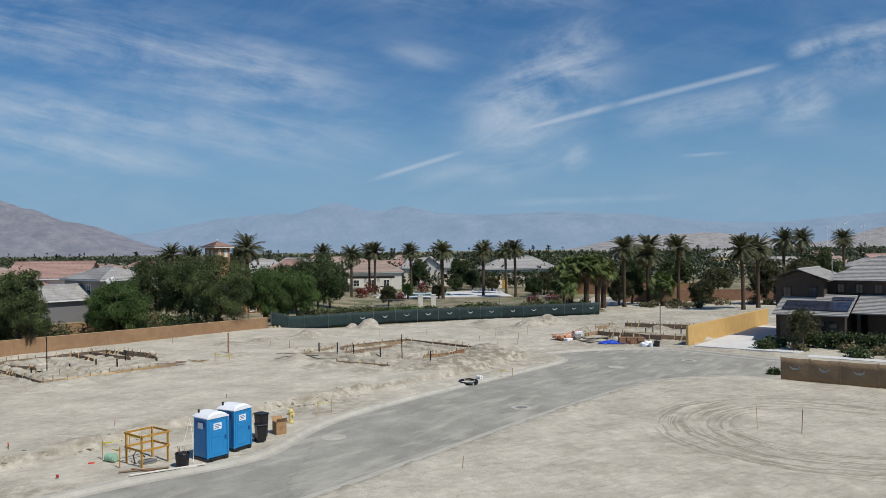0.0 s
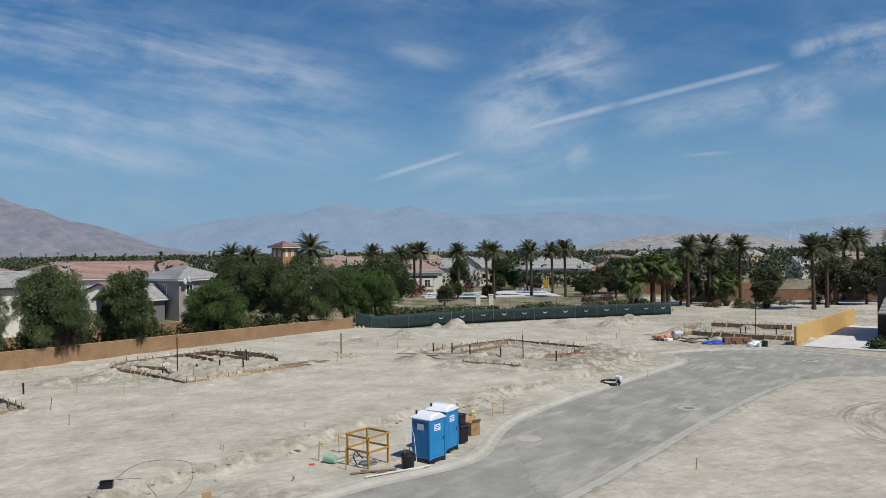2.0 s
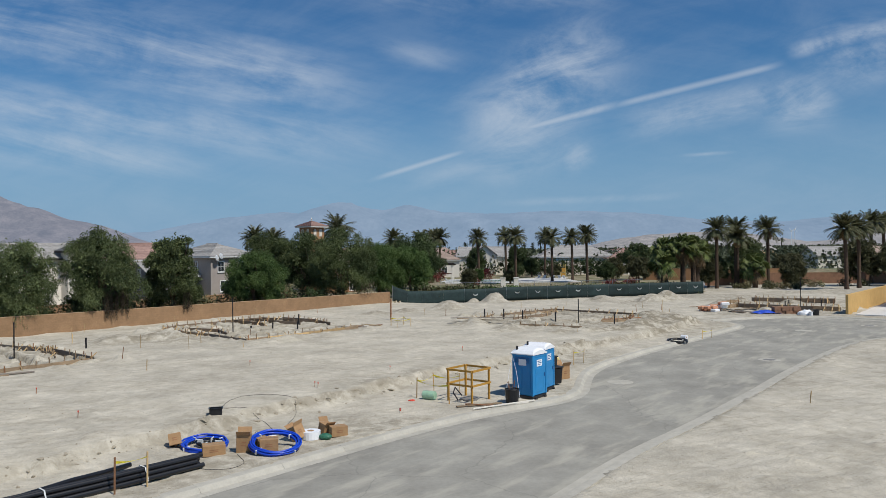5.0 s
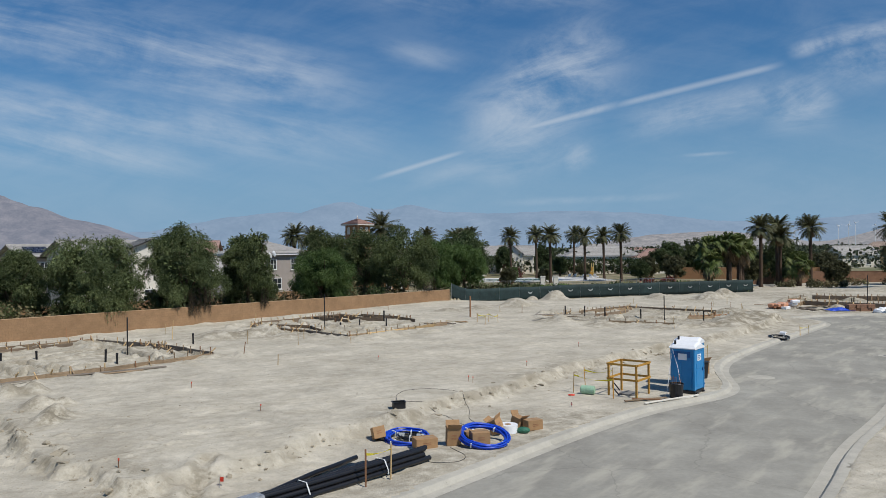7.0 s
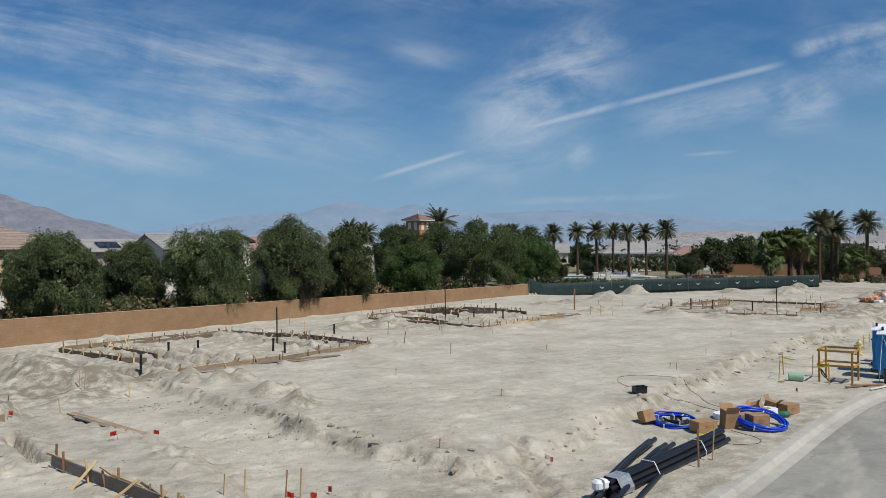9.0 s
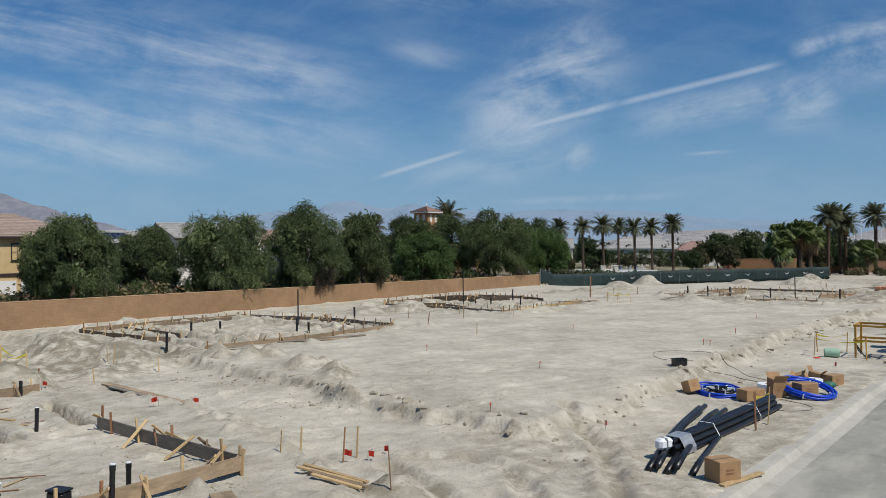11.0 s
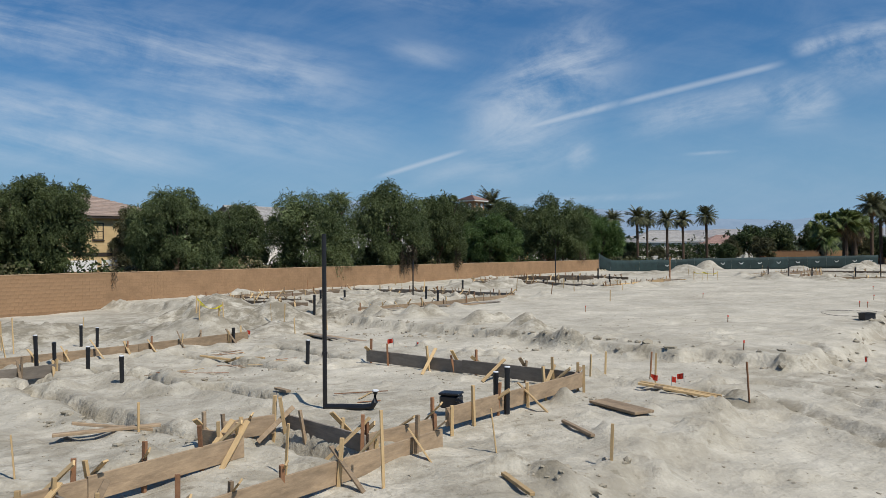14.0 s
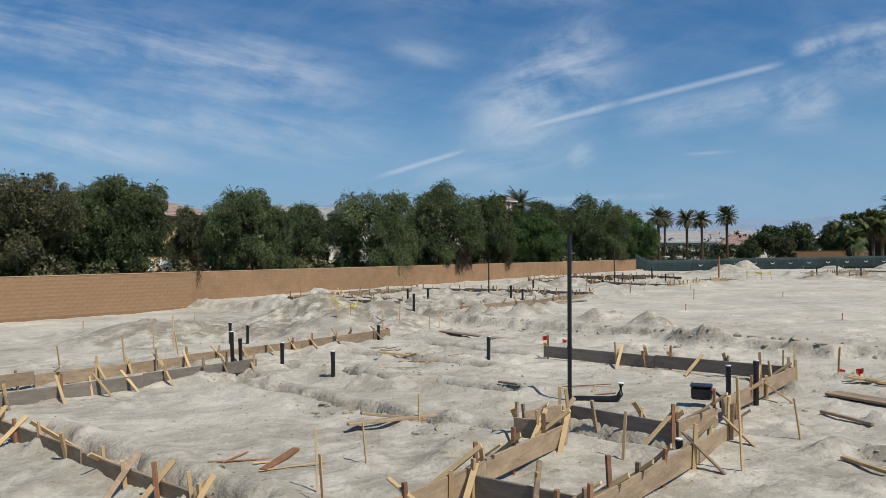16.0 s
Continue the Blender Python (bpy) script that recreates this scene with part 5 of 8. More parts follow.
# ---- houses ----
def roof_hip(bm, x0, x1, y0, y1, z0, z1, rows=14, over=0.55):
    """Tile courses in rings that step up to a ridge."""
    x0, x1, y0, y1 = x0 - over, x1 + over, y0 - over, y1 + over
    run = min(x1 - x0, y1 - y0) / 2 - 0.02

    def rect(t, z):
        i = run * t
        return [Vector((x0 + i, y0 + i, z)), Vector((x1 - i, y0 + i, z)), Vector((x1 - i, y1 - i, z)), Vector((x0 + i, y1 - i, z))]
    for k in range(rows):
        a = rect(k / rows, z0 + (z1 - z0) * k / rows + 0.05)
        b = rect((k + 1) / rows, z0 + (z1 - z0) * (k + 1) / rows)
        c = rect(k / rows, z0 + (z1 - z0) * k / rows - 0.02)
        for j in range(4):
            n = (j + 1) % 4
            bm.faces.new([bm.verts.new(v) for v in (a[j], a[n], b[n], b[j])])
            bm.faces.new([bm.verts.new(v) for v in (c[j], c[n], a[n], a[j])])
    e = rect(0, z0 - 0.02)
    bm.faces.new([bm.verts.new(v) for v in e[::-1]])
    top = rect(1, z1 + 0.0)
    if (top[1] - top[0]).length > 0.3:
        cyl(bm, top[0] + Vector((0, 0, 0.02)), top[1] + Vector((0, 0, 0.02)), 0.11, n=8)
    elif (top[2] - top[1]).length > 0.3:
        cyl(bm, top[1] + Vector((0, 0, 0.02)), top[2] + Vector((0, 0, 0.02)), 0.11, n=8)


def roof_gable(bm, x0, x1, y0, y1, z0, z1, along="x", rows=14, over=0.5):
    """Two sloping planes of stepped tile courses; the ridge runs along x or y."""
    x0, x1, y0, y1 = x0 - over, x1 + over, y0 - over, y1 + over

    def at(u, w, z):
        return Vector((u, w, z)) if along == "x" else Vector((w, u, z))
    u0, u1, w0, w1 = (x0, x1, y0, y1) if along == "x" else (y0, y1, x0, x1)
    mid = (w0 + w1) / 2
    for s in (w0, w1):
        for k in range(rows):
            a, b = s + (mid - s) * k / rows, s + (mid - s) * (k + 1) / rows
            za, zb = z0 + (z1 - z0) * k / rows, z0 + (z1 - z0) * (k + 1) / rows
            bm.faces.new([bm.verts.new(v) for v in (at(u0, a, za + 0.05), at(u1, a, za + 0.05), at(u1, b, zb), at(u0, b, zb))])
            bm.faces.new([bm.verts.new(v) for v in (at(u0, a, za - 0.02), at(u1, a, za - 0.02), at(u1, a, za + 0.05), at(u0, a, za + 0.05))])
        bm.faces.new([bm.verts.new(v) for v in (at(u0, s, z0 - 0.12), at(u1, s, z0 - 0.12), at(u1, mid, z1 - 0.12), at(u0, mid, z1 - 0.12))])
    cyl(bm, at(u0, mid, z1 + 0.02), at(u1, mid, z1 + 0.02), 0.11, n=8)


def gable_wall(bm, x0, x1, y0, y1, z0, z1, along="x", thick=0.2):
    """The two triangles under a gable."""
    for u in ((x0, x1) if along == "x" else (y0, y1)):
        s = 1 if u in (x0, y0) else -1
        tri = []
        for du in (0, s * thick):
            if along == "x":
                tri.append([bm.verts.new(v) for v in ((u + du, y0, z0), (u + du, y1, z0), (u + du, (y0 + y1) / 2, z1))])
            else:
                tri.append([bm.verts.new(v) for v in ((x0, u + du, z0), (x1, u + du, z0), ((x0 + x1) / 2, u + du, z1))])
        bm.faces.new(tri[0])
        bm.faces.new(tri[1][::-1])
        for k in range(3):
            bm.faces.new((tri[0][k], tri[0][(k + 1) % 3], tri[1][(k + 1) % 3], tri[1][k]))


def shell(bm, x0, x1, y0, y1, z0, z1, thick=0.22):
    """Four outer walls with thickness."""
    box(bm, x0, x1, y0, y0 + thick, z0, z1)
    box(bm, x0, x1, y1 - thick, y1, z0, z1)
    box(bm, x0, x0 + thick, y0 + thick + 0.002, y1 - thick - 0.002, z0, z1)
    box(bm, x1 - thick, x1, y0 + thick + 0.002, y1 - thick - 0.002, z0, z1)


def window(parent, m, w, h, frame_mat=None, cross=True, name="window", deep=0.07):
    """Frame, glass bars and sill of a window whose wall is the plane y = 0, facing -y."""
    frame_mat = frame_mat or M_FRAMEW
    bm = bmesh.new()
    t = 0.09
    for a in ((-w / 2 - t, -w / 2, 0, h), (w / 2, w / 2 + t, 0, h), (-w / 2 - t, w / 2 + t, h, h + t), (-w / 2 - t, w / 2 + t, -t, 0)):
        box(bm, a[0], a[1], -deep, 0.0, a[2], a[3], m)
    if cross:
        box(bm, -0.025, 0.025, -deep * 0.7, -0.005, 0, h, m)
        box(bm, -w / 2, w / 2, -deep * 0.7, -0.006, h * 0.5 - 0.02, h * 0.5 + 0.02, m)
    fr = part(name, bm, frame_mat, parent)
    bm = bmesh.new()
    box(bm, -w / 2, w / 2, -0.022, -0.003, 0, h, m)
    part("pane", bm, M_GLASS, fr, "dark reflecting glass")
    bm = bmesh.new()
    box(bm, -w / 2 - 0.14, w / 2 + 0.14, -deep - 0.06, -0.001, -t - 0.07, -t - 0.002, m, bevel=0.01)
    part("sill", bm, frame_mat, fr)
    return fr


def face_y(x, y, z):
    return pose(x, y, z)


def face_x(x, y, z):
    return pose(x, y, z, 0, 0, -90)


def house(name, x, y, z, label, volumes, wall_mat, roof_mat, windows=(), turn=LOT, trim=None, wins=None, category="house", group="houses behind the wall"):
    """Volumes (x0, x1, y0, y1, eave, ridge, roof) under tiled roofs, with windows (face, along, plane, height, width, high)."""
    base = thing(name, pose(x, y, z, 0, 0, turn), label, category, group)
    for x0, x1, y0, y1, eave, top, kind in volumes:
        bm = bmesh.new()
        shell(bm, x0, x1, y0, y1, -0.3, eave)
        if kind in ("x", "y"):
            gable_wall(bm, x0, x1, y0, y1, eave + 0.002, top - 0.2, kind)
        part("wall", bm, wall_mat, base)
        bm = bmesh.new()
        if kind == "hip":
            roof_hip(bm, x0, x1, y0, y1, eave + 0.03, top)
        else:
            roof_gable(bm, x0, x1, y0, y1, eave + 0.03, top, kind)
        part("roof", bm, roof_mat, base)["kind"] = "stuff"
        o = 0.5
        for b in ((x0 - o, x1 + o, y0 - o, y0 - o + 0.05), (x0 - o, x1 + o, y1 + o - 0.05, y1 + o), (x0 - o, x0 - o + 0.05, y0 - o + 0.052, y1 + o - 0.052), (x1 + o - 0.05, x1 + o, y0 - o + 0.052, y1 + o - 0.052)):
            if kind == "hip" or (kind == "x" and b[1] - b[0] > 1) or (kind == "y" and b[1] - b[0] < 1):
                bm = bmesh.new()
                box(bm, b[0], b[1], b[2], b[3], eave - 0.2, eave - 0.002)
                part("eave_board", bm, trim or M_FRAMEW, base)
    for face, u, plane, zz, w, h in windows:
        window(base, face_y(u, plane, zz) if face == "y" else face_x(plane, u, zz), w, h, wins)
    return base


def corner(s, n):
    """A plan point s metres along the wall back from its far end and n metres behind it."""
    p = WALL_A - AX * s + BX * n
    return p.x, p.y


house("grey_house", -46.6, 104.5, 0.4, "two-storey grey stucco house with a grey tiled hip roof", [(0, 7.8, 0, 10.5, 5.7, 7.4, "hip")], M_GREYSTUCCO, M_ROOFGREY,
      [("y", 1.6, 0, 3.6, 0.9, 1.3), ("y", 5.2, 0, 3.5, 1.0, 1.5), ("x", 3.5, 0, 3.7, 0.9, 1.2), ("x", 7.6, 0, 3.7, 0.9, 1.2), ("y", 2.2, 0, 0.9, 1.4, 1.4)])
for dx, dz in ((0.6, 5.9), (1.25, 6.15)):
    dish = thing("satellite_dish", pose(-46.6, 104.5, 0.4, 0, 0, LOT) @ pose(dx, -0.55, dz - 0.9, 0, 0, 20), "white satellite dish on the grey house wall", "dish", "satellite dishes")
    bm = bmesh.new()
    rings = [[bm.verts.new((0.42 * q * math.cos(2 * math.pi * k / 16), -0.16 + 0.10 * q * q - 0.25 * q * math.sin(2 * math.pi * k / 16) * -0.4, 0.45 + 0.42 * q * math.sin(2 * math.pi * k / 16))) for k in range(16)] for q in (0.05, 0.4, 0.75, 1.0)]
    for r0, r1 in zip(rings[:-1], rings[1:]):
        for k in range(16):
            bm.faces.new((r0[k], r0[(k + 1) % 16], r1[(k + 1) % 16], r1[k]))
    bm.faces.new(rings[0][::-1])
    bmesh.ops.solidify(bm, geom=bm.faces[:], thickness=0.02)
    part("bowl", bm, M_WHITE, dish)
    bm = bmesh.new()
    cyl(bm, (0, 0.55, 0.0), (0, -0.1, 0.42), 0.03, n=8)
    part("arm", bm, M_STEEL, dish)
house("grey_annexe", -53.0, 100.5, 0.4, "low slate-grey garage with a gabled tile roof", [(0, 6.5, 0, 6.0, 3.1, 5.0, "x")], M_DGREYSTUCCO, M_ROOFGREY, [("x", 3.0, 0, 3.2, 0.6, 0.8)])
house("red_roof_house", -74.0, 130.0, 0.3, "cream house with a red clay tile roof", [(0, 12.5, 0, 9, 5.2, 8.0, "x"), (3, 9, -4, -0.1, 3.0, 4.6, "y")], M_OFFWHITE, M_ROOFRED, [("y", 6, -4, 1.0, 1.2, 1.3)], turn=8)
house("tile_roof_house", -82.0, 130.0, 0.3, "pale house with a brown tiled roof", [(0, 13, 0, 11, 5.2, 7.4, "hip")], M_OFFWHITE, M_ROOFBROWN, [("y", 3, 0, 3.4, 1.0, 1.3), ("y", 9, 0, 3.4, 1.0, 1.3)])
house("white_gable_house", -60.4, 80.2, 0.4, "two-storey white stucco house with grey tiled cross gables", [(0, 9.6, 0, 6.0, 5.8, 7.4, "x"), (5.7, 9.4, -1.6, -0.004, 6.6, 7.5, "y")], M_OFFWHITE, M_ROOFGREY, [("y", 2.2, 0, 3.2, 0.9, 1.3), ("x", 2.8, 0, 3.4, 0.8, 1.1), ("y", 7.5, -1.6, 0.8, 1.2, 1.2)], trim=M_DARKTRIM)
cream = house("cream_house", -76.3, 60.6, 0.4, "two-storey cream house with lap siding and a brown tiled roof", [(0, 17, 0, 10, 5.9, 8.0, "hip")], M_CREAM, M_ROOFBROWN,
              [("y", 2.6, 0, 3.9, 0.85, 1.35), ("y", 7.3, 0, 3.9, 0.85, 1.35), ("y", 10.0, 0, 3.9, 0.85, 1.35), ("y", 14.4, 0, 3.9, 0.85, 1.35)], trim=M_DARKTRIM, wins=M_DARKTRIM)
for k in range(20):
    bm = bmesh.new()
    box(bm, 0, 17, -0.028, -0.002, 2.75 + 0.155 * k, 2.75 + 0.155 * k + 0.145)
    part("siding_board", bm, M_CREAM, cream)
for u in (4.4, 8.2, 12.0):
    bm = bmesh.new()
    box(bm, u - 1.7, u + 1.7, -0.05, -0.004, 0, 2.1)
    for j in range(1, 4):
        box(bm, u - 1.66, u + 1.66, -0.062, -0.052, 0.52 * j - 0.5, 0.52 * j - 0.03)
    part("garage_door", bm, M_FRAMEW, cream, "white panelled garage door")
bm = bmesh.new()
box(bm, -0.1, 17.1, -0.07, -0.031, 2.45, 2.72)
part("belt_board", bm, M_DARKTRIM, cream)
# wall grey puts the shade of an unbuilt porch into the colour
solar_house = house("solar_roof_house", -76.4, 99.0, 0.4, "house with grey walls for porch shade and panels on its grey gable roof", [(0, 9, 0, 6, 5.6, 7.2, "x")], M_GREYSTUCCO, M_ROOFGREY, [("y", 3, 0, 3.6, 1.0, 1.3), ("x", 3.0, 0, 3.4, 0.9, 1.1)], trim=M_DARKTRIM)


def panels(parent, m, cols, rows, w=0.99, h=1.65):
    for c in range(cols):
        for r in range(rows):
            bm = bmesh.new()
            box(bm, c * (w + 0.02), c * (w + 0.02) + w, r * (h + 0.02), r * (h + 0.02) + h, 0.06, 0.1, m, bevel=0.006)
            pan = part("solar_panel", bm, M_PANEL, parent, "dark blue-black glass panel")
            bm = bmesh.new()
            for k in range(1, 6):
                box(bm, c * (w + 0.02) + k * w / 6 - 0.006, c * (w + 0.02) + k * w / 6 + 0.006, r * (h + 0.02) + 0.03, r * (h + 0.02) + h - 0.03, 0.1005, 0.103, m)
            for k in range(1, 10):
                box(bm, c * (w + 0.02) + 0.03, c * (w + 0.02) + w - 0.03, r * (h + 0.02) + k * h / 10 - 0.005, r * (h + 0.02) + k * h / 10 + 0.005, 0.1005, 0.1025, m)
            part("grid_lines", bm, M_STEEL, pan)


panels(solar_house, pose(1.0, 0.45, 6.12, 28), 3, 1)

# clock tower of the club and its wing
tower = house("club_tower", -35.7, 120.0, 0.3, "square terracotta tower with a red tiled hip roof", [(0, 2.7, 0, 2.7, 10.2, 11.1, "hip")], M_TANSTUCCO, M_ROOFRED, trim=M_OFFWHITE, category="tower", group="")
for m in (face_y(0.75, 0, 8.6), face_y(1.95, 0, 8.6), face_x(0, 0.75, 8.6), face_x(0, 1.95, 8.6)):
    bm = bmesh.new()
    box(bm, -0.28, 0.28, -0.05, -0.003, 0, 0.9, m)
    cyl(bm, m @ Vector((0, -0.05, 0.9)), m @ Vector((0, -0.003, 0.9)), 0.28, n=14)
    part("arched_opening", bm, M_OFFWHITE, tower, "pale arched niche")
bm = bmesh.new()
cyl(bm, (1.35, 1.35, 11.0), (1.35, 1.35, 11.6), 0.05, 0.02, 8)
bmesh.ops.create_uvsphere(bm, u_segments=8, v_segments=6, radius=0.11, matrix=pose(1.35, 1.35, 11.35))
part("finial", bm, M_OFFWHITE, tower)
house("club_wing", -31.5, 112.5, 0.2, "low terracotta stucco wing with a tiled roof", [(0, 6, 0, 7, 4.2, 5.4, "hip")], M_TANSTUCCO, M_ROOFBROWN, [("y", 1.6, 0, 0.6, 1.1, 2.0), ("y", 4.2, 0, 0.6, 1.1, 2.0)], trim=M_OFFWHITE, wins=M_OFFWHITE, group="")

# clubhouse and far houses, set square to the picture's far streets
FAR = "houses beyond the pool"
house("clubhouse", -26.2, 203.0, -0.9, "white clubhouse with a wide grey-brown tile roof", [(0, 15.0, 0, 12, 4.7, 7.9, "hip")], M_OFFWHITE, M_ROOFBROWN, [("y", 3, 0, 1.0, 1.4, 1.6), ("y", 7, 0, 1.0, 1.4, 1.6), ("y", 11, 0, 1.0, 1.4, 1.6)], turn=3, group=FAR)
house("gable_house", -11.4, 219.0, -0.7, "white house with a grey cross-gable roof", [(0, 14, 0, 10, 5.2, 7.8, "x"), (5, 11, -3, -0.1, 5.6, 8.3, "y")], M_OFFWHITE, M_ROOFGREY, [("y", 7.4, -3, 1.2, 1.6, 1.5)], turn=-8, group=FAR)
house("hip_roof_house", 11.0, 210.0, -0.9, "low white house with a broad grey hip roof", [(0, 20.5, 0, 12, 5.0, 8.2, "hip")], M_OFFWHITE, M_ROOFGREY, [("y", 4, 0, 1.0, 1.6, 1.4), ("y", 12, 0, 1.0, 1.6, 1.4)], turn=4, group=FAR)
house("pink_roof_house", 29.0, 208.0, -0.9, "house with a pale pink tile roof", [(0, 13, 0, 10, 4.3, 6.7, "hip")], M_OFFWHITE, M_ROOFRED, turn=0, group=FAR)
rng = random.Random(77)
for i in range(34):
    dist = rng.uniform(165, 420)
    u = rng.uniform(-0.68, 0.66)
    if -0.25 < u < 0.2 and dist < 215:
        dist += 60
    wide = rng.uniform(11, 18)
    house("far_house", u * dist - 6, dist, -0.6, "distant low house with a tiled roof", [(0, wide, 0, rng.uniform(8, 11), rng.uniform(3.2, 5.6), rng.uniform(6.0, 8.2), rng.choice(["hip", "x", "hip"]))],
          rng.choice([M_OFFWHITE, M_CREAM, M_GREYSTUCCO]), rng.choice([M_ROOFGREY, M_ROOFBROWN, M_ROOFRED, M_ROOFBROWN]), [("y", wide * 0.3, 0, 1.0, 1.3, 1.3), ("y", wide * 0.7, 0, 1.0, 1.3, 1.3)], turn=rng.uniform(-25, 25), group="distant houses")

# the dark house beside the street
DH = thing("dark_brown_house", pose(33.6, 76.6, 0.05, 0, 0, LOT - 90), "two-storey dark brown sided house with pale grey tile roofs", "house")
for x0, x1, y0, y1, eave, top, kind in ((-0.2, 5.6, 0.6, 4.3, 2.75, 4.0, None), (-1.6, 3.0, 4.4, 13.0, 6.0, 7.1, "y"), (3.002, 17.0, 6.6, 14.5, 5.9, 8.3, "hip"), (7.2, 17.0, 3.0, 6.5, 2.8, 4.0, None)):
    bm = bmesh.new()
    shell(bm, x0, x1, y0, y1, -0.3, eave)
    if kind == "y":
        gable_wall(bm, x0, x1, y0, y1, eave + 0.002, top - 0.2, "y")
    part("wall", bm, M_DARKWOOD, DH)
    for k in range(int((eave - 0.3) / 0.2)):
        bm = bmesh.new()
        z = 0.25 + 0.2 * k
        box(bm, x0 - 0.02, x1 + 0.02, y0 - 0.025, y0 - 0.003, z, z + 0.18)
        box(bm, x0 - 0.025, x0 - 0.003, y0, y1, z, z + 0.18)
        part("siding_board", bm, M_DARKWOOD, DH)
    if kind:
        bm = bmesh.new()
        if kind == "y":
            roof_gable(bm, x0, x1, y0, y1, eave + 0.03, top, "y", 16, 0.6)
        else:
            roof_hip(bm, x0, x1, y0, y1, eave + 0.03, top, 18, 0.6)
        part("roof", bm, M_ROOFGREY, DH)["kind"] = "stuff"


def shed_roof(parent, x0, x1, y0, z0, y1, z1, rows):
    """Courses of tiles up a single slope, each lapping the one below."""
    for k in range(rows):
        bm = bmesh.new()
        a, b = k / rows, (k + 1) / rows
        ya, yb, za, zb = y0 + (y1 - y0) * a, y0 + (y1 - y0) * b, z0 + (z1 - z0) * a, z0 + (z1 - z0) * b
        box_pts = [(x0, ya, za + 0.06), (x1, ya, za + 0.06), (x1, yb, zb + 0.01), (x0, yb, zb + 0.01), (x0, ya, za - 0.06), (x1, ya, za - 0.06), (x1, yb, zb - 0.06), (x0, yb, zb - 0.06)]
        v = [bm.verts.new(p) for p in box_pts]
        for f in ((0, 1, 2, 3), (7, 6, 5, 4), (4, 5, 1, 0), (5, 6, 2, 1), (7, 4, 0, 3)):
            bm.faces.new([v[i] for i in f])
        part("tile_course", bm, M_ROOFGREY, parent)


shed_roof(DH, -0.9, 6.0, 0.0, 2.75, 5.2, 4.5, 15)
shed_roof(DH, 6.02, 17.5, 1.6, 2.95, 6.55, 4.5, 14)
slope = math.degrees(math.atan2(1.7, 5.2))
panels(DH, pose(-0.2, 0.9, 3.10, slope), 6, 2, 0.99, 1.2)
panels(DH, pose(3.9, 3.5, 3.96, slope), 2, 1, 0.99, 0.9)
for m, w, h in ((face_y(-0.5, 4.375, 4.1), 0.7, 1.1), (face_y(2.0, 4.375, 4.1), 0.7, 1.1), (face_y(1.6, 0.575, 0.9), 1.5, 1.2), (face_y(4.2, 0.575, 0.9), 1.5, 1.2), (face_y(4.2, 6.575, 4.7), 0.6, 0.8), (face_y(5.9, 6.575, 4.7), 0.6, 0.8), (face_y(7.6, 6.575, 4.7), 0.6, 0.8),
                (face_y(9.3, 6.575, 4.7), 0.6, 0.8), (face_y(10.0, 2.975, 0.6), 2.0, 1.5)):
    window(DH, m, w, h, M_DARKTRIM)
for u in (6.6, 10.0, 13.4, 16.8):
    bm = bmesh.new()
    box(bm, u - 0.16, u + 0.16, 1.75, 2.07, -0.2, 3.0, bevel=0.02)
    box(bm, u - 0.26, u + 0.26, 1.65, 2.17, -0.2, 0.9, bevel=0.02)
    part("porch_post", bm, M_DARKTRIM, DH)
for u, w_, h_ in ((3.0, 8.6, 0.9), (9.0, 9.6, 0.7)):
    bm = bmesh.new()
    cyl(bm, (u, w_, 6.6), (u, w_, 7.3 + h_), 0.06, n=8)
    part("vent_pipe", bm, M_STEEL, DH)

# driveway slabs
drive = tagged(new("driveway"), "pale concrete driveway slabs beside the dark house", "driveway", kind="structure")
bm = bmesh.new()
box(bm, 0.01, 2.39, 0.01, 3.29, -0.2, 0.0, bevel=0.012)
slab_me = bpy.data.meshes.new("slab")
bm.to_mesh(slab_me)
bm.free()
slab_me.materials.append(M_CONC)
for i in range(4):
    for j in range(7):
        p = Vector((24.25, 75.0, 0)) - BX * (0.1 + 2.4 * i) + AX * 3.3 * j
        if i == 3 and j > 0:
            continue
        ob = piece("slab", slab_me, drive, pose(p.x, p.y, -0.02 + 0.002 * ((i + j) % 2), 0, 0, LOT - 90))
walkway = tagged(new("pavement"), "pale concrete pavement in front of the dark house", "pavement", kind="structure")
for i in range(12):
    p = Vector((33.0, 67.2, 0)) - BX * (2.4 * i - 1.0) - AX * 1.2
    bm = bmesh.new()
    box(bm, 0.01, 2.39, 0.01, 1.4, -0.2, 0.0, bevel=0.012)
    ob = part("slab", bm, M_CONC, walkway)
    ob.matrix_basis = pose(p.x, p.y, -0.04, 0, 0, LOT - 90)

# planting round the dark house
broad_tree("street_tree", 33.2, 71.4, 4.1, 3.3, 501, M_OLIVE, "small olive-green street tree beside the dark house", 0.2, None, 0.2, 0.11, 1.2, 1.2, clumps=34)
broad_tree("street_tree", 43.5, 65.5, 4.6, 4.0, 502, M_OLIVE, "grey-green tree before the dark house porch", 0.2, None, 0.3, 0.13, 1.2, 1.0)
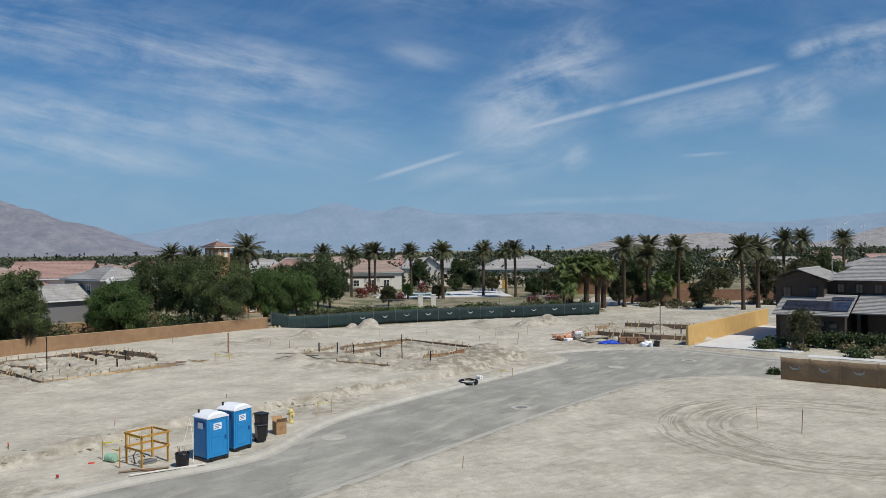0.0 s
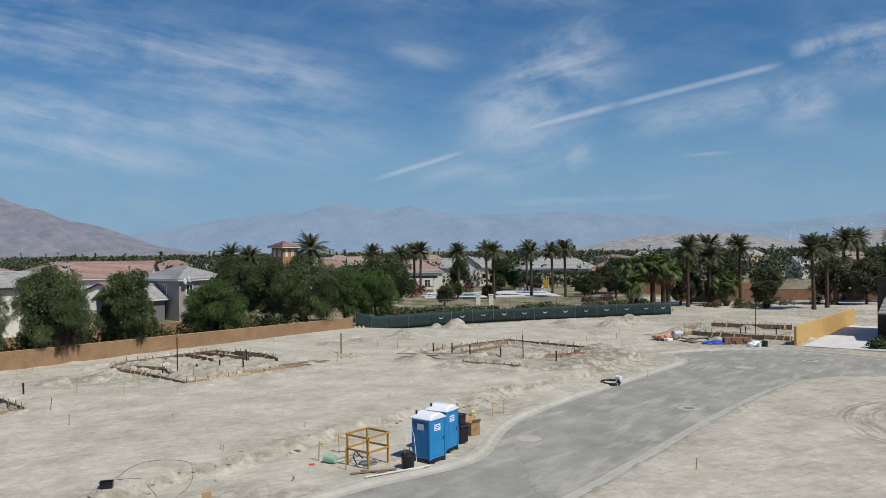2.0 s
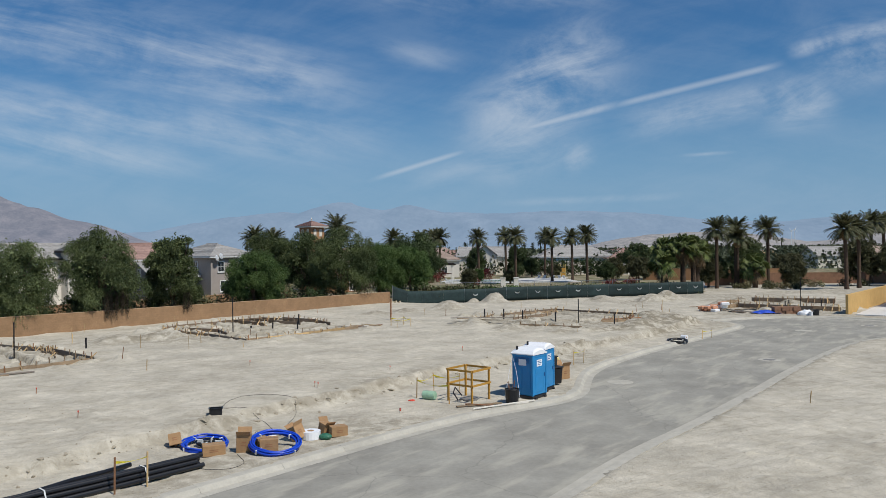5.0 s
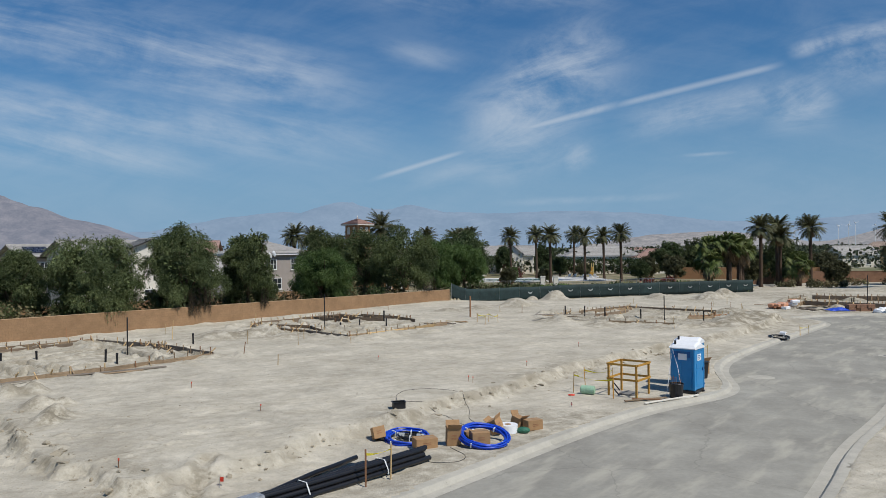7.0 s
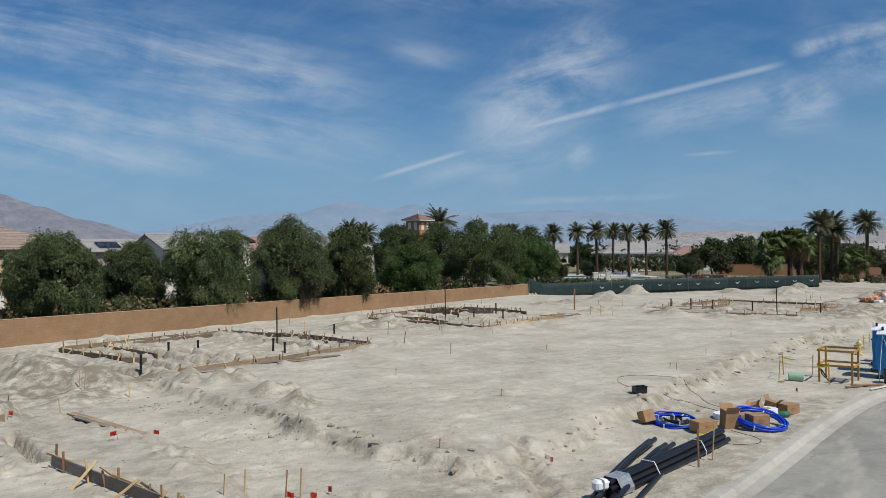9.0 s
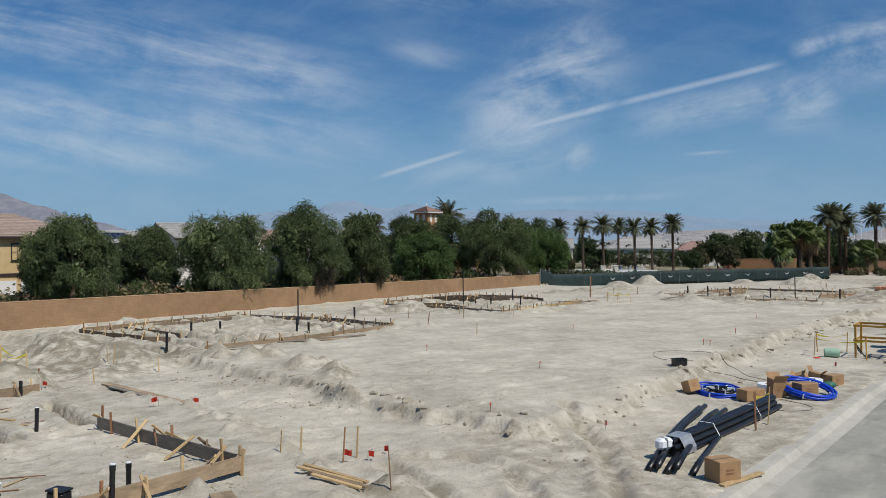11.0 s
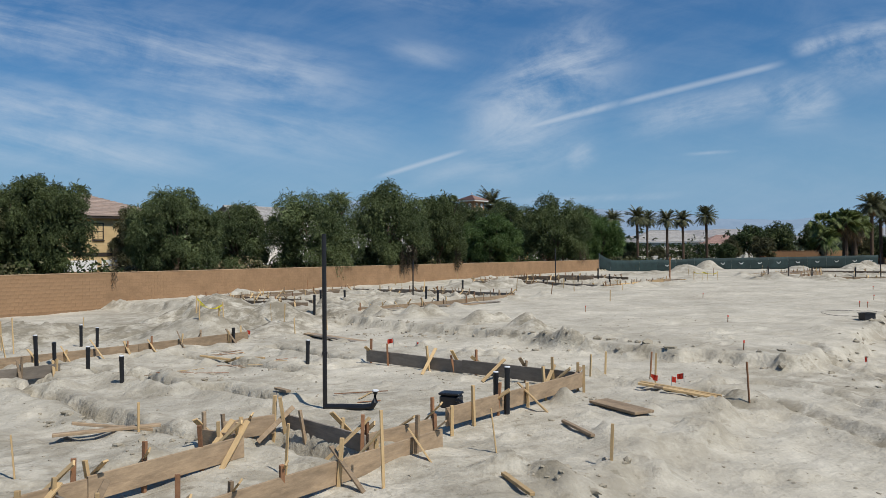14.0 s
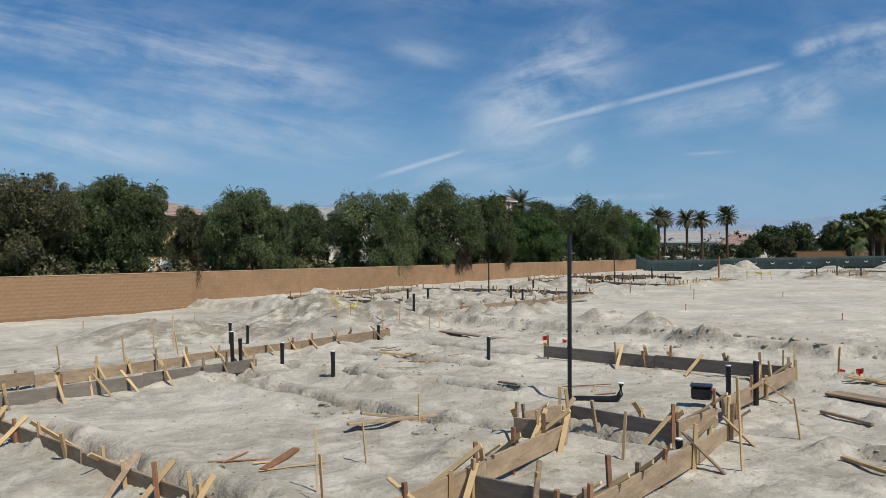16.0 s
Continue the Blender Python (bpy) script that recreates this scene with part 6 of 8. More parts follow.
for i, (x, y, r, h, mat, lab) in enumerate([(30.4, 72.6, 0.9, 0.8, M_HEDGE, "low dark green shrub beside the driveway"), (31.6, 73.2, 0.9, 0.9, M_HEDGE, "low dark green shrub beside the driveway"), (32.8, 71.0, 0.5, 0.5, M_DRYGRASS, "yellow flowering shrub by the pavement"),
                                            (36.5, 69.2, 0.6, 0.6, M_DRYGRASS, "yellow flowering shrub by the pavement"), (38.5, 67.6, 0.6, 0.6, M_DRYGRASS, "yellow flowering shrub by the pavement"), (35.8, 66.2, 0.8, 0.7, M_HEDGE, "round dark shrub by the pavement"),
                                            (25.5, 59.4, 0.32, 0.26, M_HEDGE, "small dark weed clump at the kerb"), (38.2, 64.6, 0.5, 0.55, M_OLIVE, "grey-green shrub by the pavement")]):
    shrub(x, y, r, h, 520 + i, mat, lab)
for i in range(10):
    p = Vector((34.4, 73.8, 0)) - BX * (0.95 * i)
    shrub(p.x, p.y, 0.75, 1.35, 540 + i, M_HEDGE, "clipped dark green hedge along the dark house", "hedge", 0.0, 22, 0.12, "hedge", "hedge")

# ---- pool garden ----
pool = thing("swimming_pool", pose(-6.5, 177.0, -0.85, 0, 0, 4), "turquoise swimming pool with pale stone coping", "pool", kind="structure")
bm = bmesh.new()
box(bm, -8, 8, -4.5, 4.5, -0.2, 0.06)
part("water", bm, M_POOL, pool, "still turquoise water")
bm = bmesh.new()
for b in ((-8.5, 8.5, -5.0, -4.5), (-8.5, 8.5, 4.5, 5.0), (-8.5, -8.0, -4.498, 4.498), (8.0, 8.5, -4.498, 4.498)):
    box(bm, *b, -0.2, 0.12)
part("coping", bm, M_CONC, pool)
deck = thing("pool_deck", pose(-5.5, 177.0, -0.85, 0, 0, 4), "pale concrete pool deck", "paving", kind="structure")
bm = bmesh.new()
for b in ((-17, 20, -9, -5.02), (-17, 20, 5.02, 12), (-17, -9.55, -5.0, 5.0), (7.55, 20, -5.0, 5.0)):
    box(bm, *b, -0.2, 0.05)
part("paving", bm, M_CONC, deck)
for i, (x, y) in enumerate(((-4.4, 142.0), (-2.0, 142.3))):
    post = thing("gate_pillar", pose(x, y, -0.95), "white stucco gate pillar in the pool fence", "pillar", "gate pillars")
    bm = bmesh.new()
    box(bm, -0.42, 0.42, -0.42, 0.42, -0.1, 2.1, bevel=0.03)
    part("shaft", bm, M_OFFWHITE, post)
    bm = bmesh.new()
    box(bm, -0.5, 0.5, -0.5, 0.5, 2.1, 2.25, bevel=0.03)
    part("cap", bm, M_OFFWHITE, post)


def rail_fence(a, b, label, gap=0.22, top=1.4):
    base = tagged(new("pool_fence"), label, "fence", kind="structure")
    a, b = Vector((*a, -0.92)), Vector((*b, -0.92))
    n = int((b - a).length / gap)
    for z in (0.15, top):
        bm = bmesh.new()
        cyl(bm, a + Vector((0, 0, z)), b + Vector((0, 0, z)), 0.03, n=6)
        part("rail", bm, M_STEEL, base)
    me_bar = None
    for i in range(n + 1):
        p = a.lerp(b, i / n)
        big = i % 10 == 0
        if me_bar is None or big:
            bm = bmesh.new()
            cyl(bm, (0, 0, -0.1), (0, 0, top + (0.1 if big else 0)), 0.05 if big else 0.014, n=6)
            ob = part("post" if big else "bar", bm, M_STEEL, base)
            ob.location = p
            if not big:
                me_bar = ob.data
        else:
            piece("bar", me_bar, base, Matrix.Translation(p))


rail_fence((-16.5, 140.8), (-4.9, 142.0), "pale metal bar fence round the pool garden", 0.3)
rail_fence((-1.5, 142.4), (22.0, 146.0), "pale metal bar fence round the pool garden", 0.3)


def lounger(x, y, turn):
    base = thing("sun_lounger", pose(x, y, -0.8, 0, 0, turn), "white plastic sun lounger on the pool deck", "lounger", "sun loungers")
    bm = bmesh.new()
    box(bm, -0.33, 0.33, -0.9, 0.45, 0.3, 0.37, bevel=0.02)
    part("seat", bm, M_WHITE, base)
    bm = bmesh.new()
    box(bm, -0.33, 0.33, 0, 0.75, 0, 0.06, pose(0, 0.45, 0.36, 48), bevel=0.02)
    part("backrest", bm, M_WHITE, base)
    for sx in (-0.28, 0.28):
        for sy in (-0.8, 0.4):
            bm = bmesh.new()
            cyl(bm, (sx, sy, -0.02), (sx, sy, 0.32), 0.03, n=6)
            part("leg", bm, M_WHITE, base)


for i, (x, y, t) in enumerate([(7.3, 186.0, 200), (8.8, 186.4, 190), (10.7, 186.0, 205), (13.2, 182.0, 150), (12.4, 184.0, 150), (-14.2, 171.0, 120), (-15.6, 169.6, 120)]):
    lounger(x, y, t)
pergola = thing("pergola", pose(-23.0, 191.5, -0.9, 0, 0, 3), "long dark timber pergola on white columns before the clubhouse", "pergola")
for sx in (0, 3.3, 6.6, 9.9):
    for sy in (0, 3.6):
        bm = bmesh.new()
        box(bm, sx - 0.24, sx + 0.24, sy - 0.24, sy + 0.24, -0.1, 3.5, bevel=0.02)
        box(bm, sx - 0.34, sx + 0.34, sy - 0.34, sy + 0.34, -0.1, 0.7, bevel=0.02)
        part("column", bm, M_OFFWHITE, pergola, "white square column")
for sy in (-0.2, 3.8):
    bm = bmesh.new()
    box(bm, -0.8, 10.7, sy - 0.1, sy + 0.1, 3.502, 3.85)
    part("beam", bm, M_DARKTRIM, pergola)
for k in range(28):
    bm = bmesh.new()
    box(bm, -0.7 + 0.4 * k, -0.55 + 0.4 * k, -0.9, 4.4, 3.855, 4.05)
    part("rafter", bm, M_DARKTRIM, pergola)
bm = bmesh.new()
box(bm, 6.9, 9.6, -0.9, -0.3, 1.3, 1.36, pose(0, 0, 0, -18))
part("awning", bm, M_MAROON, pergola, "faded maroon cloth awning")
play = thing("play_structure", pose(14.0, 203.0, -0.9, 0, 0, 10), "yellow and white playground climbing frame", "play frame")
for sx in (0, 1.4, 2.8):
    for sy in (0, 1.4):
        bm = bmesh.new()
        cyl(bm, (sx, sy, -0.1), (sx, sy, 3.2), 0.09, n=8)
        part("post", bm, M_HYDRANT, play)
bm = bmesh.new()
box(bm, 0, 2.8, 0, 1.4, 1.0, 1.1)
part("deck", bm, M_HYDRANT, play)
for sx, mat, w in ((1.45, M_YPAINT, 1.3), (0.05, M_OFFWHITE, 1.3)):
    bm = bmesh.new()
    box(bm, sx, sx + w, -0.06, -0.02, 1.15, 2.2, bevel=0.03)
    box(bm, sx, sx + w, -0.06, -0.02, 0.1, 0.9, bevel=0.03)
    part("panel", bm, mat, play)

rng = random.Random(9)
for i in range(46):
    x = rng.uniform(-18, 27)
    y = 104 + 0.52 * (x + 20) + rng.uniform(5, 22)
    if y > 160:
        continue
    shrub(x, y, rng.uniform(0.7, 1.5), rng.uniform(0.4, 0.95), 700 + i, rng.choice([M_HEDGE, M_OLIVE, M_BRIGHT, M_DRYGRASS]), "low garden shrub near the pool fence", z=None, count=14, leaf=0.17, group="garden shrubs")
for i, (x, y, r, h) in enumerate([(-16.8, 178.5, 1.5, 2.9), (-5.2, 186.0, 1.4, 2.6), (-17.6, 165.0, 1.3, 2.0), (17.6, 151.0, 1.2, 1.0), (21.5, 152.5, 1.3, 1.2), (-9.5, 160.0, 1.4, 1.5)]):
    shrub(x, y, r, h, 760 + i, M_REDBLOOM, "red flowering bougainvillea bush in the pool garden", "flowering_bush", None, 18, 0.18)
for i in range(14):
    p = (9.0 + 1.75 * i, 207.0 - 0.1 * i)
    shrub(p[0], p[1], 1.4, 4.5, 780 + i, M_HEDGE, "tall clipped dark hedge before the far house", "hedge", None, 24, 0.2, "hedge", "far hedge")
for i, (x, y, top, w, mat) in enumerate([(4.0, 205.0, 7.4, 6.6, M_HEDGE), (-6.6, 206.0, 7.4, 5.6, M_HEDGE), (7.4, 200.0, 4.0, 4.0, M_HEDGE), (28.5, 176.0, 8.0, 8.0, M_HEDGE), (25.0, 160.0, 5.0, 5.0, M_OLIVE), (44.0, 176.0, 8.4, 9.0, M_PEPPER),
                                         (36.0, 178.0, 8.2, 9.0, M_PEPPER), (52.0, 172.0, 8.6, 9.0, M_PEPPER), (60.0, 168.0, 4.6, 7.0, M_OLIVE), (55.0, 131.0, 8.2, 7.0, M_OLIVE), (59.0, 127.0, 7.6, 7.0, M_OLIVE), (66.0, 135.0, 9.0, 9.0, M_PEPPER), (30.5, 134.0, 4.4, 4.6, M_OLIVE), (34.5, 141.0, 5.0, 4.0, M_HEDGE),
                                         (40.0, 143.0, 4.4, 4.4, M_HEDGE), (44.2, 132.0, 3.6, 4.0, M_OLIVE), (-42.0, 132.0, 7.5, 7.0, M_PEPPER), (-26.0, 128.0, 7.6, 7.0, M_PEPPER), (-20.0, 134.0, 7.0, 7.0, M_HEDGE), (-55.0, 132.0, 6.0, 6.0, M_HEDGE), (-10.5, 144.5, 3.0, 2.6, M_OLIVE),
                                         (-1.2, 164.0, 1.9, 2.8, M_OLIVE), (-7.8, 165.0, 2.4, 1.8, M_BRIGHT), (19.6, 166.0, 3.2, 4.0, M_HEDGE), (22.4, 172.0, 4.2, 5.0, M_OLIVE), (12.0, 192.0, 2.6, 3.6, M_OLIVE), (3.0, 193.0, 2.2, 3.4, M_HEDGE)]):
    broad_tree("garden_tree", x, y, top, w, 800 + i, mat, "rounded dark green garden tree beyond the fence", 0.1, None, 0.5, 0.27, group="garden trees", clumps=46)
rng = random.Random(15)
for i in range(64):
    t = rng.random()
    x = -19 + 42 * t
    y = np.interp(x, [p[0] for p in FENCE], [p[1] for p in FENCE]) + rng.uniform(2.0, 11.0)
    shrub(x, float(y), rng.uniform(1.3, 2.3), rng.uniform(0.45, 1.0), 1200 + i, rng.choice([M_OLIVE, M_HEDGE, M_BRIGHT, M_OLIVE]), "spreading green ground shrub behind the screen fence", count=18, leaf=0.17, group="fence shrubs")
rng = random.Random(5)
for i in range(16):
    x, y = 33 + rng.uniform(0, 22), 122 + rng.uniform(0, 16)
    shrub(x, y, rng.uniform(0.5, 1.2), rng.uniform(0.5, 1.2), 860 + i, rng.choice([M_DRYGRASS, M_OLIVE, M_OLIVE]), "dry grey-green desert shrub near the palms", count=12, leaf=0.15, group="desert shrubs")
for i in range(64):
    s = 4 + i * 1.55 + rng.uniform(-1, 1)
    x, y = corner(s, rng.uniform(3.6, 9.5))
    shrub(x, y, rng.uniform(1.1, 2.0), rng.uniform(1.3, 2.5), 890 + i, rng.choice([M_OLIVE, M_HEDGE, M_HEDGE, M_OLIVE, M_DRYGRASS]), "low shrub in the bed behind the wall", count=16, leaf=0.15, group="shrubs behind the wall")
lawn = tagged(new("lawn"), "strip of clipped lawn behind the block wall", "lawn", kind="structure")
for s0 in (14, 30, 48, 66):
    bm = bmesh.new()
    box(bm, 0, 11, 0, 2.6, -0.2, 0.0)
    ob = part("grass_strip", bm, M_LAWN, lawn)
    x, y = corner(s0 + 11, 4.2)
    ob.matrix_basis = pose(x, y, 0.49, 0, 0, LOT)
access = tagged(new("garden_road"), "grey private road beyond the screen fence", "road", kind="structure")
for a, b, w in (((22.0, 128.0), (34.0, 152.0), 6.0), ((34.0, 152.0), (60.0, 160.0), 6.0)):
    d = Vector((b[0] - a[0], b[1] - a[1], 0))
    bm = bmesh.new()
    box(bm, 0, d.length + 2, -w / 2, w / 2, -0.3, 0.0)
    ob = part("road_strip", bm, M_GREYROAD, access)
    ob.matrix_basis = pose(a[0], a[1], -0.80 + 0.004 * len(access.children), 0, 0, math.degrees(math.atan2(d.y, d.x)))

# far tree belt: countless crowns, and the odd palm above them
rng = random.Random(42)
verts, faces = [], []
for i in range(2900):
    d = 210 + 1150 * rng.random() ** 1.5
    u = rng.uniform(-0.72, 0.72)
    c = Vector((u * d - 10, d, 0))
    r = rng.uniform(2.0, 4.5) * (1 + d / 1200)
    h = rng.uniform(3.4, 7.4)
    near_tree = d < 430
    for k in range(40 if near_tree else 15):
        a, v = rng.uniform(0, 2 * math.pi), rng.random()
        p = c + Vector((r * math.cos(a) * math.sqrt(1 - (v - 0.3) ** 2) * 0.9, r * math.sin(a) * 0.8, -0.6 + h * (0.1 + 0.85 * v)))
        w = rng.uniform(0.25, 0.7) if near_tree else rng.uniform(0.5, 1.2) * (1 + d / 1500)
        s = Vector((rng.gauss(0, 1), rng.gauss(0, 1), rng.gauss(0, 1))).normalized()
        q = s.cross(Vector((rng.gauss(0, 1), rng.gauss(0, 1), rng.gauss(0, 1)))).normalized()
        n = len(verts)
        verts += [p + s * w, p + q * w * 0.8, p - s * w, p - q * w * 0.8]
        faces.append((n, n + 1, n + 2, n + 3))
belt = raw("far_trees", [tuple(v) for v in verts], faces, M_FARTREE)
tagged(belt, "dark belt of distant garden trees over the suburb", "trees", kind="stuff")
verts, faces = [], []
for i in range(110):
    d = rng.uniform(340, 1000)
    u = rng.uniform(-0.7, 0.7)
    x, y, h = u * d - 10, d, rng.uniform(6.0, 10.5)
    for k in range(2):
        a = math.pi / 2 * k
        s = Vector((math.cos(a), math.sin(a), 0)) * 0.28
        n = len(verts)
        verts += [Vector((x, y, -0.6)) - s, Vector((x, y, -0.6)) + s, Vector((x, y, h)) + s, Vector((x, y, h)) - s]
        faces.append((n, n + 1, n + 2, n + 3))
    for k in range(16):
        a, e = rng.uniform(0, 2 * math.pi), rng.uniform(-0.9, 1.2)
        o = Vector((math.cos(a) * math.cos(e), math.sin(a) * math.cos(e), math.sin(e)))
        s = Vector((-math.sin(a), math.cos(a), 0.2)) * 0.42
        t = Vector((x, y, h))
        n = len(verts)
        verts += [t, t + o * 1.0 - s, t + o * 1.9 - Vector((0, 0, 0.4)), t + o * 1.0 + s]
        faces.append((n, n + 1, n + 2, n + 3))
far_palms = raw("far_palms", [tuple(v) for v in verts], faces, M_FARTREE)
tagged(far_palms, "distant fan palms standing over the suburb", "palms", kind="stuff")


def wind_turbine(x, y, top, spin):
    base = thing("wind_turbine", pose(x, y, -5), "white wind turbine on the desert hills", "turbine", "wind turbines")
    bm = bmesh.new()
    cyl(bm, (0, 0, 0), (0, 0, top), 0.8, 0.5, 8)
    part("mast", bm, M_WHITE, base)
    for k in range(3):
        a = spin + 2 * math.pi * k / 3
        bm = bmesh.new()
        cyl(bm, (0, -2, top), (9 * math.cos(a), -2, top + 9 * math.sin(a)), 0.5, 0.2, 5)
        part("blade", bm, M_WHITE, base)
    bm = bmesh.new()
    box(bm, -1.3, 1.3, -2.6, 3.0, top - 1.2, top + 1.2, bevel=0.3)
    part("nacelle", bm, M_WHITE, base)


for i, (px_, top) in enumerate(((1463, 58), (1481, 62), (1493, 66), (1528, 60), (1386, 46), (1392, 50))):
    wind_turbine((px_ - 784) * 1950 / 1358, 1950, top, 0.4 + i)


# ---- building site ----
def stick(name, parent, p0, p1, w, t, mat, twist=0.0):
    """A squared length of timber from point to point."""
    p0, p1 = Vector(p0), Vector(p1)
    d = p1 - p0
    bm = bmesh.new()
    box(bm, -w / 2, w / 2, -t / 2, t / 2, 0, d.length, bevel=0.003)
    ob = part(name, bm, mat, parent)
    ob.matrix_basis = Matrix.Translation(p0) @ d.to_track_quat("Z", "Y").to_matrix().to_4x4() @ Matrix.Rotation(twist, 4, "Z")
    return ob


def formwork(label, runs, seed, rise=0.0, board=0.3, gap=1.15, group="footing forms"):
    """Form boards on edge held by stakes and diagonal kickers."""
    rng = random.Random(seed)
    base = thing("footing_form", pose(*runs[0][0][0], 0), label, "formwork", group)
    inv = base.matrix_basis.inverted()
    for pts, mat, level in runs:
        top = level + rise
        for a, b in zip(pts[:-1], pts[1:]):
            a, b = Vector((*a, 0)), Vector((*b, 0))
            d = (b - a)
            n = max(1, round(d.length / 3.6))
            u = d.normalized()
            side = Vector((-u.y, u.x, 0))
            for k in range(n):
                p, q = a.lerp(b, k / n), a.lerp(b, (k + 1) / n)
                zt = top + rng.uniform(-0.025, 0.025)
                bm = bmesh.new()
                ln = (q - p).length
                box(bm, 0.0, ln - 0.01, -0.019, 0.019, -board, 0, bevel=0.004)
                ob = part("form_board", bm, mat, base)
                ob.matrix_basis = inv @ Matrix.Translation((p.x, p.y, zt)) @ Matrix.Rotation(math.atan2(d.y, d.x) + rng.uniform(-0.008, 0.008), 4, "Z") @ Matrix.Rotation(rng.uniform(-0.01, 0.01), 4, "Y")
            m = max(2, round(d.length / gap))
            for k in range(m + 1):
                s = rng.choice([-1, -1, 1])
                p = a.lerp(b, min(0.985, max(0.015, k / m + rng.uniform(-0.18, 0.18) / m)))
                tilt = Vector((rng.gauss(0, 0.05), rng.gauss(0, 0.05), 0))
                wood = rng.choice([M_PINE, M_FORM, M_FORM, M_RUSTWOOD] if board > 0.4 else [M_PINE, M_PINE, M_FORM, M_RUSTWOOD])
                foot = p + side * s * 0.048
                if rng.random() < 0.85:
                    stick("stake", base, inv @ Vector((foot.x, foot.y, top - board - 0.25)), inv @ (Vector((foot.x, foot.y, top + rng.uniform(0.06, 0.32))) + tilt), 0.055, 0.045, wood, rng.random())
                if rng.random() < (0.5 if board > 0.4 else 0.85):
                    out = p + side * s * rng.uniform(0.4, 0.62) + u * rng.uniform(-0.25, 0.25)
                    over = p - side * s * rng.uniform(0.06, 0.2) + u * rng.uniform(-0.05, 0.05)
                    stick("kicker", base, inv @ Vector((out.x, out.y, top - board - 0.05)), inv @ Vector((over.x, over.y, top + rng.uniform(0.08, 0.26))), 0.075, 0.026, rng.choice([M_PINE, M_PINE, M_PINE, M_FORM]), rng.random())
    return base


formwork("near footing form of weathered boards, stakes and kickers", [
    ([(-42.0, 22.0), (-37.13, 17.97)], M_GREYWOOD, 0.66), ([(-37.13, 17.92), (-39.93, 14.4)], M_FORM, 0.66), ([(-40.0, 13.4), (-43.12, 9.58), (-45.27, 6.95)], M_FORM, 0.62),
    ([(-42.54, 14.6), (-41.1, 13.17)], M_GREYWOOD, 0.6), ([(-41.06, 13.2), (-40.1, 14.18)], M_FORM, 0.6), ([(-43.55, 13.46), (-42.8, 12.98), (-44.12, 11.07), (-45.17, 9.63)], M_FORM, 0.62),
    ([(-43.36, 13.89), (-42.67, 14.4)], M_FORM, 0.62), ([(-44.31, 10.68), (-43.02, 9.77)], M_GREYWOOD, 0.58)], 1, gap=0.72)
formwork("footing form of long grey and brown boards with stakes", [
    ([(-56.6, 16.1), (-46.55, 27.7)], M_FORM, 0.5), ([(-55.6, 14.4), (-49.5, 21.1)], M_GREYWOOD, 0.48), ([(-54.2, 16.0), (-52.2, 14.4), (-47.4, 10.25), (-45.6, 8.7)], M_FORM, 0.46)], 2, gap=0.85)
formwork("footing form of brown boards on the middle lot", [
    ([(-53.8, 45.8), (-46.5, 54.2)], M_FORM, 0.58), ([(-46.3, 54.2), (-40.4, 50.8), (-36.0, 46.8)], M_GREYWOOD, 0.53), ([(-36.0, 46.6), (-40.0, 41.2), (-44.0, 37.2)], M_FORM, 0.53),
    ([(-53.8, 45.6), (-48.4, 41.4), (-47.0, 41.2)], M_DARKFORM, 0.53), ([(-51.8, 46.8), (-47.0, 42.6)], M_DARKFORM, 0.53), ([(-40.6, 50.4), (-38.6, 47.4)], M_FORM, 0.53), ([(-42.0, 51.0), (-39.4, 48.8)], M_DARKFORM, 0.53), ([(-50.6, 48.2), (-46.6, 52.6)], M_DARKFORM, 0.53)], 3, board=0.46, gap=0.8, rise=0.02)
formwork("footing form of boards and stakes on the far wall lot", [
    ([(-37.9, 63.0), (-33.4, 59.2), (-29.06, 55.2)], M_GREYWOOD, 0.53), ([(-29.06, 55.2), (-25.8, 59.2), (-22.1, 63.2)], M_FORM, 0.53), ([(-37.9, 63.2), (-37.7, 66.2), (-32.1, 72.6)], M_DARKFORM, 0.53),
    ([(-32.1, 72.6), (-25.5, 67.8)], M_DARKFORM, 0.53), ([(-36.4, 63.4), (-33.0, 62.0), (-31.2, 58.6)], M_DARKFORM, 0.53), ([(-33.0, 71.0), (-27.5, 67.2)], M_DARKFORM, 0.58), ([(-37.2, 62.0), (-32.6, 58.0)], M_FORM, 0.53), ([(-27.8, 56.2), (-23.0, 62.0)], M_PINE, 0.53), ([(-34.0, 70.0), (-30.5, 66.6)], M_DARKFORM, 0.53), ([(-30.0, 71.6), (-26.4, 68.8), (-24.8, 66.2)], M_DARKFORM, 0.58)], 4, board=0.5, gap=0.8, rise=0.05)
formwork("footing form of brown boards on the street lot", [
    ([(-12.5, 68.9), (-10.5, 73.4)], M_FORM, 0.53), ([(-9.9, 72.4), (-7.3, 75.4), (-3.9, 78.2)], M_DARKFORM, 0.55), ([(-3.9, 78.2), (3.4, 71.0)], M_DARKFORM, 0.55), ([(-9.0, 63.6), (-4.4, 61.0)], M_FORM, 0.53), ([(-9.0, 69.4), (-5.0, 73.6)], M_DARKFORM, 0.53), ([(-0.9, 67.0), (2.6, 68.6)], M_RUSTWOOD, 0.53), ([(-9.6, 73.0), (-4.2, 75.8)], M_FORM, 0.58), ([(-1.8, 66.1), (0.4, 66.3), (1.2, 68.4)], M_FORM, 0.53), ([(-1.6, 66.6), (0.2, 66.8), (1.8, 69.6)], M_RUSTWOOD, 0.58)], 5, board=0.5, gap=0.8, rise=0.05)
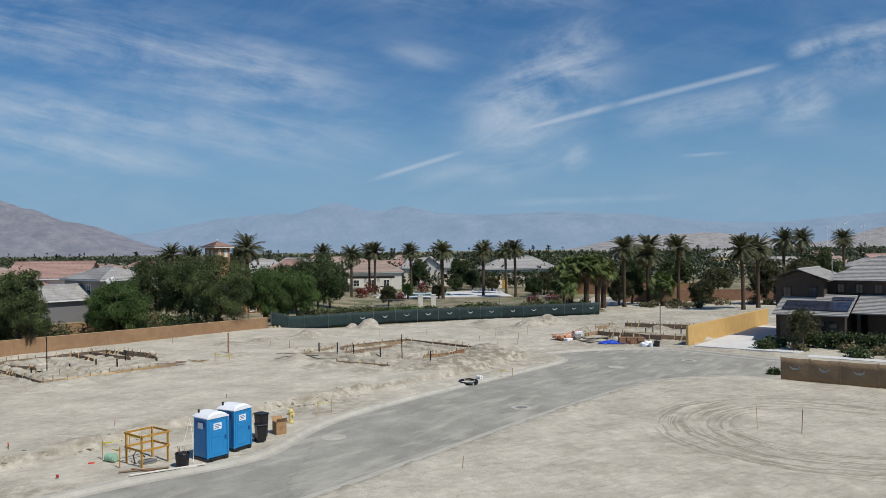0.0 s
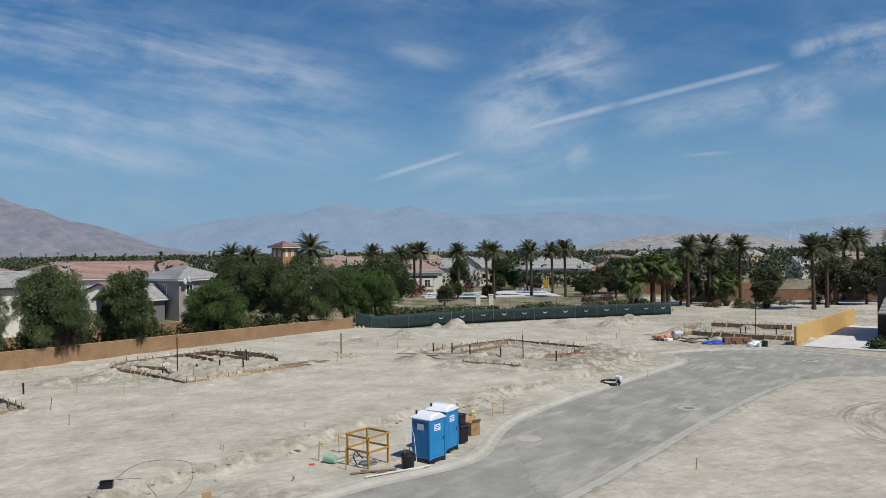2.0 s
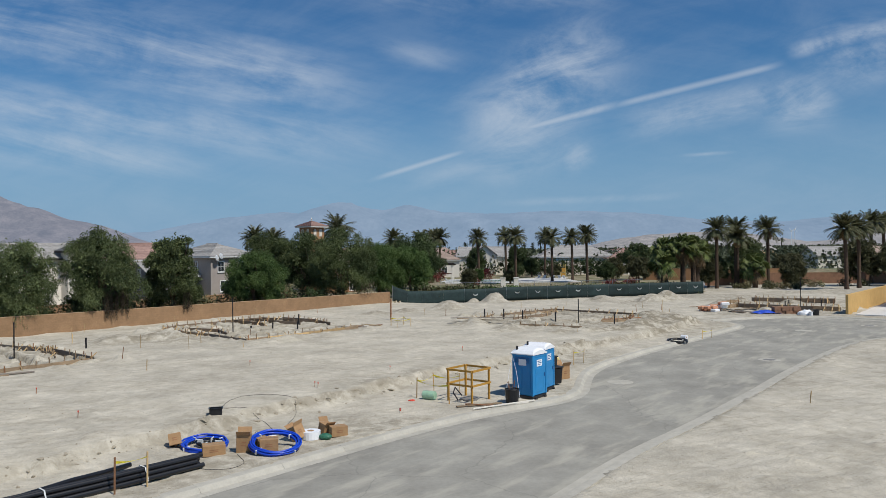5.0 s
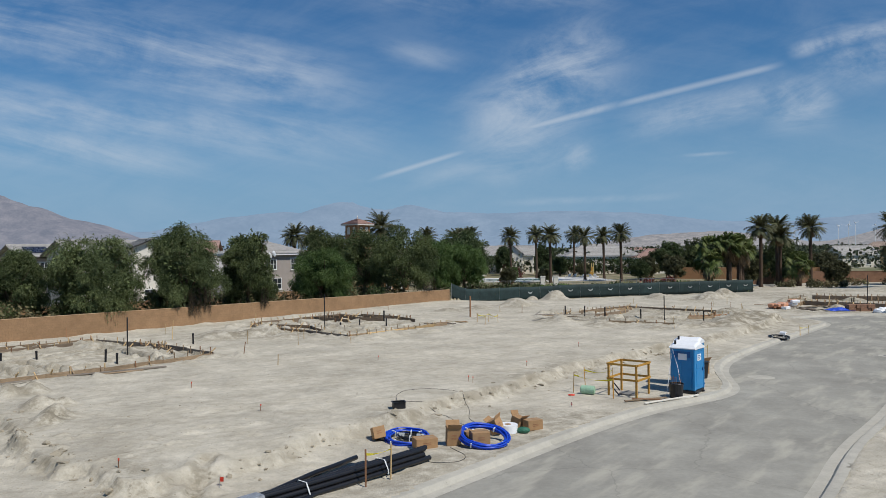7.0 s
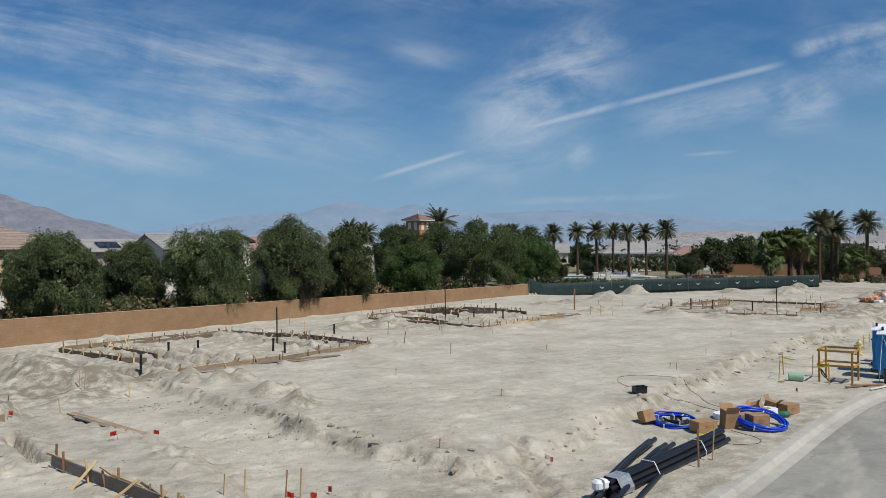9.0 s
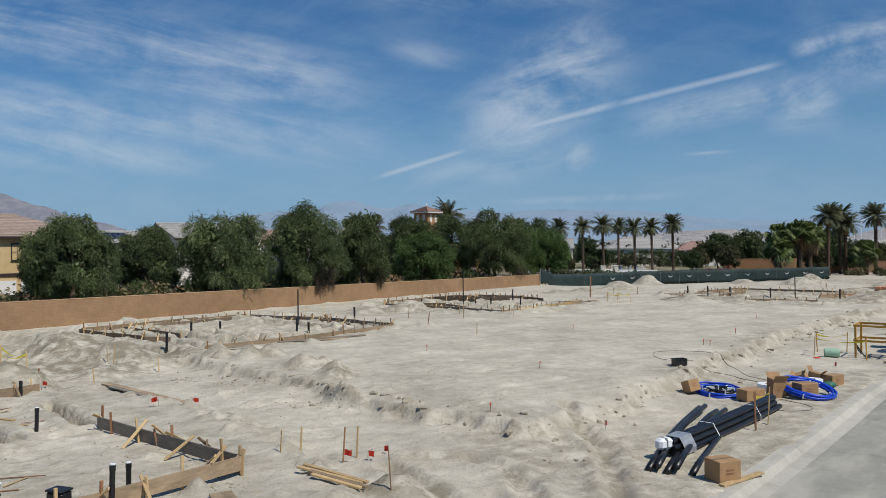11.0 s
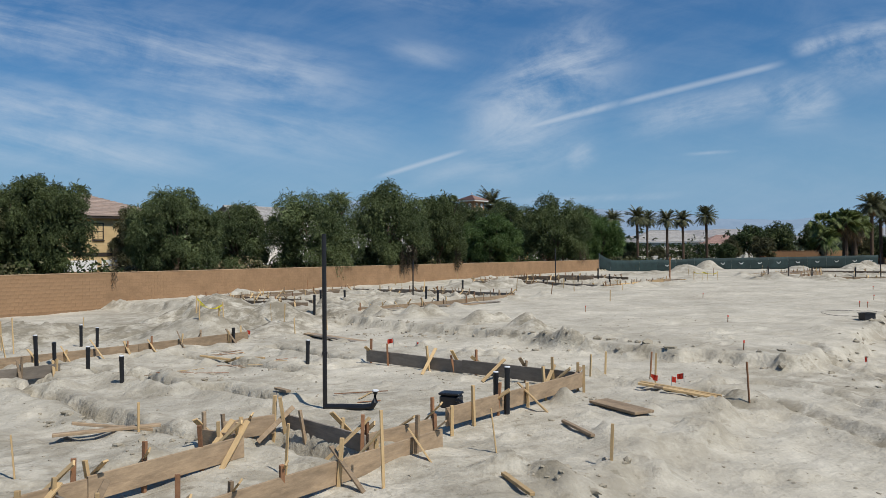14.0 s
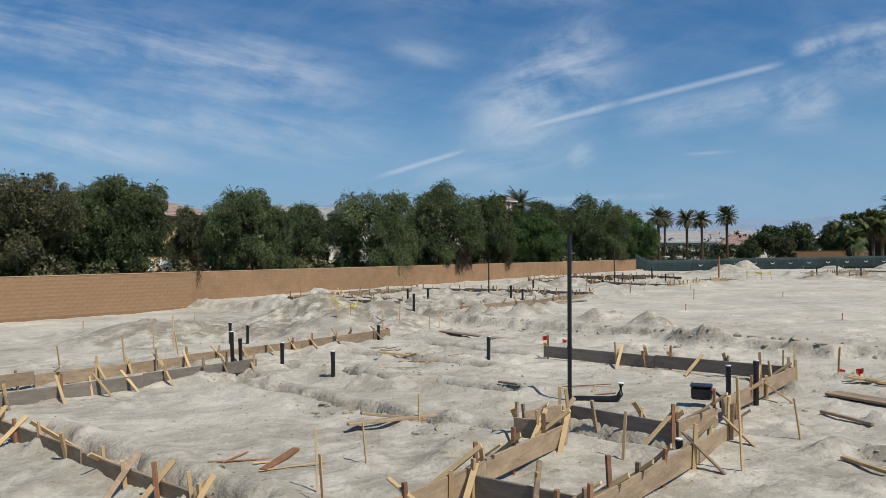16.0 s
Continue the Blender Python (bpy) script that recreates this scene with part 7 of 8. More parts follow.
formwork("footing form of dark boards beside the ochre wall", [
    ([(22.25, 94.6), (29.8, 89.6)], M_GREYWOOD, 0.36), ([(17.2, 86.1), (25.4, 79.7)], M_FORM, 0.3), ([(18.0, 91.5), (20.4, 93.0)], M_FORM, 0.3), ([(15.4, 84.4), (17.2, 86.1)], M_FORM, 0.3), ([(22.3, 94.0), (26.0, 91.4), (30.0, 89.8)], M_DARKFORM, 0.42), ([(17.1, 85.4), (19.4, 83.0), (22.4, 79.4)], M_DARKFORM, 0.4), ([(17.6, 82.2), (20.4, 80.4)], M_DARKFORM, 0.4)], 6, board=0.45, gap=0.7)


def pipe_stub(x, y, h, r=0.055, cap=False, lean=0.0, group="pipe stubs", label="black drain pipe stub standing in the sand"):
    z = ground_z(x, y)
    base = thing("pipe_stub", pose(x, y, z, lean, -lean * 0.6, 0), label, "pipe", group)
    bm = bmesh.new()
    cyl(bm, (0, 0, -0.25), (0, 0, h), r, n=14)
    part("pipe", bm, M_PIPE, base, smooth=False)
    bm = bmesh.new()
    cyl(bm, (0, 0, h - 0.10), (0, 0, h - 0.012), r * 1.12, n=14)
    part("collar", bm, M_PIPE, base)
    if cap:
        bm = bmesh.new()
        cyl(bm, (0, 0, h + 0.001), (0, 0, h + 0.018), r * 1.05, n=14)
        part("cap", bm, M_WHITE, base, "pale tape cap")
    return base


for i, (x, y, h, cap) in enumerate([(-43.5, 21.8, 0.6, True), (-48.86, 21.2, 0.58, True), (-47.29, 19.5, 0.58, True), (-50.14, 21.2, 0.85, True), (-51.24, 26.9, 0.62, True), (-51.9, 27.2, 0.7, True), (-50.2, 22.2, 0.8, False), (-38.87, 15.66, 0.82, True),
                                    (-39.0, 16.7, 0.6, True), (-46.9, 27.2, 0.5, False), (-41.1, 13.0, 0.3, True), (-46.2, 38.4, 0.95, False), (-46.75, 43.6, 1.0, False), (-45.67, 45.3, 0.95, False), (-41.06, 43.8, 0.75, False), (-40.42, 43.8, 0.6, False), (-38.9, 52.0, 0.8, False),
                                    (-30.6, 62.6, 0.9, False), (-29.3, 64.4, 0.9, False), (-27.4, 65.8, 0.9, False), (-27.0, 63.2, 0.7, False), (-32.6, 60.4, 0.8, False), (-9.8, 70.0, 1.0, False), (-8.2, 69.0, 0.9, False), (-5.6, 66.8, 0.8, False), (-1.2, 64.0, 0.8, False),
                                    (-11.5, 70.2, 0.8, False), (22.6, 86.2, 0.7, False), (26.5, 86.0, 0.7, False), (24.0, 88.4, 0.7, False)]):
    pipe_stub(x, y, h, 0.05 if y < 30 else 0.06, cap, (i * 37 % 7 - 3) * 0.6)


def vent_pole(x, y, h, r=0.042, bent=True, mat=None, label="tall black vent pipe standing in the sand", turn=0.0):
    z = ground_z(x, y)
    base = thing("vent_pole", pose(x, y, z, 0.6, 0.5, turn), label, "pole", "tall site pipes")
    bm = bmesh.new()
    cyl(bm, (0, 0, -0.3), (0, 0, h), r, n=12)
    part("pipe", bm, mat or M_PIPE, base)
    bm = bmesh.new()
    cyl(bm, (0, 0, h * 0.31), (0, 0, h * 0.31 + 0.05), r * 1.25, n=12)
    part("coupling", bm, mat or M_PIPE, base)
    if bent:
        bm = bmesh.new()
        tube(bm, [(0, 0, 0.03), (0.25, 0.0, 0.04), (0.75, 0, 0.05), (0.92, 0, 0.08), (0.97, 0, 0.16), (0.98, 0, 0.36)], 0.058, 10)
        part("drain_bend", bm, M_PIPE, base)
        bm = bmesh.new()
        cyl(bm, (0.98, 0, 0.361), (0.98, 0, 0.38), 0.062, n=12)
        part("cap", bm, M_WHITE, base, "pale tape cap")
    return base


vent_pole(-42.2, 16.45, 3.25, 0.042, turn=-12)
vent_pole(-42.0, 49.0, 2.5, turn=-8)
vent_pole(-31.6, 60.9, 2.8, turn=170)
vent_pole(-3.7, 66.4, 2.5, turn=170)
vent_pole(24.1, 85.8, 3.2, bent=False)
vent_pole(-20.0, 70.9, 1.9, 0.07, False, M_RUSTWOOD, "rust-brown timber post standing in the sand")

meter = thing("meter_box", pose(-39.85, 15.75, ground_z(-39.85, 15.75) + 0.12, 0, 0, -20) @ Matrix.Scale(0.68, 4), "black plastic utility box on a bracket", "box")
bm = bmesh.new()
box(bm, -0.27, 0.27, -0.2, 0.2, 0.02, 0.36, bevel=0.05)
part("body", bm, M_BLACK, meter)
bm = bmesh.new()
box(bm, -0.29, 0.29, -0.22, 0.22, 0.362, 0.42, bevel=0.025)
part("lid", bm, M_BLACK, meter)
bm = bmesh.new()
tube(bm, [(0.2, -0.2, 0.25), (0.38, -0.3, 0.27), (0.48, -0.42, 0.2), (0.5, -0.46, -0.1)], 0.035, 8)
part("cable_bend", bm, M_PIPE, meter)

# survey and form stakes standing alone
rng = random.Random(61)
for i, (x, y, h) in enumerate([(-45.76, 12.5, 0.6), (-45.1, 15.0, 0.5), (-43.3, 17.3, 0.5), (-42.1, 12.4, 0.7), (-40.7, 11.55, 0.95), (-39.2, 13.1, 0.62), (-46.25, 11.1, 0.8), (-46.1, 10.7, 0.62), (-35.05, 20.2, 0.75), (-37.7, 12.6, 0.5), (-36.3, 19.8, 0.55), (-36.7, 19.5, 0.5),
                               (-34.0, 17.2, 0.8), (-46.6, 33.5, 0.75), (-44.9, 34.0, 0.6), (-45.2, 28.8, 0.6), (-34.0, 46.0, 0.7), (-31.3, 42.8, 0.6), (-48.5, 31.2, 0.6), (-49.5, 30.9, 0.6), (-47.4, 34.8, 0.8), (-41.5, 55.4, 0.7), (-35.4, 52.2, 0.9),
                               (-32.0, 54.3, 0.7), (-31.8, 51.2, 0.9), (-29.8, 59.4, 0.9), (-28.5, 52.2, 0.4), (-43.3, 59.1, 0.8), (-5.1, 58.9, 0.9), (16.7, 41.1, 1.25), (18.5, 39.9, 1.25), (0.72, 34.4, 0.55), (-52.5, 24.0, 0.7), (-53.6, 22.8, 0.8), (-55.0, 22.0, 0.6), (-54.4, 27.0, 1.0), (-53.2, 25.6, 1.1),
                               (-59.6, 33.0, 0.5), (-56.0, 36.0, 0.5), (-50.0, 57.5, 0.7), (-53.8, 54.0, 0.8), (-44.0, 62.5, 0.7), (-39.0, 69.0, 0.7), (-33.5, 76.0, 0.8), (-28.0, 79.0, 0.7), (-17.0, 75.0, 0.6), (5.4, 80.6, 0.7), (9.5, 88.0, 0.8), (8.0, 83.0, 0.6), (-7.0, 82.5, 0.6), (-2.0, 84.0, 0.6), (3.5, 75.5, 0.7), (5.0, 72.0, 0.6), (7.4, 78.0, 0.6), (-15.0, 74.0, 0.7)]):
    z = ground_z(x, y)
    base = thing("survey_stake", pose(x, y, z), "thin pine stake driven into the sand", "stake", "loose stakes")
    t = Vector((rng.gauss(0, 0.05), rng.gauss(0, 0.05), h))
    stick("shaft", base, (0, 0, -0.2), t, 0.045, 0.02, rng.choice([M_PINE, M_PINE, M_PINE, M_RUSTWOOD]), rng.uniform(0, 1.5))
# small red-topped grade pegs
for i, (x, y) in enumerate([(-31.7, 23.5), (-21.2, 37.1), (-18.0, 41.7), (-21.0, 36.8), (-33.8, 36.2), (-26.0, 44.0), (-14.0, 49.0), (-29.4, 31.0)]):
    z = ground_z(x, y)
    base = thing("grade_peg", pose(x, y, z), "short wooden peg with red paint on top", "peg", "grade pegs")
    stick("shaft", base, (0, 0, -0.1), (0.02, 0, 0.20), 0.035, 0.02, M_RUSTWOOD)
    bm = bmesh.new()
    box(bm, -0.02, 0.02, -0.012, 0.012, 0.201, 0.27, pose(0.02, 0, 0))
    part("painted_top", bm, M_RED, base, "red painted top")


def flag(x, y, h, turn, dark=False):
    z = ground_z(x, y)
    base = thing("marker_flag", pose(x, y, z, 0, 4, turn), "small red marker flag in the sand", "flag", "marker flags")
    bm = bmesh.new()
    cyl(bm, (0, 0, -0.1), (0, 0, h), 0.02 if dark else 0.008, n=6)
    part("staff", bm, M_RUSTWOOD if dark else M_STEEL, base)
    bm = bmesh.new()
    n = 5
    rows = []
    for k in range(n + 1):
        rows.append([bm.verts.new((0.02 + 0.17 * k / n, 0.03 * math.sin(k * 1.4), (0.18 if dark else h - 0.14) + v - 0.03 * k / n)) for v in (0, 0.13)])
    for a, b in zip(rows[:-1], rows[1:]):
        bm.faces.new((a[0], b[0], b[1], a[1]))
    bmesh.ops.solidify(bm, geom=bm.faces[:], thickness=0.003)
    part("cloth", bm, M_RED, base)


for x, y, h, t, dk in [(-35.3, 19.7, 0.82, 10, True), (-34.75, 19.9, 0.25, 40, False), (-41.5, 24.9, 0.3, 200, False), (-40.9, 26.1, 0.3, 30, False), (-46.75, 28.2, 0.3, 60, False), (-34.3, 20.4, 0.22, 120, False), (-28.6, 22.9, 0.3, 70, False), (-12.4, 34.2, 0.2, 20, False), (-17.0, 33.4, 0.2, 80, False)]:
    flag(x, y, h, t, dk)

# loose timber on the ground
for i, (x0, y0, x1, y1, w, mat) in enumerate([(-44.8, 28.7, -41.2, 26.3, 0.28, M_FORM), (-44.4, 28.2, -42.6, 27, 0.2, M_GREYWOOD), (-46.3, 14.5, -44.8, 15.2, 0.13, M_FORM), (-46.1, 14.75, -45, 15.35, 0.08, M_FORM), (-39.21, 11.9, -38.93, 11.1, 0.07, M_PINE), (-37.13, 16.33, -36.57, 15.2, 0.42, M_FORM),
                                              (-47.2, 12.2, -46.95, 13.3, 0.12, M_RUSTWOOD), (-37.98, 15.01, -37.7, 13.87, 0.07, M_FORM), (-43.46, 18.03, -43.09, 17.46, 0.1, M_FORM), (-45.8, 23.8, -45, 23.4, 0.12, M_PINE), (-46.2, 23, -45.4, 22.2, 0.1, M_PINE), (-46.5, 22.6, -45.6, 22.4, 0.1, M_PINE), (-35.9, 18.13, -34.49, 17.37, 0.1, M_PINE),
                                              (-36, 17.94, -34.58, 17.37, 0.1, M_PINE), (-35.72, 17.75, -34.49, 17.18, 0.1, M_FORM), (-35.62, 17.46, -34.58, 16.99, 0.1, M_PINE), (-52.5, 12.6, -51.2, 12.2, 0.14, M_FORM), (-51.8, 12.1, -50.8, 11.9, 0.14, M_RUSTWOOD), (-41.2, 39.8, -37.2, 42.4, 0.3, M_GREYWOOD), (-40, 40.1, -38, 41.4, 0.2, M_FORM),
                                              (-43.6, 37, -42, 38, 0.22, M_GREYWOOD), (-14.6, 66.6, -9.2, 66, 0.3, M_GREYWOOD), (-14, 67, -11, 66.4, 0.2, M_FORM), (-13.9, 33.6, -11.1, 35.3, 0.09, M_OFFWHITE), (-13.6, 33.9, -11.4, 35.1, 0.09, M_OFFWHITE), (-14.6, 34.2, -12.6, 34.9, 0.12, M_FORM), (-14.2, 34.6, -13, 34.3, 0.1, M_RUSTWOOD),
                                              (-27.2, 18, -26, 18.9, 0.14, M_PINE), (15.4, 82, 18, 80.6, 0.3, M_FORM), (14.6, 80.6, 16.4, 78.8, 0.3, M_GREYWOOD), (14.8, 84.8, 15.6, 79.6, 0.3, M_GREYWOOD), (14.1, 80.7, 15.2, 78.6, 0.4, M_DARKFORM), (18.8, 85.2, 21.4, 84.2, 0.35, M_FORM), (19.2, 86.4, 22.8, 84.8, 0.3, M_DARKFORM), (20.6, 88.2, 23.6, 86.6, 0.25, M_FORM), (13.2, 84.0, 14.6, 82.4, 0.3, M_DARKFORM), (23.4, 82.6, 25.6, 81.2, 0.3, M_GREYWOOD), (12.0, 86.6, 14.4, 86.0, 0.25, M_FORM), (18, 84.4, 20, 83, 0.3, M_FORM), (-23.4, 64.4, -20.4, 66.4, 0.12, M_RUSTWOOD), (-23, 65.4, -20.8, 65.2, 0.12, M_FORM), (-22.2, 66.4, -20.4, 65, 0.12, M_PINE), (-24, 63.6, -21.4, 63.2, 0.12, M_GREYWOOD)]):
    za, zb = max(ground_z(x0, y0), -0.105) + 0.036 + 0.02 * (i % 3), max(ground_z(x1, y1), -0.105) + 0.036 + 0.02 * (i % 3)
    lift = max(0.0, max(ground_z(x0 + (x1 - x0) * q, y0 + (y1 - y0) * q) + 0.036 - za - (zb - za) * q for q in (0.2, 0.4, 0.6, 0.8)))
    za, zb = za + lift, zb + lift
    d = Vector((x1 - x0, y1 - y0, zb - za))
    m = Matrix.Translation((x0, y0, za)) @ d.to_track_quat("X", "Z").to_matrix().to_4x4()
    bm = bmesh.new()
    box(bm, 0, d.length, -w / 2, w / 2, -0.035, 0.012, bevel=0.005)
    ob = link("plank", bm, mat)
    ob.matrix_basis = m
    tagged(ob, "loose sandy timber plank lying on the ground" if mat != M_OFFWHITE else "long white-painted batten lying by the kerb", "plank", "loose timber")


# split laths scattered on the near lot
rng = random.Random(88)
for i, (cx_, cy_, n_) in enumerate([(-46.2, 24.9, 5), (-45.3, 22.2, 9), (-46.5, 21.1, 4), (-44.0, 23.4, 2), (-41.6, 17.6, 3), (-47.6, 12.6, 4)]):
    for _ in range(n_):
        x, y, a, ln = cx_ + rng.gauss(0, 0.35), cy_ + rng.gauss(0, 0.3), rng.gauss(0.2, 0.5), rng.uniform(0.35, 1.1)
        ob = link("lath", None or (lambda b: (box(b, -ln / 2, ln / 2, -0.02, 0.02, 0, 0.014, bevel=0.003), b)[1])(bmesh.new()), rng.choice([M_PINE, M_FORM, M_RUSTWOOD]))
        ob.matrix_basis = pose(x, y, ground_z(x, y) + 0.012, rng.uniform(-4, 4), rng.uniform(-5, 5), math.degrees(a))
        tagged(ob, "thin split wooden lath lying on the sand", "lath", "scattered laths")


# portable toilets
def toilet(x, y, turn, label):
    base = thing("portable_toilet", pose(x, y, ground_z(x, y) + 0.02, 0, 0, turn), label, "toilet", "portable toilets")
    w, h = 0.56, 2.0
    bm = bmesh.new()
    box(bm, -w - 0.03, w + 0.03, -w - 0.03, w + 0.03, 0.0, 0.14, bevel=0.02)
    for sx in (-0.4, 0.4):
        box(bm, sx - 0.08, sx + 0.08, -w - 0.1, w + 0.1, -0.03, 0.06, bevel=0.01)
    part("skid_base", bm, M_BLACK, base)
    bm = bmesh.new()
    box(bm, -w, w, -w + 0.06, w, 0.14, h, bevel=0.03)
    part("cabin", bm, M_BLUE, base)
    for sx in (-1, 1):
        for k, (a, b) in enumerate(((-0.42, -0.02), (0.06, 0.46))):
            bm = bmesh.new()
            box(bm, -0.008, 0.008, a, b, 0.3, 1.5, pose(sx * (w + 0.006), 0, 0), bevel=0.006)
            part("side_panel", bm, M_BLUE, base)
        bm = bmesh.new()
        for k in range(6):
            box(bm, -0.012, 0.012, -0.38, 0.38, 1.62 + 0.045 * k, 1.645 + 0.045 * k, pose(sx * (w + 0.004), 0, 0))
        part("louvre", bm, M_BLUEDARK, base)
    bm = bmesh.new()
    for sx in (-1, 1):
        box(bm, sx * w - 0.05, sx * w + 0.05, -w - 0.035, -w + 0.075, 0.14, h + 0.02, bevel=0.015)
    box(bm, -w + 0.052, w - 0.052, -w - 0.03, -w + 0.07, h - 0.13, h + 0.02, bevel=0.01)
    part("door_frame", bm, M_BLUE, base)
    bm = bmesh.new()
    box(bm, -0.49, 0.49, -w - 0.02, -w + 0.05, 0.17, h - 0.14, bevel=0.01)
    box(bm, -0.36, 0.30, -w - 0.034, -w - 0.021, 0.3, 1.05, bevel=0.012)
    box(bm, -0.36, 0.10, -w - 0.034, -w - 0.021, 1.12, 1.36, bevel=0.012)
    door = part("door", bm, M_BLUE, base)
    bm = bmesh.new()
    box(bm, 0.36, 0.45, -w - 0.06, -w - 0.022, 0.95, 1.12, bevel=0.012)
    part("latch", bm, M_BLUEDARK, door)
    bm = bmesh.new()
    box(bm, -0.25, 0.2, -w - 0.03, -w - 0.022, 1.45, 1.75)
    sign = part("sign", bm, M_WHITE, door, "white rectangular sign")
    bm = bmesh.new()
    for k, (a, b) in enumerate(((-0.2, 0.1), (-0.15, 0.15), (-0.2, 0.05))):
        box(bm, a, b, -w - 0.034, -w - 0.0305, 1.66 - 0.075 * k, 1.69 - 0.075 * k)
    part("print_bar", bm, M_BLUEDARK, sign)
    bm = bmesh.new()
    box(bm, -0.012, 0.0, -0.22, 0.18, 1.5, 1.78, pose(-w - 0.012, 0, 0))
    part("side_sign", bm, M_WHITE, base, "white sign on the side")
    # domed roof
    bm = bmesh.new()
    n = 8
    rows = []
    for j, yy in enumerate((-w - 0.06, -w + 0.05, w - 0.1, w + 0.04)):
        rows.append([bm.verts.new(((-w - 0.05) + (2 * w + 0.1) * k / n, yy, h + 0.03 + (0.24 if j in (1, 2) else 0.15) * math.sin(math.pi * k / n) ** 0.7)) for k in range(n + 1)])
    for a, b in zip(rows[:-1], rows[1:]):
        for k in range(n):
            bm.faces.new((a[k], a[k + 1], b[k + 1], b[k]))
    low = [[bm.verts.new((v.co.x, v.co.y, h - 0.01)) for v in r] for r in (rows[0], rows[-1])]
    for k in range(n):
        bm.faces.new((low[0][k], low[0][k + 1], rows[0][k + 1], rows[0][k]))
        bm.faces.new((rows[-1][k], rows[-1][k + 1], low[1][k + 1], low[1][k]))
    for k in (0, n):
        ring_ = [low[0][k]] + [r[k] for r in rows] + [low[1][k]]
        bm.faces.new(ring_)
    bmesh.ops.recalc_face_normals(bm, faces=bm.faces[:])
    part("roof", bm, M_WHITE, base, "white domed roof")
    bm = bmesh.new()
    cyl(bm, (-0.38, 0.38, h + 0.02), (-0.38, 0.38, h + 0.34), 0.05, n=10)
    part("vent_stack", bm, M_BLACK, base)
    return base


toilet(-11.2, 36.55, LOT, "blue portable toilet with a white domed roof by the kerb")
toilet(-10.55, 38.3, LOT + 8, "blue portable toilet beside another at the kerb")
rope = thing("tie_rope", pose(-11.85, 35.95, 0), "white tie cord slung over the toilet side", "rope")
bm = bmesh.new()
tube(bm, [(-0.55, -0.35, -0.08), (-0.32, -0.1, 1.1), (-0.16, 0.06, 1.9), (0.02, -0.12, 1.1), (0.14, -0.38, -0.06)], 0.012, 6)
part("cord", bm, M_WHITE, rope)


def wheelie(x, y, turn, h=1.0, mat=None, label="black plastic wheeled bin behind the toilets"):
    base = thing("wheelie_bin", pose(x, y, ground_z(x, y), 0, 0, turn), label, "bin", "bins")
    bm = bmesh.new()
    vs = box(bm, -0.26, 0.26, -0.3, 0.3, 0.06, h, bevel=0.03)
    for v in vs:
        s = 0.8 + 0.2 * v.co.z / h
        v.co.x, v.co.y = v.co.x * s, v.co.y * s
    part("body", bm, M_BLACK, base)
    bm = bmesh.new()
    box(bm, -0.29, 0.29, -0.34, 0.34, h + 0.002, h + 0.07, bevel=0.025)
    part("lid", bm, M_BLACK, base)
    for sx in (-0.24, 0.24):
        bm = bmesh.new()
        cyl(bm, (sx - 0.03, 0.24, 0.09), (sx + 0.03, 0.24, 0.09), 0.1, n=12)
        part("wheel", bm, M_BLACK, base)


wheelie(-9.55, 39.6, 30, 0.85)
wheelie(-9.7, 40.4, 50, 1.25, label="tall dark grey wheeled bin behind the toilets")


def bucket(x, y, r, h, label, mat=None):
    base = thing("bucket", pose(x, y, ground_z(x, y)), label, "bucket", "buckets")
    bm = bmesh.new()
    cyl(bm, (0, 0, 0), (0, 0, h), r * 0.86, r, 16, caps=False)
    cyl(bm, (0, 0, 0.02), (0, 0, h), r * 0.83, r * 0.96, 16, caps=False)
    cyl(bm, (0, 0, 0.01), (0, 0, 0.03), r * 0.85, n=16)
    part("body", bm, mat or M_BLACK, base)
    bm = bmesh.new()
    tube(bm, [(r * math.cos(k * math.pi / 8), r * math.sin(k * math.pi / 8), h) for k in range(16)], 0.018, 6, True)
    part("rim", bm, mat or M_BLACK, base)
    return base


tub = bucket(-12.1, 35.2, 0.32, 0.62, "black round tub full of rubbish beside the toilet")
for k in range(5):
    a = k * 1.3
    bm = bmesh.new()
    cyl(bm, (0.1 * math.cos(a), 0.1 * math.sin(a), 0.3), (0.22 * math.cos(a), 0.22 * math.sin(a), 0.8 + 0.06 * k), 0.014, n=5)
    part("stick", bm, M_RUSTWOOD, tub)
bm = bmesh.new()
bmesh.ops.create_icosphere(bm, subdivisions=2, radius=0.2, matrix=pose(0, 0, 0.56) @ Matrix.Diagonal((1.2, 1.0, 0.45, 1)))
part("rubbish", bm, M_BLACK, tub)

# timber guard cage, painted yellow
cage = thing("guard_cage", pose(-14.0, 35.95, ground_z(-14.0, 35.95), 0, 0, LOT), "open yellow painted timber guard frame", "frame")
g, hh = 0.66, 1.46
for sx in (-g, g):
    for sy in (-g, g):
        bm = bmesh.new()
        box(bm, sx - 0.035, sx + 0.045, sy - 0.035, sy + 0.045, -0.05, hh, bevel=0.004)
        part("post", bm, M_YPAINT, cage)
for z in (0.72, hh - 0.09):
    for s in (-1, 1):
        bm = bmesh.new()
        box(bm, -g - 0.04, g + 0.04, s * (g + 0.048) - 0.02 * (s < 0) * 0 - 0.0, s * (g + 0.048) + 0.036 * s, z, z + 0.09) if s > 0 else box(bm, -g - 0.04, g + 0.04, -(g + 0.084), -(g + 0.048), z, z + 0.09)
        part("rail", bm, M_YPAINT, cage)
        bm = bmesh.new()
        a, b = (g + 0.048, g + 0.084) if s > 0 else (-(g + 0.084), -(g + 0.048))
        box(bm, a, b, -g - 0.04, g + 0.04, z + 0.001, z + 0.091)
        part("rail", bm, M_YPAINT, cage)
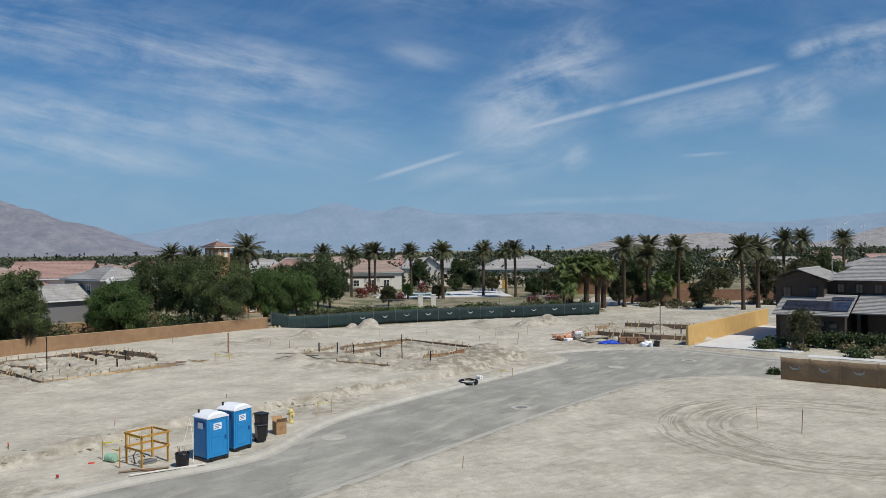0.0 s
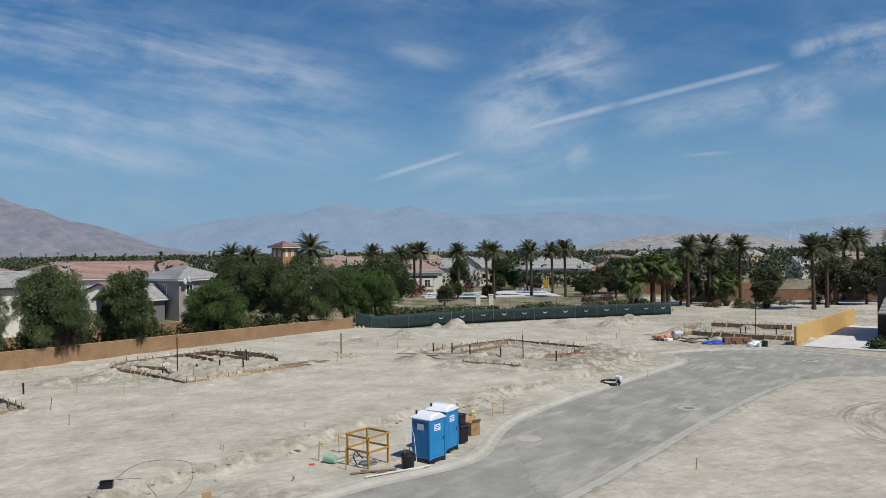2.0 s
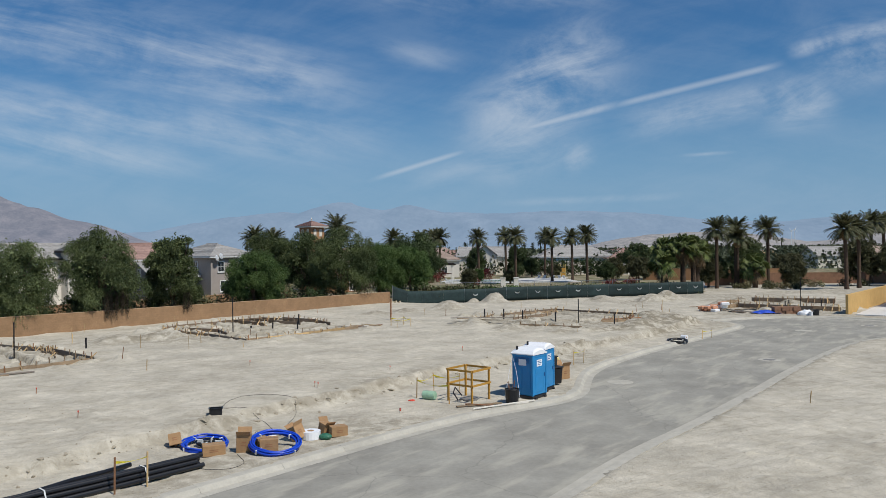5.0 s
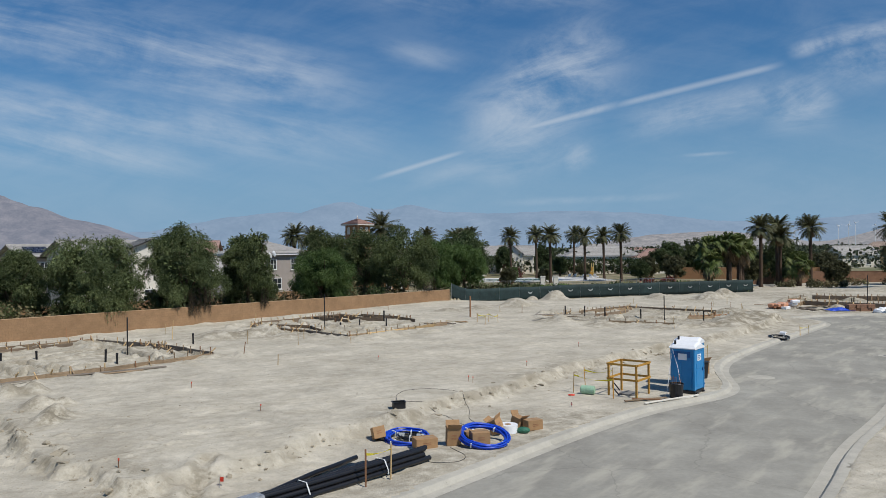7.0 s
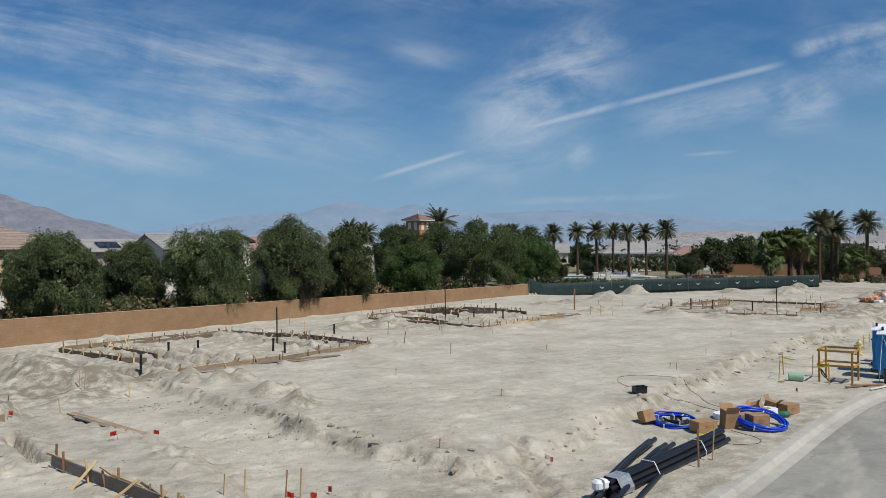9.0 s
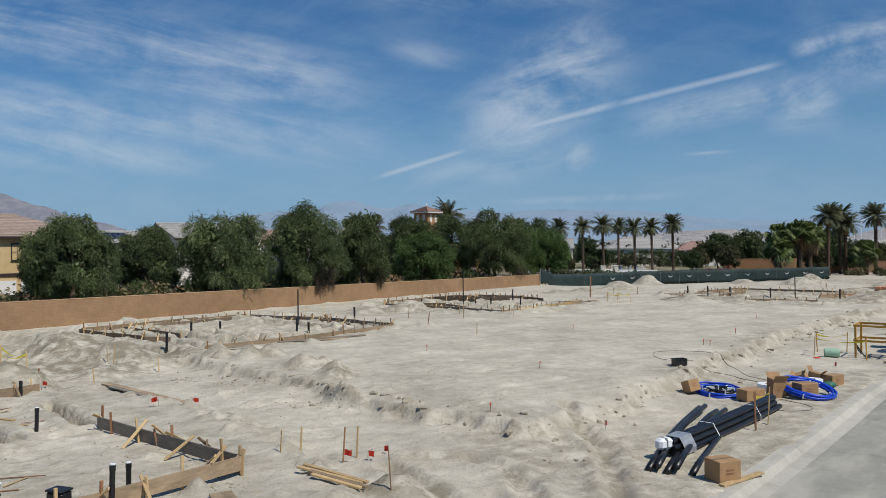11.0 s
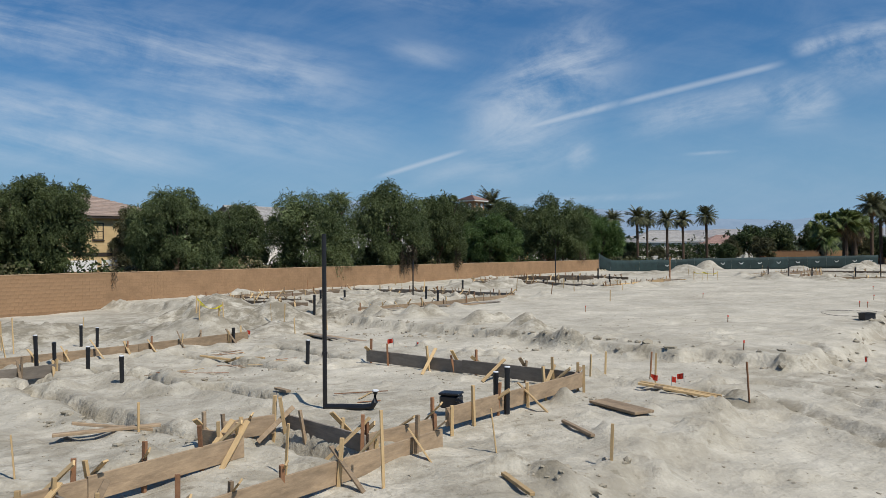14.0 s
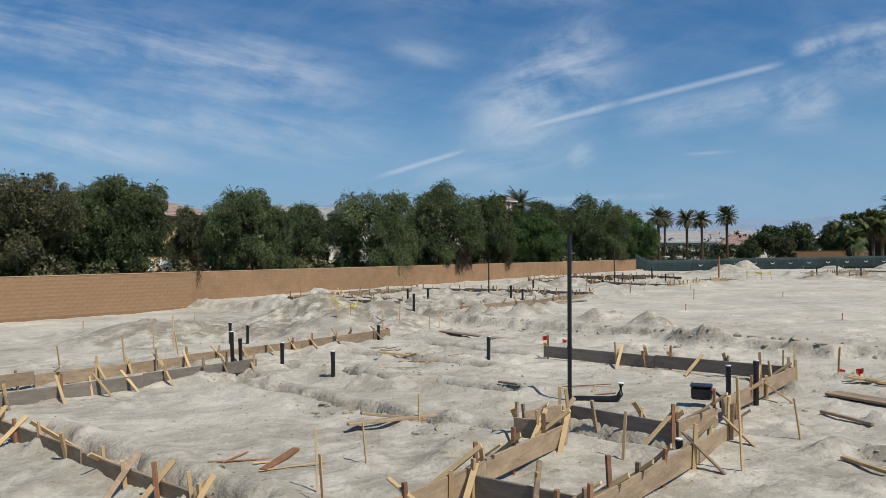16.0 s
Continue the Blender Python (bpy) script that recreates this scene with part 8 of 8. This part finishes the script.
vault = thing("vault_cover", pose(-14.0, 35.95, ground_z(-14.0, 35.95)), "dark round service vault under the guard frame", "cover")
bm = bmesh.new()
cyl(bm, (0, 0, -0.1), (0, 0, 0.08), 0.42, n=20)
part("ring", bm, M_IRON, vault)
bm = bmesh.new()
tube(bm, [(-0.5, -0.2, 0.03), (-0.7, 0.1, 0.3), (-0.62, 0.4, 0.5), (-0.3, 0.5, 0.1)], 0.03, 8)
part("hose", bm, M_PIPE, vault)
drum = thing("green_drum", pose(-15.8, 36.2, ground_z(-15.8, 36.2) + 0.19, 0, 0, -25) @ Matrix.Scale(0.7, 4), "pale green plastic drum lying on its side", "drum")
bm = bmesh.new()
cyl(bm, (-0.45, 0, 0), (0.45, 0, 0), 0.28, n=18)
bmesh.ops.bevel(bm, geom=[e for e in bm.edges if len(e.link_faces) == 2 and any(len(f.verts) > 6 for f in e.link_faces)], offset=0.05, segments=2, affect="EDGES")
part("shell", bm, M_GREENPLASTIC, drum, smooth=False)
for xx in (-0.15, 0.15):
    bm = bmesh.new()
    tube(bm, [(xx, 0.283 * math.cos(k * math.pi / 9), 0.283 * math.sin(k * math.pi / 9)) for k in range(18)], 0.014, 5, True)
    part("rib", bm, M_GREENPLASTIC, drum)
rag = bmesh.new()
bmesh.ops.create_icosphere(rag, subdivisions=3, radius=0.22)
for v in rag.verts:
    v.co = Vector((v.co.x * 1.3, v.co.y, max(-0.02, v.co.z * 0.35 + 0.06 * noise.noise(v.co * 9))))
ob = link("red_cloth", rag, M_RED)
ob.matrix_basis = pose(-16.6, 35.9, ground_z(-16.6, 35.9) + 0.015) @ Matrix.Scale(0.55, 4)
tagged(ob, "crumpled red cloth lying on the sand", "cloth")


def tape_barrier(pts, h, label, mats=(M_PINE, M_PINE), sag=0.05, cross=False):
    base = thing("tape_barrier", pose(*pts[0], 0), label, "barrier", "tape barriers")
    o = Vector((*pts[0], 0))
    tops = []
    for k, p in enumerate(pts):
        z = ground_z(*p)
        q = Vector((*p, z)) - o
        lean = Vector((0.05 * math.sin(k * 2.2), 0.05 * math.cos(k * 3.1), 0))
        stick("post", base, q - Vector((0, 0, 0.15)), q + Vector((0, 0, h)) + lean, 0.05, 0.03, mats[k % len(mats)], 0.4 * k)
        tops.append(q + Vector((0, 0, h * 0.86)) + lean * 0.86)
    for a, b in zip(tops[:-1], tops[1:]):
        bm = bmesh.new()
        n = 12
        rows = []
        for k in range(n + 1):
            t = k / n
            p = a.lerp(b, t) - Vector((0, 0, sag * 4 * t * (1 - t)))
            w = 0.075 * (0.55 + 0.45 * math.cos(5 * t))
            rows.append([bm.verts.new(p + Vector((0, 0, -w / 2))), bm.verts.new(p + Vector((0.01 * math.sin(9 * t), 0, w / 2)))])
        for r0, r1 in zip(rows[:-1], rows[1:]):
            bm.faces.new((r0[0], r1[0], r1[1], r0[1]))
        bmesh.ops.solidify(bm, geom=bm.faces[:], thickness=0.002)
        part("tape", bm, M_TAPE, base, "yellow caution tape")
    return base


tape_barrier([(-7.6, 45.7), (-6.9, 46.5)], 0.85, "two stakes joined by yellow caution tape at the kerb")
tape_barrier([(-24.5, 22.95), (-23.86, 23.7)], 1.05, "two timber stakes joined by yellow tape beside pipes", (M_RUSTWOOD, M_PINE))
tape_barrier([(4.3, 58.9), (5.2, 59.6)], 0.85, "two stakes joined by yellow tape near the gutter")
tape_barrier([(-14.9, 35.0), (-16.4, 36.6), (-15.6, 37.9), (-14.4, 37.6)], 0.95, "stakes with sagging yellow tape round the drum", (M_YPAINT, M_PINE), 0.12)
tape_barrier([(-48.8, 29.3), (-48.2, 29.9), (-47.8, 29.2), (-48.5, 28.7)], 0.62, "tangle of yellow tape on thin stakes by the heap", (M_PINE, M_PINE), 0.16)
tape_barrier([(-19.6, 65.4), (-18.6, 66.3), (-17.9, 64.6), (-19.0, 64.0), (-19.6, 65.4)], 0.75, "stakes ringed with yellow tape on the lot", (M_PINE, M_PINE), 0.1)

# fire hydrant
hyd = thing("fire_hydrant", pose(-8.85, 43.9, ground_z(-8.85, 43.9)), "cream-yellow painted fire hydrant beside the kerb", "hydrant")
bm = bmesh.new()
cyl(bm, (0, 0, 0), (0, 0, 0.09), 0.2, n=16)
cyl(bm, (0, 0, 0.09), (0, 0, 0.62), 0.125, n=16)
cyl(bm, (0, 0, 0.62), (0, 0, 0.67), 0.165, n=16)
part("barrel", bm, M_HYDRANT, hyd)
bm = bmesh.new()
bmesh.ops.create_uvsphere(bm, u_segments=14, v_segments=8, radius=0.135, matrix=pose(0, 0, 0.67))
cyl(bm, (0, 0, 0.78), (0, 0, 0.88), 0.035, n=6)
part("bonnet", bm, M_HYDRANT, hyd)
for k in range(3):
    a = k * math.pi / 2 - 0.6
    bm = bmesh.new()
    cyl(bm, (0.1 * math.cos(a), 0.1 * math.sin(a), 0.47), (0.24 * math.cos(a), 0.24 * math.sin(a), 0.47), 0.07, n=10)
    part("outlet_cap", bm, M_HYDRANT, hyd)


def carton(x, y, sx, sy, sz, turn, tilt=0.0, opened=False, lift=0.0, label="brown cardboard carton lying on the sand"):
    z = ground_z(x, y)
    base = thing("carton", pose(x, y, z + lift, tilt, tilt * 0.4, turn), label, "box", "cardboard cartons")
    bm = bmesh.new()
    box(bm, -sx / 2, sx / 2, -sy / 2, sy / 2, 0, sz, bevel=0.008)
    part("body", bm, M_CARTON, base)
    bm = bmesh.new()
    if opened:
        bm.free()
        for s in (-1, 1):
            bm = bmesh.new()
            box(bm, -sx / 2, sx / 2, 0, sy * 0.45, 0, 0.008, pose(0, s * sy / 2, sz, 0, 0, 0) @ pose(0, 0, 0, 55 if s > 0 else 125))
            part("flap", bm, M_CARTON, base)
    else:
        box(bm, -sx / 2 + 0.002, sx / 2 - 0.002, -0.035, 0.035, sz + 0.001, sz + 0.003)
        part("packing_tape", bm, M_FORM, base)
    bm = bmesh.new()
    for k in range(2):
        box(bm, -sx * 0.2, sx * 0.18, -sy / 2 - 0.003, -sy / 2 - 0.001, sz * (0.55 - 0.16 * k), sz * (0.63 - 0.16 * k))
    part("print_bar", bm, M_RUSTWOOD, base)
    return base


carton(-8.95, 41.3, 0.58, 0.55, 0.68, 35, 0, True, label="tall open cardboard carton by the kerb")
for a in [(-24.56, 28.1, 0.42, 0.42, 0.4, 20, -18, False, 0.08), (-22.95, 27.2, 0.75, 0.5, 0.36, 20, 0, False, 0.0), (-22.0, 27.5, 0.48, 0.4, 0.62, 8, 4, True, 0.0), (-21.1, 27.35, 0.62, 0.5, 0.42, 12, 0, False, 0.05), (-21.55, 27.9, 0.4, 0.4, 0.4, 40, 6, False, 0.0),
          (-20.35, 28.9, 0.45, 0.35, 0.5, 60, -22, True, 0.08), (-19.05, 29.6, 0.62, 0.42, 0.36, 25, 0, False, 0.0), (-19.6, 29.9, 0.4, 0.4, 0.4, 45, 12, True, 0.02), (-27.0, 18.5, 0.55, 0.5, 0.46, 20, 0, False, 0.0)]:
    carton(*a)


def coil(x, y, r, tilt, turn, mat, label, loops=6, lift=0.0):
    base = thing("pipe_coil", pose(x, y, ground_z(x, y) + lift, 0, 0, turn) @ pose(0, 0, 0, tilt, 0, 0), label, "coil", "tubing coils")
    rng = random.Random(int(x * 10))
    for k in range(loops):
        rr, zz = r - 0.065 * (k % 3) + rng.uniform(-0.01, 0.01), 0.05 + 0.062 * (k // 3)
        ox, oy = rng.uniform(-0.03, 0.03), rng.uniform(-0.03, 0.03)
        bm = bmesh.new()
        tube(bm, [(ox + rr * math.cos(j * math.pi / 18), oy + rr * math.sin(j * math.pi / 18), zz + 0.012 * math.sin(j * 0.9 + k)) for j in range(36)], 0.03, 8, True)
        part("loop", bm, mat, base, smooth=True)
    for k in range(4):
        a = 0.5 + k * math.pi / 2
        bm = bmesh.new()
        box(bm, -0.14, 0.14, -0.02, 0.02, 0.0, 0.165, pose((r - 0.07) * math.cos(a), (r - 0.07) * math.sin(a), 0.0, 0, 0, math.degrees(a)), bevel=0.01)
        part("tie_band", bm, M_LOGO, base, "pale tie band")
    return base


coil(-23.6, 28.3, 0.78, 6, 20, M_BLUEPIPE, "coil of bright blue plastic tubing on the sand", 7)
coil(-20.95, 27.6, 0.86, 14, 30, M_BLUEPIPE, "large coil of bright blue tubing propped on cartons", 8, 0.16)
coil(1.7, 56.6, 0.7, 3, 0, M_PIPE, "coil of black tubing lying near the gutter", 8, 0.08)
coil(-23.5, 28.45, 0.42, 4, 60, M_PIPE, "small black tubing coil inside a blue coil", 4, 0.03)


def roll(x, y, r, h, label, mat=None, lying=False, turn=0):
    base = thing("plastic_roll", pose(x, y, ground_z(x, y) + (r if lying else 0), 90 if lying else 0, 0, turn), label, "roll", "plastic rolls")
    bm = bmesh.new()
    z0 = -h / 2 if lying else 0.0
    cyl(bm, (0, 0, z0), (0, 0, z0 + h), r, n=20)
    part("wrap", bm, mat or M_WHITE, base)
    bm = bmesh.new()
    cyl(bm, (0, 0, z0 - 0.004), (0, 0, z0 + h + 0.004), r * 0.35, n=12)
    part("core", bm, M_CARTON, base)


roll(-21.6, 29.0, 0.38, 0.2, "flat white plastic roll beside the coils")
roll(-20.0, 29.2, 0.36, 0.28, "flat white plastic roll beside the coils")
roll(2.6, 57.9, 0.16, 0.42, "white plastic roll beside the black coil", None, True, 40)
bm = bmesh.new()
bmesh.ops.create_icosphere(bm, subdivisions=2, radius=0.18, matrix=Matrix.Diagonal((1.4, 1, 0.7, 1)))
ob = link("green_bag", bm, material("green_bag_plastic", (0.03, 0.13, 0.08), 0.5, vary=0.2, scale=5))
ob.matrix_basis = pose(-19.45, 29.1, ground_z(-19.45, 29.1) + 0.1)
tagged(ob, "dark green plastic bag among the cartons", "bag")

# black pipe bundles
rng = random.Random(3)
bundle = thing("pipe_bundle", pose(0, 0, 0), "strapped bundle of black plastic pipes on the sand", "pipes")
P, Q = Vector((-27.5, 20.6, 0)), Vector((-22.9, 25.6, 0))
P.z, Q.z = ground_z(P.x, P.y) + 0.02, ground_z(Q.x, Q.y) + 0.02
dirn = (Q - P).normalized()
sidev = Vector((dirn.y, -dirn.x, 0)).normalized()
for k, (o, z) in enumerate([(-0.24, 0.075), (-0.08, 0.075), (0.08, 0.075), (0.24, 0.075), (-0.16, 0.205), (0.0, 0.205), (0.16, 0.205), (-0.08, 0.335), (0.08, 0.335)]):
    j = rng.uniform(-0.2, 0.15)
    bm = bmesh.new()
    tube(bm, [P + dirn * j + sidev * o + Vector((0, 0, z)), P.lerp(Q, 0.5) + sidev * o + Vector((0, 0, z - 0.015)), Q + dirn * j + sidev * (o * 0.8) + Vector((0, 0, z))], 0.074, 12)
    part("pipe", bm, M_PIPE, bundle, smooth=False)
for t in (0.06, 0.3, 0.72):
    c = P.lerp(Q, t)
    bm = bmesh.new()
    w = 0.30 if t < 0.1 else 0.02
    outline = [(-0.34, 0.0), (0.34, 0.0), (0.34, 0.12), (0.18, 0.40), (-0.18, 0.40), (-0.34, 0.12)]
    a = [bm.verts.new(c + dirn * (-w) + sidev * o + Vector((0, 0, z + 0.012))) for o, z in outline]
    b = [bm.verts.new(c + dirn * w + sidev * o + Vector((0, 0, z + 0.012))) for o, z in outline]
    for i in range(6):
        bm.faces.new((a[i], a[(i + 1) % 6], b[(i + 1) % 6], b[i]))
    part("wrap" if w > 0.1 else "strap", bm, M_WRAP if w > 0.1 else M_LOGO, bundle, "clear plastic wrap" if w > 0.1 else "white strap")
for k, (x0, y0, x1, y1, r) in enumerate([(-28.4, 19.15, -25.2, 25.5, 0.075), (-28.22, 19.1, -25.05, 25.4, 0.075), (-28.02, 19.05, -24.8, 25.1, 0.075), (-27.84, 19.0, -24.65, 24.8, 0.075), (-27.5, 18.9, -24.1, 24.7, 0.07)]):
    base = thing("loose_pipe", pose(0, 0, 0), "loose black plastic pipe lying on the sand", "pipe", "loose pipes")
    bm = bmesh.new()
    n = 7
    pts = []
    for j in range(n + 1):
        t = j / n
        x, y = x0 + (x1 - x0) * t - 0.10 * math.sin(math.pi * t), y0 + (y1 - y0) * t + 0.1 * math.sin(math.pi * t)
        pts.append((x, y, max(ground_z(x, y), ground_z(x0, y0)) + r * 0.9 + (0.10 if k in (1, 3) else 0)))
    tube(bm, pts, r, 12)
    part("pipe", bm, M_PIPE, base, smooth=True)
keg = thing("white_jug", pose(-27.75, 20.3, ground_z(-27.75, 20.3) + 0.36, 0, 0, 30), "white plastic jug lying on the loose pipes", "jug")
bm = bmesh.new()
box(bm, -0.21, 0.21, -0.13, 0.13, -0.12, 0.14, bevel=0.06)
part("body", bm, M_WHITE, keg)
bm = bmesh.new()
box(bm, -0.035, 0.035, -0.138, 0.138, -0.128, 0.148, bevel=0.02)
part("strap", bm, M_STEEL, keg)
bm = bmesh.new()
cyl(bm, (0.20, 0, 0.03), (0.27, 0, 0.03), 0.035, n=10)
part("lid", bm, M_WHITE, keg)

tray = thing("black_tray", pose(-24.07, 31.2, ground_z(-24.07, 31.2), 0, 0, 15), "small black plastic crate on the graded sand", "crate")
bm = bmesh.new()
shell(bm, -0.24, 0.24, -0.16, 0.16, 0.02, 0.27, 0.015)
box(bm, -0.22, 0.22, -0.14, 0.14, 0.005, 0.025)
part("body", bm, M_BLACK, tray)
bm = bmesh.new()
for b in ((-0.27, 0.27, -0.19, -0.162), (-0.27, 0.27, 0.162, 0.19), (-0.27, -0.242, -0.16, 0.16), (0.242, 0.27, -0.16, 0.16)):
    box(bm, *b, 0.255, 0.275)
part("rim", bm, M_BLACK, tray)


def ground_cable(pts, r, label):
    base = thing("ground_cable", pose(0, 0, 0), label, "cable", "site cables")
    fine_pts = rounded(pts, 3)
    bm = bmesh.new()
    tube(bm, [(x, y, ground_z(x, y) + r) for x, y in fine_pts], r, 6)
    part("cord", bm, M_PIPE, base, smooth=True)


ground_cable([(-24.2, 32.3), (-24.4, 34.4), (-23.4, 35.4), (-21.9, 35.0), (-21.2, 33.2), (-21.4, 31.2), (-20.8, 30.0), (-21.6, 29.4)], 0.008, "thin dark cable looped over the sand")
ground_cable([(-24.1, 32.2), (-22.9, 32.6), (-21.9, 31.0), (-21.2, 29.6)], 0.008, "thin dark cable looped over the sand")
ground_cable([(-22.1, 27.0), (-21.5, 26.0), (-21.9, 25.2), (-22.9, 25.4)], 0.008, "thin dark cable from the coils to the pipes")

# manholes
for x, y, pale in ((4.77, 48.1, False), (-5.98, 41.0, True), (21.3, 67.0, False), (14.2, 63.8, True)):
    base = thing("manhole", pose(x, y, -0.284), "round manhole with a pale concrete ring in the street" if pale else "iron manhole cover in a pale concrete ring", "manhole", "manholes")
    bm = bmesh.new()
    cyl(bm, (0, 0, -0.1), (0, 0, 0.006), 0.66, n=32)
    part("ring", bm, M_KERB, base)
    bm = bmesh.new()
    cyl(bm, (0, 0, 0.0), (0, 0, 0.012), 0.36 if not pale else 0.3, n=28)
    part("cover", bm, M_IRON if not pale else M_KERB, base)

# materials and rubbish beside the ochre wall
stack = thing("wrapped_stack", pose(13.2, 82.0, ground_z(13.2, 82.0), 0, 0, 20), "stack of pink and orange wrapped masonry bundles", "stack")
rng = random.Random(8)
for k in range(16):
    bm = bmesh.new()
    x, y, z = rng.uniform(-1.2, 1.1), rng.uniform(-0.7, 0.7), (k // 7) * 0.32
    box(bm, x - 0.42, x + 0.42, y - 0.3, y + 0.3, z, z + 0.3, pose(0, 0, 0, rng.uniform(-4, 4), rng.uniform(-4, 4), rng.uniform(-20, 20)), bevel=0.05)
    part("wrapped_block", bm, M_ORANGEBAG if k % 3 else M_WHITE, stack)
tarp = bmesh.new()
bmesh.ops.create_grid(tarp, x_segments=14, y_segments=10, size=0.5)
for v in tarp.verts:
    q = v.co.copy()
    v.co = Vector((q.x * 2.6, q.y * 1.3, 0.24 * max(0, 1 - 3.2 * q.length ** 2) + 0.10 * noise.noise(q * 7) + 0.05))
bmesh.ops.solidify(tarp, geom=tarp.faces[:], thickness=0.01)
ob = link("blue_tarp", tarp, M_BLUETARP)
ob.matrix_basis = pose(17.0, 77.9, ground_z(17.0, 77.9) + 0.02, 0, 0, -10)
tagged(ob, "crumpled bright blue tarpaulin on the ground", "tarpaulin")
pallet = thing("brick_pallet", pose(18.9, 77.6, ground_z(18.9, 77.6), 0, 0, -5), "low stack of brown timber and cartons", "stack")
for k in range(14):
    bm = bmesh.new()
    x, z = -1.1 + 0.36 * (k % 7), (k // 7) * 0.36
    box(bm, x - 0.17, x + 0.17, -0.5 + 0.05 * (k % 3), 0.5, z, z + 0.35, bevel=0.012)
    part("stacked_block", bm, M_BRICKWALL, pallet)
heap = bmesh.new()
bmesh.ops.create_icosphere(heap, subdivisions=3, radius=0.6)
for v in heap.verts:
    v.co = Vector((v.co.x * 1.25, v.co.y * 0.8, max(-0.05, v.co.z * 0.75 + 0.22 * noise.noise(v.co * 3))))
ob = link("white_bag", heap, M_WHITE)
ob.matrix_basis = pose(20.0, 75.9, ground_z(20.0, 75.9) + 0.05)
tagged(ob, "bulging white plastic sack on the ground", "sack")
bucket(20.9, 75.6, 0.3, 0.55, "dark bucket beside the white sack")
bucket(20.2, 75.2, 0.2, 0.36, "white bucket beside the white sack", M_WHITE)

# clods along the pad edge and loose stones
rng = random.Random(19)
verts, faces = [], []
ico = bmesh.new()
bmesh.ops.create_icosphere(ico, subdivisions=1, radius=1.0)
ico.verts.ensure_lookup_table()
ico_v = [v.co.copy() for v in ico.verts]
ico_f = [tuple(v.index for v in f.verts) for f in ico.faces]
ico.free()


def clod(x, y, r):
    n = len(verts)
    z = ground_z(x, y)
    sx, sy, sz = rng.uniform(0.7, 1.4), rng.uniform(0.7, 1.3), rng.uniform(0.5, 0.9)
    for v in ico_v:
        k = r * (1 + 0.9 * noise.noise(v * 2.3 + Vector((x * 7, y * 7, 0))))
        verts.append((x + v.x * k * sx, y + v.y * k * sy, z + r * 0.05 + v.z * k * sz))
    for f in ico_f:
        faces.append(tuple(i + n for i in f))


line = resample(PAD_EDGE[1:10], 0.5)
for p in line:
    for _ in range(2):
        clod(p.x + rng.gauss(0, 0.4), p.y + rng.gauss(0, 0.4), abs(rng.gauss(0.0, 0.065)) + 0.012)
for _ in range(420):
    clod(rng.uniform(-55, -33), rng.uniform(8, 34), abs(rng.gauss(0.0, 0.014)) + 0.008)
for cx_, cy_, n_ in ((-39.2, 9.3, 26), (-38.3, 12.0, 30), (-37.3, 17.2, 14), (-45.0, 20.5, 22), (-43.0, 31.6, 30), (-41.0, 30.2, 24), (-37.4, 26.6, 24), (-47.0, 16.0, 22), (-44.5, 14.4, 26), (-30.0, 20.0, 12)):
    for _ in range(n_):
        clod(cx_ + rng.gauss(0, 0.55), cy_ + rng.gauss(0, 0.4), abs(rng.gauss(0.015, 0.03)) + 0.012)
for _ in range(1500):
    clod(rng.uniform(-57, -29), rng.uniform(6, 34), abs(rng.gauss(0.0, 0.012)) + 0.007)
stones = raw("sand_clods", verts, faces, material("damp_sand_clod", (0.33, 0.29, 0.22), 0.95, vary=0.15, scale=3.0, bump=0.4, bump_scale=30, spec=0.1))
tagged(stones, "loose clods of darker damp sand", "clods", kind="stuff")

# ---- boundary wall, block by block ----
wall_ob = block_wall(WALL_B, WALL_A, 2.37, 10, "wall_boundary", "long tan concrete block boundary wall", 0.4, 0.0, (38.0, 50.5))
wall_ob.matrix_basis = pose(WALL_B.x, WALL_B.y, 0, 0, 0.43, LOT)
